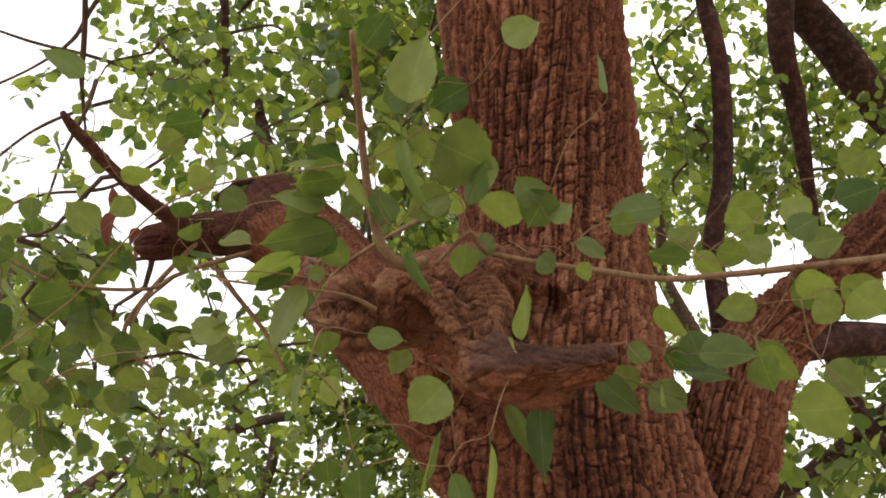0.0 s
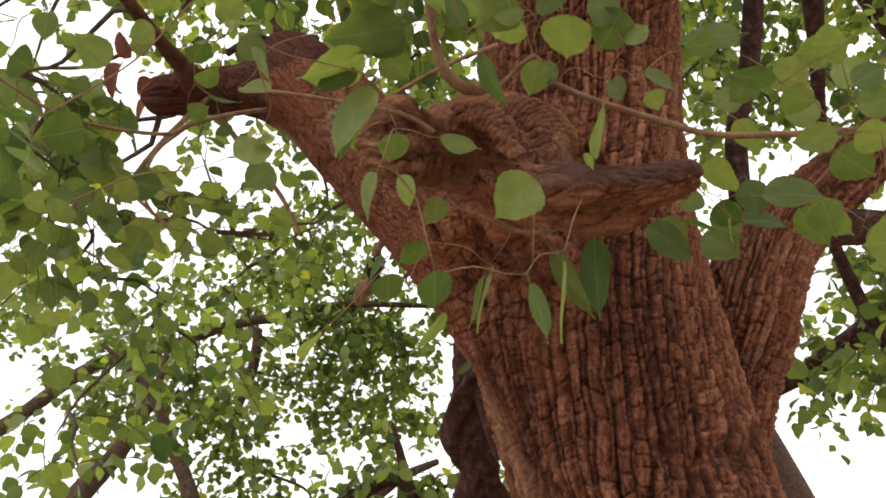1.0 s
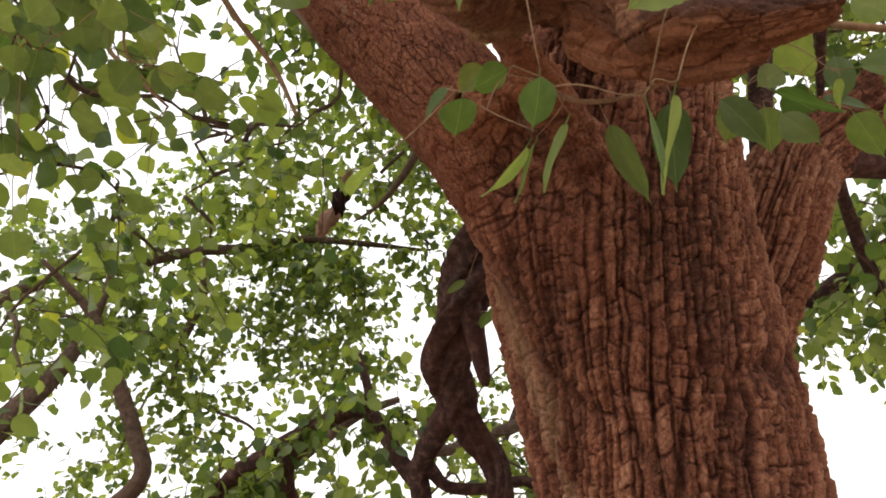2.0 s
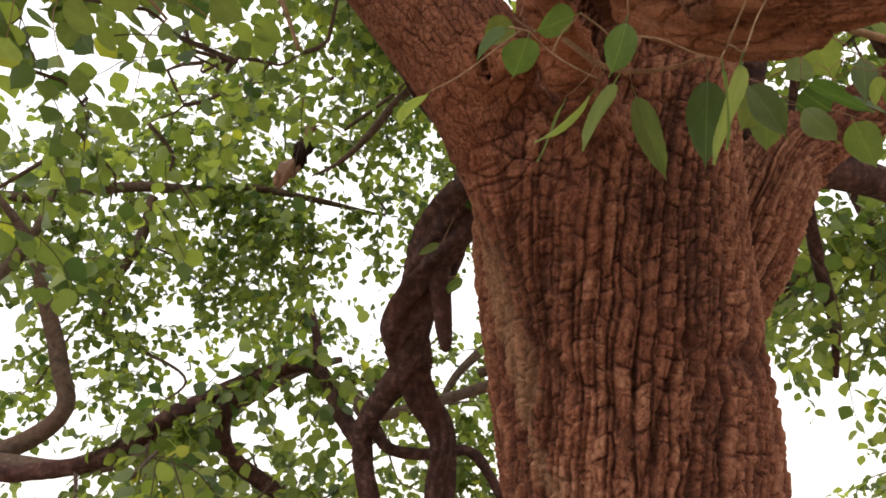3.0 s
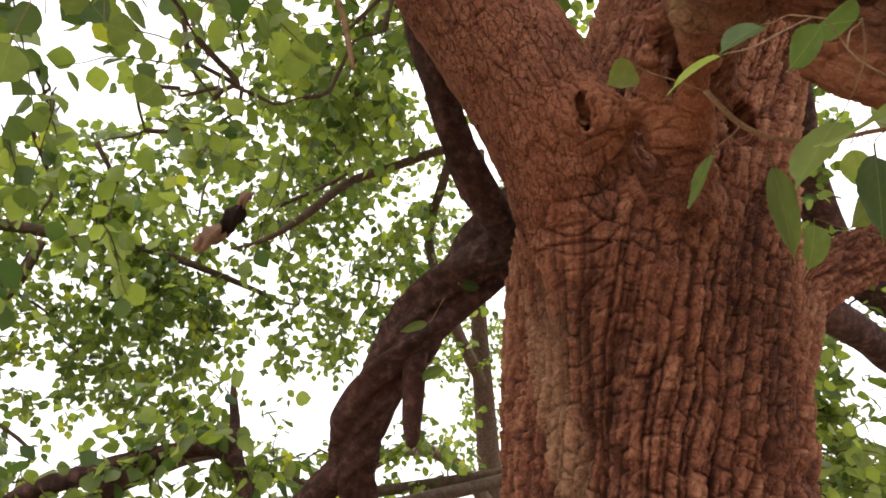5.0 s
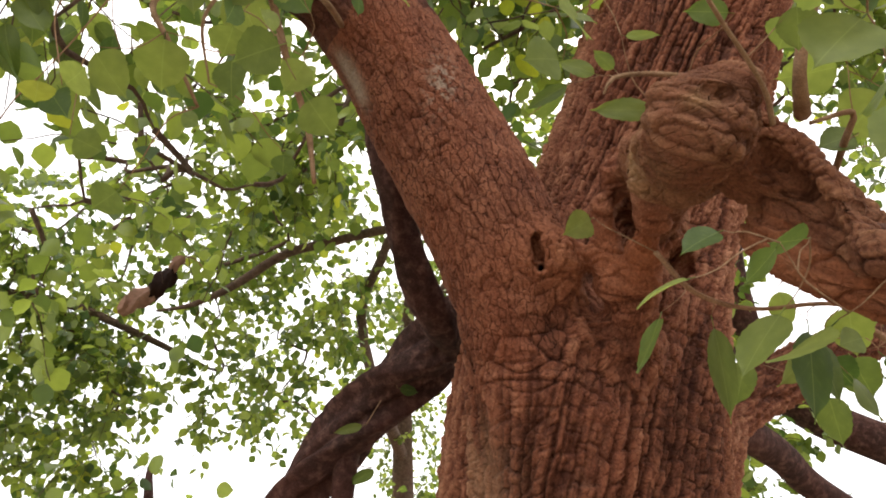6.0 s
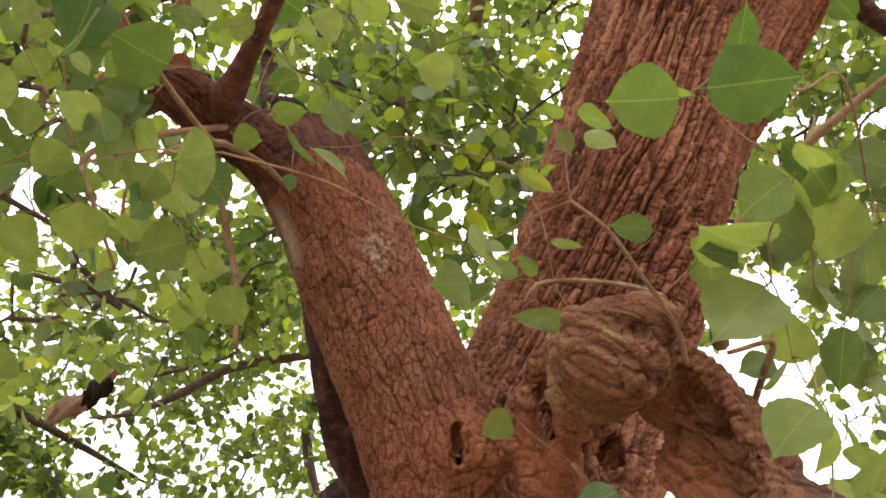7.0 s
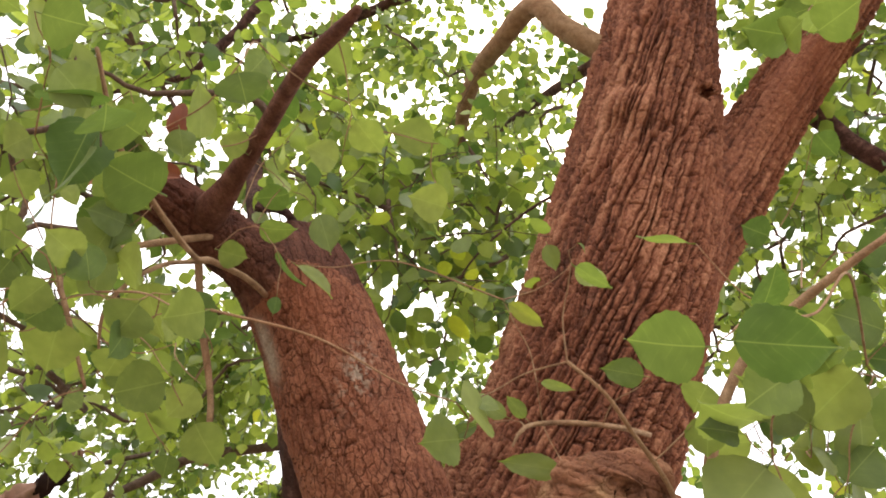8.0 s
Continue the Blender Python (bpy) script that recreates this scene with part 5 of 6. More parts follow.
bough_leaf("left", (-0.643, 1.206, 2.491), (-0.688, 1.176, 2.480), 0.044, (0.63, -0.45, -0.63))
bough_leaf("left", (-0.659, 1.214, 2.464), (-0.673, 1.248, 2.428), 0.046, (0.40, -0.90, -0.15))
bough_leaf("left", (-0.568, 1.242, 2.484), (-0.570, 1.241, 2.430), 0.048, (0.11, -0.80, -0.59))
bough_leaf("left", (-0.714, 1.186, 2.466), (-0.760, 1.192, 2.447), 0.048, (0.06, -0.80, -0.60))
bough_leaf("left", (-0.666, 1.084, 2.564), (-0.706, 1.067, 2.543), 0.065, (-0.15, -0.62, -0.77))
bough_leaf("left", (-0.636, 0.989, 2.619), (-0.606, 1.004, 2.598), 0.062, (0.52, -0.45, -0.73))
bough_leaf("right", (-0.437, 0.679, 2.194), (-0.462, 0.714, 2.200), 0.041, (-0.57, 0.18, -0.80))
bough_leaf("right", (-0.438, 0.676, 2.196), (-0.427, 0.632, 2.170), 0.041, (-0.50, -0.28, -0.82))
bough_leaf("right", (-0.425, 0.659, 2.211), (-0.450, 0.635, 2.206), 0.018, (-0.23, -0.01, -0.97))
bough_leaf("right", (0.032, 0.806, 2.575), (0.052, 0.882, 2.545), 0.088, (-0.56, -0.37, -0.74))
bough_leaf("right", (0.041, 0.728, 2.587), (0.056, 0.778, 2.570), 0.088, (-0.11, 0.13, -0.99))
bough_leaf("right", (0.099, 0.756, 2.517), (0.065, 0.808, 2.512), 0.080, (-0.29, -0.72, -0.64))
bough_leaf("right", (0.194, 0.892, 2.509), (0.184, 0.956, 2.464), 0.088, (-0.63, -0.35, -0.69))
bough_leaf("right", (0.151, 0.796, 2.521), (0.147, 0.843, 2.458), 0.075, (-0.24, 0.49, -0.84))
bough_leaf("right", (0.126, 0.903, 2.522), (0.093, 0.987, 2.538), 0.066, (0.08, -0.57, -0.82))
bough_leaf("right", (0.059, 0.917, 2.588), (0.068, 0.958, 2.561), 0.061, (-0.68, 0.05, -0.74))
bough_leaf("right", (-0.031, 0.714, 2.446), (-0.023, 0.802, 2.416), 0.072, (-0.98, -0.06, -0.21))
bough_leaf("right", (0.023, 0.795, 2.364), (0.040, 0.834, 2.298), 0.043, (-0.91, -0.39, -0.12))
bough_leaf("right", (0.040, 0.779, 2.578), (0.055, 0.858, 2.578), 0.084, (-0.86, -0.21, -0.47))
bough_leaf("right", (0.172, 0.936, 2.450), (0.132, 0.975, 2.435), 0.053, (-0.95, -0.08, -0.29))
bough_leaf("stump", (-0.798, 1.394, 2.823), (-0.753, 1.437, 2.799), 0.077, (-0.68, -0.69, -0.24))
bough_leaf("stump", (-0.730, 1.330, 2.819), (-0.692, 1.343, 2.780), 0.057, (0.49, -0.07, -0.87))
bough_leaf("stump", (-0.646, 1.249, 2.759), (-0.658, 1.309, 2.739), 0.060, (-0.38, -0.16, -0.91))
bough_leaf("stump", (-0.652, 1.286, 2.724), (-0.614, 1.346, 2.709), 0.067, (-0.43, -0.58, -0.69))
bough_leaf("stump", (-0.724, 1.327, 2.721), (-0.667, 1.352, 2.720), 0.069, (0.30, -0.74, -0.60))
bough_leaf("stump", (-0.755, 1.313, 2.655), (-0.719, 1.331, 2.637), 0.051, (0.07, -0.69, -0.72))
bough_leaf("stump", (-0.682, 1.344, 2.607), (-0.636, 1.349, 2.578), 0.057, (0.06, -0.93, 0.37))
bough_leaf("stump", (-0.696, 1.411, 2.618), (-0.701, 1.441, 2.578), 0.053, (-0.01, -0.62, -0.78))
bough_leaf("stump", (-0.685, 1.508, 2.565), (-0.623, 1.530, 2.518), 0.086, (-0.13, -0.26, -0.96))
bough_leaf("stump", (-0.606, 1.478, 2.624), (-0.582, 1.538, 2.564), 0.087, (-0.24, -0.68, -0.69))
bough_leaf("stump", (-0.631, 1.203, 2.760), (-0.604, 1.215, 2.724), 0.044, (0.25, -0.05, -0.97))
bough_leaf("stump", (-0.554, 1.360, 2.655), (-0.498, 1.395, 2.589), 0.090, (-0.45, -0.13, -0.88))
bough_leaf("stump", (-0.516, 1.432, 2.591), (-0.503, 1.456, 2.533), 0.061, (-0.40, -0.57, -0.72))
bough_leaf("fork", (-0.020, 0.957, 2.570), (-0.072, 0.995, 2.576), 0.042, (-0.66, -0.33, -0.67))
bough_leaf("fork", (-0.054, 1.072, 2.466), (-0.124, 1.128, 2.473), 0.035, (-0.66, -0.47, -0.58))
bough_leaf("fork", (-0.161, 1.079, 2.692), (-0.087, 1.065, 2.677), 0.027, (-0.33, -0.62, -0.71))
bough_leaf("fork", (-0.105, 0.997, 2.744), (-0.071, 0.961, 2.703), 0.039, (-0.60, -0.73, -0.33))
bough_leaf("fork", (-0.132, 1.145, 2.534), (-0.171, 1.204, 2.505), 0.023, (-0.42, -0.74, -0.53))
bough_leaf("fork", (-0.108, 1.117, 2.537), (-0.154, 1.150, 2.567), 0.027, (-0.60, -0.60, -0.53))
bough_leaf("fork", (-0.107, 1.072, 2.576), (-0.086, 1.027, 2.549), 0.015, (-0.60, -0.47, -0.65))
bough_leaf("fork", (-0.105, 1.091, 2.524), (-0.141, 1.096, 2.547), 0.022, (-0.78, -0.26, -0.57))

bough_leaf("right", (0.746, 1.270, 2.676), (0.809, 1.287, 2.600), 0.085, (-0.04, -0.55, -0.83))
bough_leaf("right", (0.749, 1.210, 2.474), (0.696, 1.231, 2.539), 0.070, (-0.32, -0.90, -0.28))
bough_leaf("right", (0.822, 1.322, 2.483), (0.887, 1.325, 2.397), 0.095, (-0.40, -0.61, -0.68))
bough_leaf("right", (0.813, 1.150, 2.501), (0.779, 1.164, 2.580), 0.070, (-0.21, -0.76, -0.62))
bough_leaf("right", (0.885, 1.176, 2.555), (0.980, 1.138, 2.557), 0.080, (-0.54, -0.84, -0.08))
bough_leaf("right", (0.837, 1.237, 2.377), (0.911, 1.191, 2.374), 0.090, (-0.60, -0.44, -0.67))
bough_leaf("right", (0.701, 1.330, 2.369), (0.750, 1.353, 2.272), 0.070, (-0.79, -0.56, -0.25))
bough_leaf("right", (0.626, 1.441, 2.468), (0.638, 1.481, 2.368), 0.075, (-0.48, -0.82, -0.31))
bough_leaf("right", (0.760, 1.155, 2.456), (0.835, 1.112, 2.444), 0.070, (-0.54, -0.70, -0.47))
bough_leaf("right", (0.952, 1.168, 2.624), (1.021, 1.140, 2.631), 0.060, (-0.70, -0.19, -0.68))
bough_leaf("right", (0.664, 1.350, 2.603), (0.712, 1.377, 2.523), 0.060, (-0.54, -0.76, -0.36))
bough_leaf("right", (0.566, 1.253, 2.558), (0.644, 1.234, 2.586), 0.060, (-0.05, -0.90, -0.44))
bough_leaf("right", (0.766, 1.267, 2.272), (0.831, 1.276, 2.195), 0.080, (-0.29, -0.91, -0.31))
bough_leaf("fork", (0.007, 0.687, 2.619), (0.052, 0.640, 2.635), 0.050, (-0.05, -0.67, -0.74))
bough_leaf("fork", (0.053, 0.764, 2.648), (0.070, 0.809, 2.607), 0.060, (-0.07, -0.91, -0.40))
bough_leaf("over", (0.00, 0.605, 3.04), (-0.09, 0.650, 2.995), 0.080, (-0.45, 0.05, -0.85))
bough_leaf("over", (0.01, 0.590, 3.04), (-0.045, 0.530, 2.955), 0.075, (-0.60, -0.10, -0.80))
bough_leaf("over", (0.05, 0.600, 3.11), (-0.01, 0.560, 3.050), 0.070, (-0.30, 0.30, -0.85))
bough_leaf("over", (-0.02, 0.625, 3.02), (-0.075, 0.600, 2.960), 0.065, (-0.65, 0.20, -0.70))
bough_leaf("over", (0.16, 0.575, 3.34), (0.10, 0.520, 3.300), 0.070, (-0.40, -0.20, -0.85))
bough_leaf("over", (0.20, 0.560, 3.40), (0.16, 0.640, 3.390), 0.070, (-0.50, 0.10, -0.85))


def blade(me, foot, tip, width, face, parent, size, name="leaf"):
    """One leaf from its stalk end to its tip; size: the mesh's own length and width."""
    ax = tip - foot
    ob = leaf_object(me, foot, ax, face, 1.0, parent, name)
    le = float(np.linalg.norm(ax))
    ob.matrix_basis = ob.matrix_basis @ Matrix.Diagonal((width / size[1], le / (size[0] * 1.14), 0.5 * (width / size[1] + le / size[0]), 1))
    return ob


SIZES = ((0.060, 0.054), (0.066, 0.052), (0.058, 0.056), (0.070, 0.046))
for where, some in NEAR.items():
    joined = np.vstack([spline(n_, 0.01)[:, :3] for n_ in HOLD[where]])
    todo = list(some)
    while todo:
        gaps = [np.linalg.norm(joined - q[0], axis=1) for q in todo]
        k = int(np.argmin([g.min() for g in gaps]))
        foot, tip, width, face = todo.pop(k)
        a = joined[int(np.argmin(gaps[k]))]
        gap = max(float(np.linalg.norm(foot - a)), 0.004)
        bend = rng.normal(size=3) * 0.07 * gap
        r0 = min(0.0007 + 0.003 * gap, 0.0013)
        rows_ = [(*a, r0), (*(a + (foot - a) * 0.4 + bend + (0, 0, 0.08 * gap)), r0 * 0.9), (*(a + (foot - a) * 0.75 + bend * 0.4), r0 * 0.7), (*foot, r0 * 0.5)]
        v, f = tube(rows_, 6, 0.012, 0.1, int(rng.integers(999)))
        stem = child("twig", v, f, BARK_TWIG, tree)
        bpy.context.view_layer.update()
        joined = np.vstack([joined, spline(rows_, 0.01)[1:, :3]])
        k4 = int(rng.integers(4))
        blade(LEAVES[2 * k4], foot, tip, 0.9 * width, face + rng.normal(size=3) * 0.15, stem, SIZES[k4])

# a few leaves in the fork, sunlight through them painted as yellow-green colour
FORK_TWIG = [(0.33, 1.30, 3.62, 0.005), (0.26, 1.38, 3.53, 0.004), (0.20, 1.47, 3.42, 0.003), (0.17, 1.53, 3.33, 0.0025), (0.19, 1.60, 3.27, 0.0015)]
fork_twig = branch(tree, FORK_TWIG, BARK_DARK, "twig", 8, 0.02, 0.1)
vs, fs = leaf_shape(0.060, 0.054, 0.1, 0.1, 16)
SUNLIT_LEAF = mesh_of("leaf", vs, fs, LEAF_SUNLIT)
bpy.context.view_layer.update()
for foot, tip in (((0.112, 1.515, 3.384), (0.156, 1.518, 3.356)), ((0.119, 1.582, 3.333), (0.143, 1.545, 3.345)), ((0.207, 1.527, 3.317), (0.236, 1.526, 3.298)),
                  ((0.194, 1.615, 3.259), (0.267, 1.606, 3.213)), ((0.178, 1.519, 3.342), (0.203, 1.523, 3.322))):
    blade(SUNLIT_LEAF, np.array(foot), np.array(tip), 0.04, np.array((-0.3, -0.5, -0.7)), fork_twig, (0.060, 0.054))

# withered leaves caught among the green ones
DEAD = leaf_material("withered_leaf", (0.16, 0.045, 0.025), (0.30, 0.13, 0.07), (1.2, 0.9, 0.7), 0.25, 0.6, (0.2, 0.1, 0.05), 0.99)
vs, fs = leaf_shape(0.060, 0.050, 0.9, 0.35)
DEAD_LEAF = mesh_of("withered_leaf", vs, fs, DEAD)
for foot, tip, width in (((-0.651, 1.520, 3.084), (-0.683, 1.504, 2.988), 0.045), ((-0.635, 1.696, 3.116), (-0.675, 1.680, 3.052), 0.03),
                         ((-0.599, 1.429, 2.995), (-0.622, 1.378, 3.036), 0.036), ((-0.553, 1.436, 2.945), (-0.606, 1.456, 2.930), 0.034)):
    w_ = thing("withered_leaf", foot, "curled reddish-brown withered leaf caught on a twig", "leaf", "withered leaves")
    blade(DEAD_LEAF, np.array(foot), np.array(tip), width, np.array((-0.3, -0.9, -0.2)), w_, (0.060, 0.050), "dry_blade")

MID = [(1.36, 2.20, 2.30, 0.15, 8), (1.32, 2.12, 2.18, 0.14, 8), (0.33, 1.84, 3.97, 0.28, 18), (0.27, 1.91, 3.69, 0.25, 14), (0.46, 1.78, 4.20, 0.30, 16), (0.69, 1.85, 4.15, 0.25, 10), (0.64, 2.22, 3.77, 0.30, 12), (0.09, 1.95, 4.01, 0.25, 12), (0.55, 1.95, 3.76, 0.20, 10)]
TOP = [(0.24, 2.24, 5.69, 0.50, 16), (-0.02, 2.56, 5.35, 0.50, 16), (0.77, 2.11, 5.34, 0.45, 16), (-0.64, 2.63, 5.14, 0.45, 14), (-0.82, 2.74, 4.82, 0.40, 12), (0.92, 1.83, 5.61, 0.40, 12),
       (0.17, 2.44, 4.90, 0.40, 14), (0.15, 1.82, 6.19, 0.60, 20), (-0.65, 2.31, 5.78, 0.60, 20), (1.05, 0.83, 6.42, 0.60, 20), (1.30, 0.47, 5.42, 0.50, 16)]
LEFT_UP = [(-0.65, 2.06, 4.17, 0.35, 14), (-0.29, 1.80, 3.93, 0.30, 14), (-0.01, 1.62, 3.57, 0.25, 14), (0.16, 1.67, 3.79, 0.25, 12), (0.01, 1.60, 3.31, 0.20, 12), (-0.35, 1.70, 3.45, 0.25, 12), (-1.00, 2.10, 4.28, 0.35, 9), (-1.12, 2.06, 3.68, 0.30, 6)]
LOW = [(-0.98, 1.98, 2.72, 0.30, 14), (-0.79, 2.25, 2.82, 0.30, 14), (-0.63, 2.65, 3.03, 0.30, 12), (-0.56, 2.94, 2.89, 0.30, 12), (-0.74, 2.54, 2.69, 0.30, 12), (-0.33, 2.80, 3.29, 0.25, 10)]
LOW2 = [(-0.74, 1.70, 2.81, 0.22, 12), (-0.55, 1.88, 2.81, 0.22, 7), (-0.94, 2.01, 2.79, 0.25, 12), (-0.79, 2.27, 2.86, 0.25, 10), (-0.50, 2.43, 3.09, 0.20, 5)]
LOW3 = [(-0.47, 2.18, 2.93, 0.20, 4), (-0.24, 2.21, 3.00, 0.20, 4), (-0.07, 2.11, 3.23, 0.18, 7), (-0.60, 2.13, 3.19, 0.25, 10), (-0.06, 2.45, 3.62, 0.25, 8)]
FILL = [(-0.74, 2.62, 3.86, 0.28, 12), (-0.35, 2.49, 4.10, 0.25, 10), (0.24, 2.79, 4.05, 0.25, 8), (-0.36, 2.82, 3.20, 0.25, 9), (-0.30, 2.80, 3.92, 0.25, 8), (0.23, 2.96, 3.86, 0.22, 8), (0.28, 2.55, 4.46, 0.30, 12), (0.69, 2.27, 4.47, 0.28, 12), (0.97, 2.42, 4.05, 0.20, 8), (-0.26, 2.94, 3.67, 0.30, 12), (-0.36, 3.15, 3.41, 0.30, 10), (0.18, 3.11, 3.81, 0.25, 8), (-0.13, 1.98, 4.05, 0.30, 12), (-0.50, 2.04, 3.65, 0.25, 9), (-0.72, 2.06, 4.41, 0.35, 10), (-0.26, 2.15, 3.87, 0.22, 8)]
LOW4 = [(-0.884, 1.688, 2.958, 0.22, 14), (-1.0, 1.9, 3.1, 0.25, 14), (-0.89, 1.951, 2.921, 0.25, 14), (-0.983, 2.209, 2.323, 0.28, 18), (-1.1, 2.4, 2.5, 0.25, 14)]
SIDE = [(-0.73, 1.27, 2.85, 0.18, 8), (-0.96, 1.71, 3.19, 0.30, 14), (-0.75, 1.40, 2.72, 0.14, 5), (-0.74, 1.87, 3.13, 0.25, 12), (-0.97, 1.84, 3.0, 0.25, 11)]
crown(tree, rng, SIDE, 0.4, MAIN_BRANCHES, near=(-0.4, 0.6, 1.8), count=300, leaf=(0.058, 0.082), shade=0)
crown(tree, rng, LOW + LOW2 + LOW3 + LOW4, 0.3, MAIN_BRANCHES, near=(-0.4, 0.6, 1.8), count=100)
crown(tree, rng, FILL + MID + LEFT_UP, 0.8, MAIN_BRANCHES, near=(-0.4, 0.6, 1.8), count=150)
BEHIND = [(1.26, 2.00, 3.95, 0.30, 10), (1.30, 2.20, 3.71, 0.30, 10), (1.23, 2.43, 3.46, 0.30, 8), (-0.21, 2.79, 3.79, 0.25, 8), (0.10, 2.92, 3.87, 0.28, 10), (0.13, 3.24, 3.82, 0.28, 8), (0.09, 2.52, 3.69, 0.25, 8), (0.17, 2.51, 4.03, 0.25, 8), (0.24, 1.93, 3.52, 0.18, 6),
          (0.46, 1.64, 3.76, 0.25, 12), (0.40, 1.66, 4.04, 0.28, 12), (0.79, 1.75, 4.53, 0.30, 14), (0.74, 1.55, 4.87, 0.30, 12), (0.15, 1.69, 4.60, 0.30, 10), (-0.02, 1.81, 4.82, 0.30, 10), (-0.06, 2.17, 4.41, 0.30, 8),
          (0.81, 0.57, 4.07, 0.25, 10), (1.17, 0.61, 4.17, 0.30, 12), (1.16, 0.92, 3.73, 0.25, 10), (1.49, 1.11, 4.22, 0.35, 12), (1.57, 1.40, 4.04, 0.35, 12)]
crown(tree, rng, BEHIND, 0.9, MAIN_BRANCHES, near=(-0.7, 0.6, 1.9), count=120)
# unseen clumps above and behind the camera, added to dim the trunk
UNSEEN_CROWN = [(-1.2, 0.2, 5.2, 0.7, 30), (-1.9, 1.2, 5.0, 0.7, 30), (-0.6, -0.8, 5.6, 0.8, 34), (0.4, -0.9, 5.4, 0.8, 34), (1.4, -0.6, 5.0, 0.8, 34), (2.2, 0.3, 4.6, 0.7, 30),
        (-1.6, -1.4, 4.6, 0.8, 34), (-0.4, -2.0, 4.8, 0.8, 34), (1.0, -2.0, 4.6, 0.8, 34), (-2.4, -0.2, 4.4, 0.8, 34), (0.2, 0.2, 6.6, 0.8, 30), (-2.3, -1.9, 3.6, 0.7, 30), (-0.8, -2.9, 3.8, 0.8, 34), (0.8, -2.9, 3.6, 0.8, 34)]
# boughs that carry the added unseen clumps
O_1 = [(0.49, 0.75, 5.1, 0.08), (0.1, 0.0, 5.3, 0.06), (-0.5, -0.9, 5.2, 0.045), (-1.2, -1.8, 4.7, 0.03), (-1.6, -2.4, 4.0, 0.012)]
O_2 = [(0.50, 0.7, 5.3, 0.07), (0.9, -0.1, 5.3, 0.055), (1.1, -1.0, 5.0, 0.04), (1.0, -2.0, 4.6, 0.025), (0.8, -2.8, 3.8, 0.01)]
O_3 = [(0.47, 0.85, 4.7, 0.07), (-0.2, 0.5, 5.2, 0.05), (-1.2, 0.4, 5.2, 0.035), (-2.2, 0.2, 4.6, 0.015)]
for b_ in (O_1, O_2, O_3):
    branch(tree, b_, BARK_DARK)
crown(tree, rng, UNSEEN_CROWN, 1.25, [O_1, O_2, O_3], near=None, count=0, stem_len=(0.3, 0.6))
crown(tree, rng, TOP, 3.0, MAIN_BRANCHES, near=(-0.4, 0.6, 1.8), count=0)

# ---------------------------------------------------------------- the liana behind it
liana = thing("liana", (0.32, 2.85, 0.0), "thick twisted dark woody climber looping beside the trunk", "liana")
V_STEM = [(0.33, 2.9, -0.05, 0.06), (0.30, 2.84, 0.6, 0.046), (0.28, 2.80, 1.32, 0.042), (0.25, 2.74, 1.66, 0.038), (0.25, 2.70, 1.84, 0.038), (0.25, 2.66, 1.99, 0.039), (0.19, 2.63, 2.10, 0.046), (0.14, 2.60, 2.18, 0.055),
          (0.10, 2.44, 2.26, 0.060), (0.12, 2.35, 2.35, 0.062), (0.21, 2.16, 2.53, 0.065), (0.26, 1.99, 2.62, 0.066), (0.32, 1.84, 2.73, 0.06), (0.4, 1.76, 2.9, 0.05)]
V_UP = [(0.26, 1.96, 2.60, 0.05), (0.17, 1.88, 2.58, 0.043), (0.08, 1.83, 2.62, 0.037), (-0.01, 1.77, 2.68, 0.034), (-0.09, 1.70, 2.76, 0.033), (-0.13, 1.69, 2.89, 0.034), (-0.2, 1.72, 3.1, 0.03), (-0.3, 1.8, 3.4, 0.024), (-0.35, 1.9, 3.8, 0.014)]
V_B = [(0.13, 2.60, 2.18, 0.05), (0.08, 2.70, 2.11, 0.039), (0.03, 2.79, 2.03, 0.033), (0.03, 2.83, 1.93, 0.030), (0.05, 2.84, 1.81, 0.032), (0.02, 2.89, 1.73, 0.028), (0.12, 2.87, 1.70, 0.025), (0.26, 2.84, 1.63, 0.023), (0.3, 2.82, 1.5, 0.02)]
V_E = [(0.05, 2.78, 2.04, 0.026), (0.12, 2.81, 1.96, 0.019), (0.27, 2.80, 1.94, 0.019), (0.38, 2.79, 1.94, 0.017), (0.45, 2.77, 1.83, 0.017), (0.48, 2.76, 1.69, 0.015), (0.46, 2.78, 1.5, 0.01)]
V_C = [(0.03, 2.82, 1.98, 0.028), (-0.03, 2.87, 2.09, 0.027), (-0.08, 2.95, 2.25, 0.020), (-0.10, 3.00, 2.42, 0.014), (-0.105, 3.03, 2.50, 0.007)]
V_D = [(-0.07, 2.95, 2.23, 0.018), (-0.14, 3.03, 2.29, 0.024), (-0.28, 3.12, 2.27, 0.029), (-0.42, 3.18, 2.22, 0.030), (-0.56, 3.24, 2.17, 0.030), (-0.67, 3.29, 2.10, 0.033), (-0.84, 3.38, 2.03, 0.034), (-1.09, 3.44, 2.00, 0.03), (-1.5, 3.5, 2.05, 0.02)]
V_D2 = [(-0.26, 3.12, 2.26, 0.025), (-0.38, 3.15, 2.18, 0.029), (-0.41, 3.20, 2.10, 0.028), (-0.38, 3.26, 2.02, 0.028), (-0.28, 3.32, 1.93, 0.029), (-0.15, 3.37, 1.84, 0.027), (-0.08, 3.41, 1.67, 0.023), (-0.05, 3.43, 1.4, 0.012)]
V_STUB = [(0.155, 2.25, 2.42, 0.036), (0.165, 2.27, 2.32, 0.030), (0.170, 2.285, 2.24, 0.025), (0.174, 2.295, 2.18, 0.018), (0.175, 2.298, 2.160, 0.010)]
branch(liana, V_STEM, BARK_DARK, "stem", 56, 0.010, 0.11, "thick dark fluted stem", 6.0, 0.24)
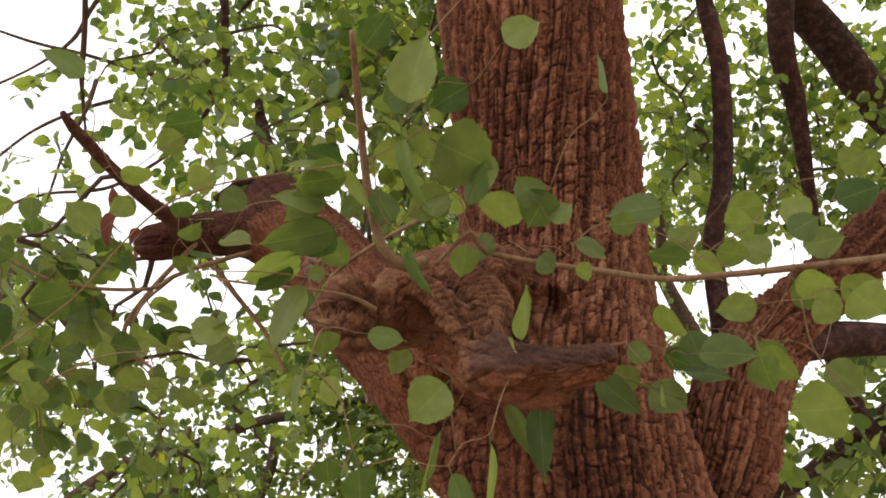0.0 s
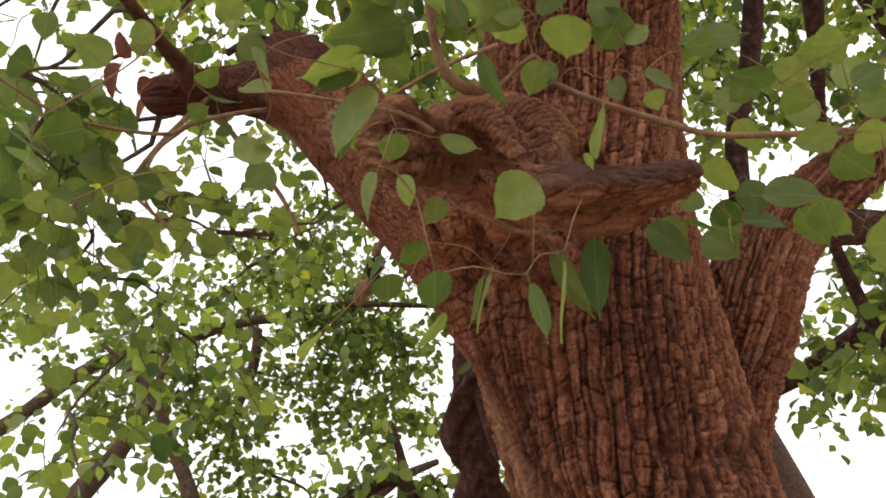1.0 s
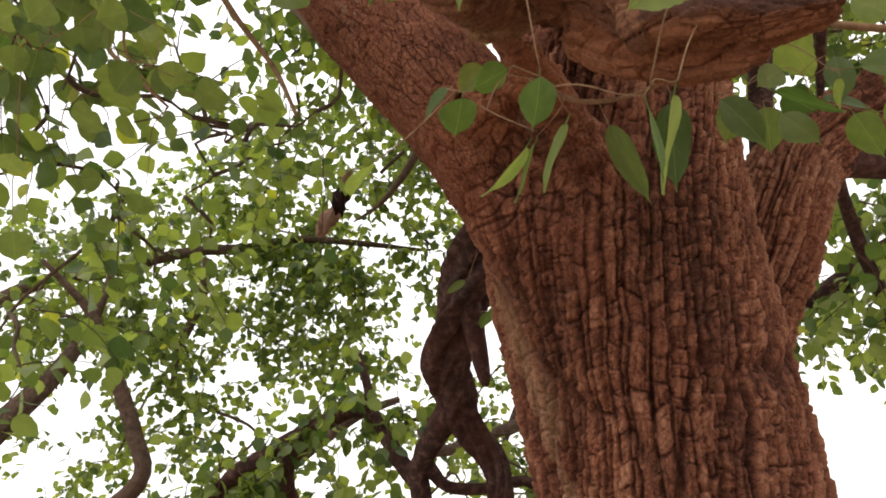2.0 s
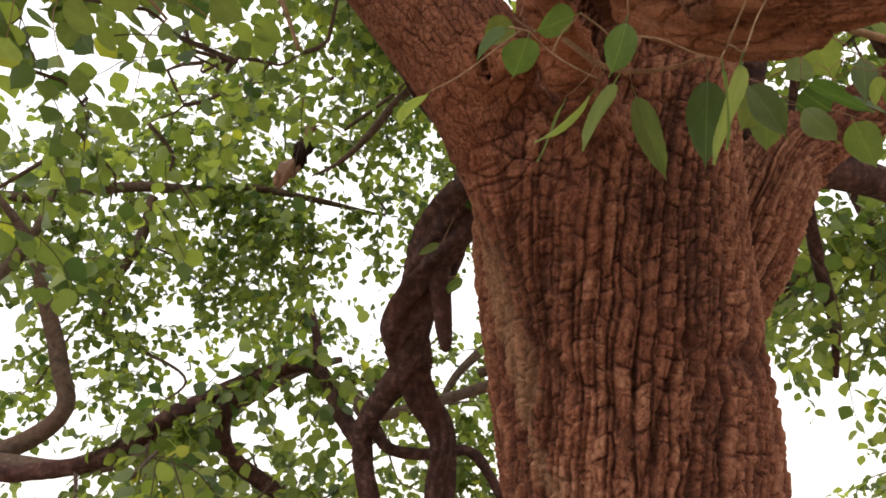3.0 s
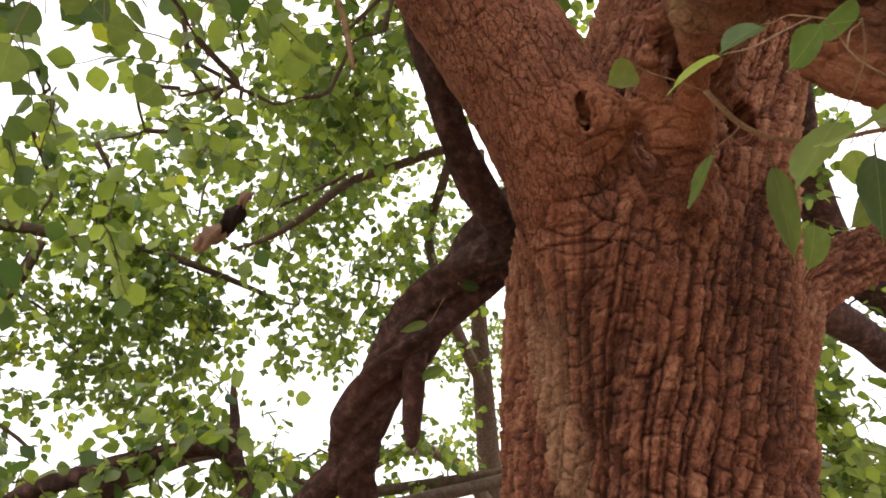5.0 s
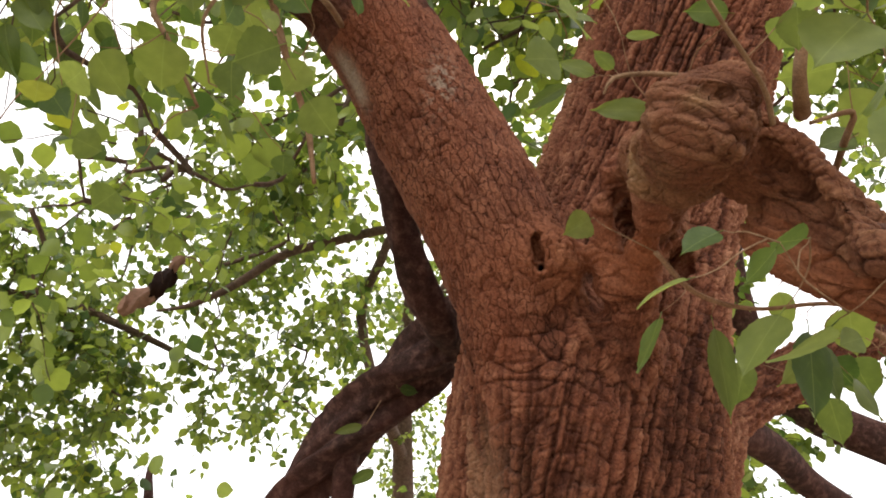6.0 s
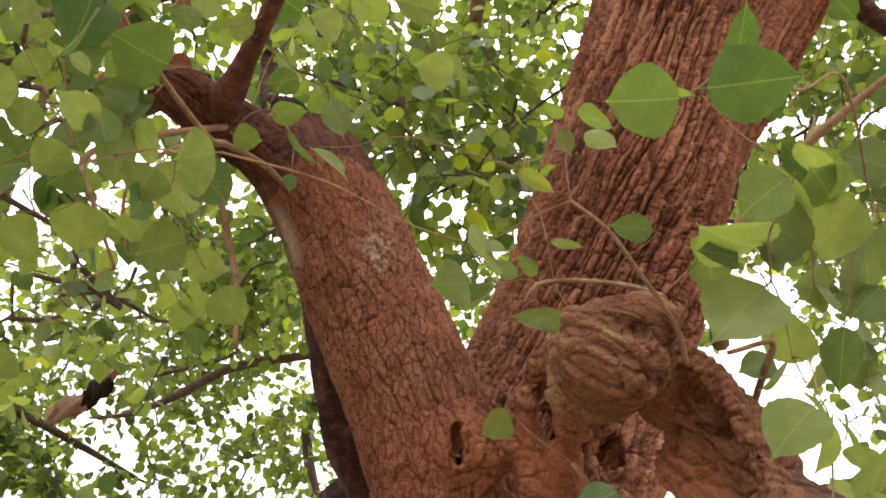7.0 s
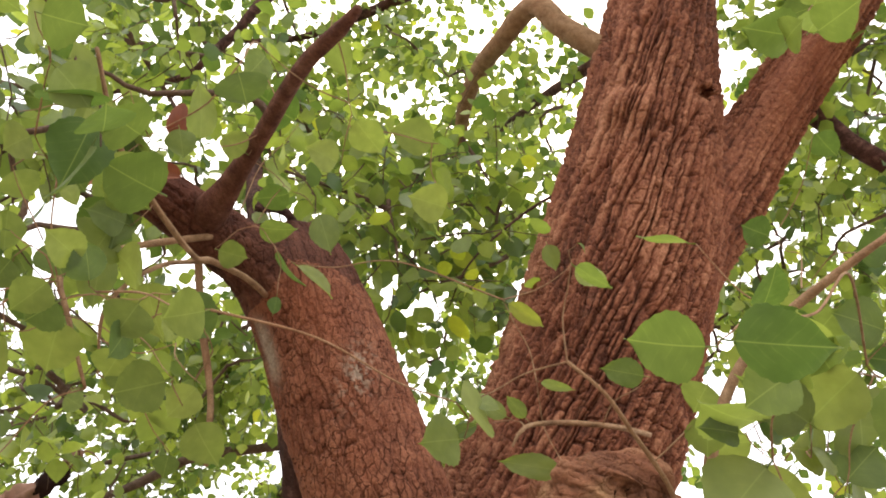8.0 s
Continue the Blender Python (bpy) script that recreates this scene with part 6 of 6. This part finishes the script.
branch(liana, V_UP, BARK_DARK, "branch", 20, 0.015, 0.14, "", 6.0, 0.12)
branch(liana, V_STUB, BARK_DARK, "broken_stub", 12, 0.01, 0.14)
for b_ in (V_B, V_E, V_C, V_D, V_D2):
    branch(liana, b_, BARK_DARK, "branch", 18, 0.015, 0.12, "", 8.0, 0.10)
# single leaves close to its stem
for foot, tip, width, root in (((0.179, 2.070, 2.495), (0.233, 2.056, 2.493), 0.026, (0.210, 2.160, 2.530)),
                               ((0.138, 2.134, 2.414), (0.077, 2.183, 2.393), 0.022, (0.210, 2.160, 2.530)),
                               ((0.214, 2.196, 2.342), (0.161, 2.247, 2.305), 0.030, (0.120, 2.350, 2.350))):
    foot, tip, root = np.array(foot), np.array(tip), np.array(root)
    stalk = branch(liana, [(*root, 0.002), (*(0.5 * (root + foot) + (0, -0.01, 0.01)), 0.0016), (*foot, 0.0012)], BARK_TWIG, "twig", 6, 0.02, 0.1)
    bpy.context.view_layer.update()
    blade(LEAVES[2], foot, tip, width, np.array((-0.4, -0.8, -0.3)), stalk, SIZES[1])
V_CLUMPS = [(-0.6, 2.61, 1.93, 0.2, 8), (-0.65, 3.2, 2.0, 0.25, 12), (-0.28, 3.22, 1.8, 0.22, 10), (-0.7, 3.8, 2.05, 0.35, 16), (-0.25, 3.82, 1.85, 0.3, 14), (-0.9, 3.3, 1.75, 0.3, 14),
            (-0.06, 3.04, 2.27, 0.14, 8), (-0.20, 3.04, 2.34, 0.14, 6), (-0.33, 3.17, 2.28, 0.15, 8), (-0.01, 2.95, 2.18, 0.12, 6), (-0.50, 3.30, 2.13, 0.18, 8), (-0.65, 3.27, 2.21, 0.18, 8),
            (-0.29, 3.41, 2.03, 0.20, 9), (-0.08, 3.51, 1.84, 0.20, 9), (0.45, 3.06, 2.15, 0.15, 7), (0.03, 3.39, 1.88, 0.15, 6)]
crown(liana, rng, V_CLUMPS, 1.0, [V_STEM, V_B, V_C, V_D, V_D2], near=(-0.4, 0.4, 1.7), count=200)

# ---------------------------------------------------------------- neighbouring trees
LT_TRUNK = [(-4.3, 5.4, -0.1, 0.26), (-4.2, 5.3, 0.8, 0.19), (-4.0, 5.2, 1.6, 0.16), (-3.7, 5.1, 2.6, 0.13), (-3.4, 5.0, 3.6, 0.10), (-3.0, 4.9, 4.6, 0.06), (-2.8, 4.9, 5.6, 0.03)]
LT_1 = [(-4.0, 5.2, 1.6, 0.11), (-3.0, 4.5, 2.0, 0.09), (-2.3, 4.1, 2.25, 0.08), (-1.90, 4.02, 2.44, 0.070), (-1.66, 4.06, 2.69, 0.06), (-1.48, 4.07, 2.88, 0.045), (-1.31, 4.04, 3.14, 0.025), (-1.2, 4.0, 3.5, 0.01)]
LT_2 = [(-2.3, 4.1, 2.25, 0.06), (-1.5, 4.2, 2.15, 0.05), (-1.12, 4.11, 2.30, 0.042), (-1.13, 4.05, 2.53, 0.039), (-1.20, 3.96, 2.80, 0.033), (-1.28, 3.85, 3.06, 0.024), (-1.46, 3.70, 3.29, 0.012)]
LT_3 = [(-3.6, 5.05, 3.0, 0.06), (-2.6, 4.9, 3.3, 0.05), (-1.90, 4.69, 3.58, 0.042), (-1.46, 4.75, 3.67, 0.037), (-1.13, 4.76, 3.75, 0.035), (-0.90, 4.73, 3.76, 0.033), (-0.63, 4.74, 3.76, 0.031), (-0.33, 4.66, 3.76, 0.025), (0.04, 4.60, 3.68, 0.02), (0.47, 4.66, 3.62, 0.012)]
LT_3B = [(-0.86, 4.73, 3.70, 0.03), (-0.90, 4.77, 3.50, 0.033), (-0.96, 4.80, 3.35, 0.03), (-1.06, 4.84, 3.15, 0.022), (-1.1, 4.85, 2.9, 0.012)]
LT_4 = [(-1.5, 4.2, 2.15, 0.04), (-0.9, 3.8, 2.05, 0.032), (-0.48, 3.70, 2.19, 0.028), (-0.26, 3.69, 2.32, 0.027), (-0.09, 3.67, 2.41, 0.025), (0.09, 3.65, 2.45, 0.015)]
LT_LIMBS = [LT_1, LT_2, LT_3, LT_3B, LT_4]
left_tree = thing("background_tree", (-4.3, 5.4, 0.0), "slender leafy tree with thin dark branches and small round leaves", "tree", "neighbouring trees")
branch(left_tree, LT_TRUNK, BARK_FAR, "trunk", 18, 0.06, 0.08)
for b_ in LT_LIMBS:
    branch(left_tree, b_, BARK_FAR, "branch", 10, 0.04, 0.10)
LT_C1 = [(-1.19, 4.75, 4.09, 0.55, 24), (-0.67, 4.62, 4.03, 0.50, 26), (-0.31, 4.70, 3.66, 0.50, 30), (-0.95, 5.05, 3.52, 0.50, 26), (0.02, 4.58, 3.38, 0.40, 20), (0.27, 4.20, 3.86, 0.40, 16),
         (0.50, 4.24, 3.46, 0.35, 14), (-0.50, 4.99, 3.20, 0.50, 26), (-1.00, 4.84, 2.85, 0.50, 22), (0.07, 4.99, 3.13, 0.40, 16), (-1.69, 4.92, 3.50, 0.60, 26), (-1.58, 5.20, 2.63, 0.60, 22)]
LT_C2 = [(1.02, 4.68, 2.13, 0.35, 10), (0.65, 4.81, 1.96, 0.35, 10), (1.26, 4.54, 2.46, 0.30, 8), (0.08, 3.20, 4.17, 0.30, 12), (0.53, 3.36, 4.14, 0.30, 12), (0.20, 2.88, 3.94, 0.25, 8),
         (-0.73, 4.80, 2.11, 0.45, 22), (-0.32, 4.83, 1.89, 0.45, 22), (-0.81, 4.61, 1.72, 0.45, 22), (0.20, 5.28, 2.06, 0.40, 14), (0.70, 5.43, 2.61, 0.40, 14), (-0.29, 4.68, 4.42, 0.40, 16),
         (-0.18, 4.85, 3.66, 0.45, 18), (-1.51, 4.27, 3.52, 0.50, 18), (-1.15, 4.38, 3.22, 0.40, 16), (-1.61, 4.13, 3.23, 0.40, 14)]
LT_C3 = [(-3.4, 5.0, 4.6, 0.8, 40), (-2.8, 4.9, 5.4, 0.9, 40), (-3.8, 5.4, 3.6, 0.7, 30), (-2.5, 4.8, 4.2, 0.6, 30), (-2.6, 4.5, 3.0, 0.5, 20)]
crown(left_tree, rng, LT_C1 + LT_C2 + LT_C3, 2.0, LT_LIMBS + [LT_TRUNK], near=(-0.3, 0.4, 1.8), count=300)

BT_TRUNK = [(3.9, 7.4, -0.1, 0.24), (3.8, 7.3, 1.0, 0.17), (3.6, 7.1, 2.0, 0.15), (3.2, 6.7, 3.0, 0.12), (2.8, 6.2, 4.0, 0.09), (2.4, 5.6, 4.8, 0.06), (2.1, 5.0, 5.6, 0.03)]
BT_1 = [(3.2, 6.7, 3.0, 0.07), (2.4, 6.0, 3.2, 0.055), (1.7, 5.5, 3.1, 0.042), (1.1, 5.1, 2.7, 0.03), (0.8, 4.9, 2.3, 0.015)]
BT_2 = [(0.26, 4.26, 2.42, 0.028), (0.40, 4.32, 2.30, 0.030), (1.59, 4.41, 2.62, 0.037), (1.93, 4.40, 2.75, 0.038), (1.2, 5.0, 2.66, 0.035)]
BT_3 = [(2.8, 6.2, 4.0, 0.06), (1.9, 5.2, 4.1, 0.045), (1.2, 4.2, 4.0, 0.03), (0.87, 3.4, 3.9, 0.024), (0.74, 3.12, 3.82, 0.022), (0.56, 3.36, 3.81, 0.022), (0.41, 3.57, 3.79, 0.022), (0.28, 3.81, 3.69, 0.02), (0.15, 4.00, 3.62, 0.013), (0.02, 4.16, 3.61, 0.006)]
BT_4 = [(2.4, 5.6, 4.8, 0.05), (2.1, 4.4, 4.8, 0.04), (1.9, 3.5, 4.6, 0.03), (1.8, 3.0, 4.5, 0.015)]
BT_LIMBS = [BT_1, BT_2, BT_3, BT_4]
back_tree = thing("background_tree", (3.9, 7.4, 0.0), "leafy tree behind the old trunk with thin crooked branches", "tree", "neighbouring trees")
branch(back_tree, BT_TRUNK, BARK_FAR, "trunk", 18, 0.06, 0.08)
for b_ in BT_LIMBS:
    branch(back_tree, b_, BARK_FAR, "branch", 10, 0.04, 0.10)
BT_C = [(1.03, 4.95, 2.45, 0.35, 12), (1.06, 4.78, 1.98, 0.40, 14), (1.25, 5.53, 2.92, 0.35, 10), (0.76, 5.77, 2.92, 0.30, 6), (1.12, 4.62, 3.94, 0.40, 12), (-0.29, 5.04, 3.95, 0.50, 16),
        (-0.86, 5.14, 4.32, 0.50, 12), (-0.14, 5.25, 3.36, 0.50, 14), (1.75, 2.98, 4.68, 0.50, 16), (1.79, 3.40, 4.31, 0.50, 16), (2.28, 3.18, 4.56, 0.50, 12), (1.16, 4.19, 3.90, 0.40, 14), (0.77, 4.22, 4.96, 0.50, 16)]
BT_C2 = [(2.8, 6.2, 4.4, 0.7, 30), (2.3, 5.4, 5.2, 0.8, 40), (3.4, 6.8, 4.0, 0.7, 30)]
BT_C3 = [(0.65, 4.08, 4.67, 0.45, 18), (0.45, 4.40, 4.33, 0.40, 14), (0.89, 3.94, 4.06, 0.35, 14), (1.51, 4.71, 2.93, 0.35, 12), (0.72, 4.65, 4.03, 0.40, 12), (1.42, 4.86, 3.57, 0.30, 8), (0.55, 4.30, 4.37, 0.35, 12), (0.23, 4.51, 4.51, 0.40, 12), (1.00, 4.83, 3.60, 0.25, 6)]
crown(back_tree, rng, BT_C + BT_C2 + BT_C3, 2.2, BT_LIMBS + [BT_TRUNK], near=(0.2, 0.6, 1.8), count=300)

RT_TRUNK = [(5.2, 0.4, -0.1, 0.28), (5.1, 0.5, 0.8, 0.2), (4.9, 0.8, 1.7, 0.17), (4.6, 1.1, 2.6, 0.15), (4.3, 1.2, 3.6, 0.12), (4.0, 1.2, 4.6, 0.08), (3.8, 1.2, 5.6, 0.04)]
RT_1 = [(4.75, 1.0, 2.2, 0.12), (3.6, 1.7, 2.7, 0.10), (2.9, 2.2, 3.0, 0.09), (2.50, 2.43, 3.28, 0.086), (2.25, 2.38, 3.70, 0.086), (2.07, 2.23, 4.07, 0.085), (1.88, 2.10, 4.34, 0.08), (1.7, 2.0, 4.8, 0.05)]
RT_2 = [(1.95, 2.15, 4.25, 0.055), (1.75, 1.95, 4.05, 0.055), (1.67, 2.02, 3.80, 0.05), (1.70, 2.15, 3.62, 0.038), (1.71, 2.34, 3.36, 0.025), (1.72, 2.5, 3.1, 0.01)]
RT_3 = [(4.6, 1.1, 2.6, 0.10), (4.0, 2.3, 2.2, 0.08), (3.44, 3.24, 2.25, 0.064), (3.28, 3.40, 2.46, 0.064), (3.17, 3.43, 2.78, 0.06), (3.06, 3.42, 3.10, 0.05), (2.9, 3.4, 3.5, 0.03)]
RT_3B = [(3.27, 3.41, 2.44, 0.044), (3.29, 3.45, 2.15, 0.040), (3.26, 3.52, 1.91, 0.025), (3.2, 3.6, 1.7, 0.01)]
RT_4 = [(3.44, 3.24, 2.25, 0.05), (2.9, 3.0, 2.7, 0.055), (2.42, 3.01, 2.77, 0.055), (2.04, 3.31, 2.61, 0.052), (1.84, 3.45, 2.53, 0.045), (1.53, 3.61, 2.45, 0.03)]
RT_LIMBS = [RT_1, RT_2, RT_3, RT_3B, RT_4]
right_tree = thing("background_tree", (5.2, 0.4, 0.0), "leafy tree with stout dark limbs reaching past the old trunk", "tree", "neighbouring trees")
branch(right_tree, RT_TRUNK, BARK_FAR, "trunk", 18, 0.06, 0.08)
for b_ in RT_LIMBS:
    branch(right_tree, b_, BARK_DARK, "branch", 12, 0.04, 0.10)
RT_C = [(1.86, 2.66, 2.56, 0.28, 10), (1.88, 2.67, 2.81, 0.30, 12), (2.21, 2.73, 2.56, 0.35, 12), (2.52, 2.65, 2.65, 0.40, 16), (2.99, 3.17, 2.17, 0.35, 12), (2.95, 3.57, 1.73, 0.30, 10), (3.08, 3.42, 1.99, 0.30, 8),
        (2.69, 2.85, 2.38, 0.30, 8), (2.24, 2.80, 3.96, 0.45, 14), (1.97, 2.88, 3.74, 0.40, 12), (2.02, 2.48, 3.42, 0.40, 12), (2.35, 2.67, 4.37, 0.50, 8), (2.01, 3.54, 2.73, 0.40, 12), (2.03, 3.35, 2.49, 0.40, 12)]
RT_C2 = [(1.83, 1.14, 4.30, 0.45, 16), (2.17, 1.48, 4.28, 0.45, 14), (2.27, 1.45, 3.78, 0.45, 14), (1.65, 0.80, 4.40, 0.40, 12), (4.0, 1.2, 4.8, 0.8, 40), (3.3, 1.2, 4.4, 0.7, 30), (3.8, 1.2, 5.6, 0.8, 40)]
RT_C3 = [(1.82, 2.59, 4.55, 0.35, 12), (1.72, 2.95, 4.23, 0.35, 12), (1.94, 3.24, 4.03, 0.35, 12), (2.37, 2.83, 4.53, 0.40, 12), (2.53, 3.03, 4.14, 0.40, 12), (2.68, 2.64, 4.43, 0.40, 10),
         (1.31, 0.86, 5.17, 0.35, 14), (1.46, 0.68, 4.58, 0.35, 12), (1.32, 0.57, 4.93, 0.35, 12), (1.42, 0.98, 4.32, 0.25, 8), (1.69, 1.37, 4.23, 0.30, 8), (2.16, 2.71, 2.76, 0.30, 12), (2.41, 2.57, 3.07, 0.35, 12), (2.55, 2.69, 2.44, 0.30, 10)]
crown(right_tree, rng, RT_C + RT_C2 + RT_C3, 1.9, RT_LIMBS + [RT_TRUNK], near=(0.2, 0.6, 1.8), count=300)

# ---------------------------------------------------------------- a big curled dead leaf hanging in the branches
PALE_DEAD = leaf_material("pale_dry_leaf", (0.26, 0.14, 0.10), (0.40, 0.24, 0.18), (1.1, 0.9, 0.8), 0.2, 0.5, (0.2, 0.1, 0.05), 0.995, spec=0.08)
BLACK_DEAD = leaf_material("blackened_dry_leaf", (0.022, 0.012, 0.010), (0.04, 0.02, 0.015), (1.0, 0.8, 0.7), 0.1, 0.5, (0.05, 0.03, 0.02), 0.995, spec=0.05)


def curl(nodes, width, turn, mat, name, parent):
    """A leaf blade rolled round its length, with thickness."""
    c = spline(nodes, 0.02)
    d, e1, e2 = frames_of(c)
    n, m = len(c), 9
    vs, fs = [], []
    for side in (1.0, 0.93):
        for i in range(n):
            u = i / (n - 1)
            w = width * math.sin(math.pi * (0.08 + 0.88 * u))**0.7
            for k in range(m):
                a = turn * (k / (m - 1) - 0.5) + 0.5 * math.sin(3 * u)
                r = w / turn * 1.4 * side * (1 + 0.30 * math.sin(9 * u + 1.7 * k) + 0.15 * math.sin(23 * u - 2.3 * k))
                vs.append(c[i, :3] + r * (math.cos(a) * e1[i] + math.sin(a) * e2[i]))
    for o in (0, n * m):
        for i in range(n - 1):
            for k in range(m - 1):
                a = o + i * m + k
                q = (a, a + 1, a + m + 1, a + m)
                fs.append(q if o == 0 else q[::-1])
    for i in range(n - 1):
        for k in (0, m - 1):
            a, b = i * m + k, n * m + i * m + k
            q = (a, a + m, b + m, b)
            fs.append(q if k == 0 else q[::-1])
    return child(name, vs, fs, mat, parent)


dead = thing("dead_leaf", (-0.023, 3.715, 3.660), "large curled dead leaf, pale and blackened, hanging from a thin branch", "leaf")
curl([(-0.015, 3.707, 3.677, 0.01), (-0.032, 3.724, 3.634, 0.01), (-0.049, 3.741, 3.582, 0.01)], 0.055, 2.6, PALE_DEAD, "stalk_blade", dead)
curl([(-0.041, 3.732, 3.608, 0.01), (-0.058, 3.758, 3.548, 0.01), (-0.084, 3.784, 3.496, 0.01), (-0.109, 3.801, 3.462, 0.01)], 0.10, 3.0, BLACK_DEAD, "dark_blade", dead)
curl([(-0.092, 3.784, 3.505, 0.01), (-0.127, 3.818, 3.445, 0.01), (-0.170, 3.844, 3.410, 0.01), (-0.204, 3.853, 3.393, 0.01)], 0.095, 2.4, PALE_DEAD, "pale_blade", dead)
v, f = tube([(-0.015, 3.707, 3.677, 0.004), (0.045, 3.758, 3.720, 0.004), (0.131, 3.724, 3.634, 0.005)], 6, 0.03)
child("stalk", v, f, BARK_TWIG, dead)
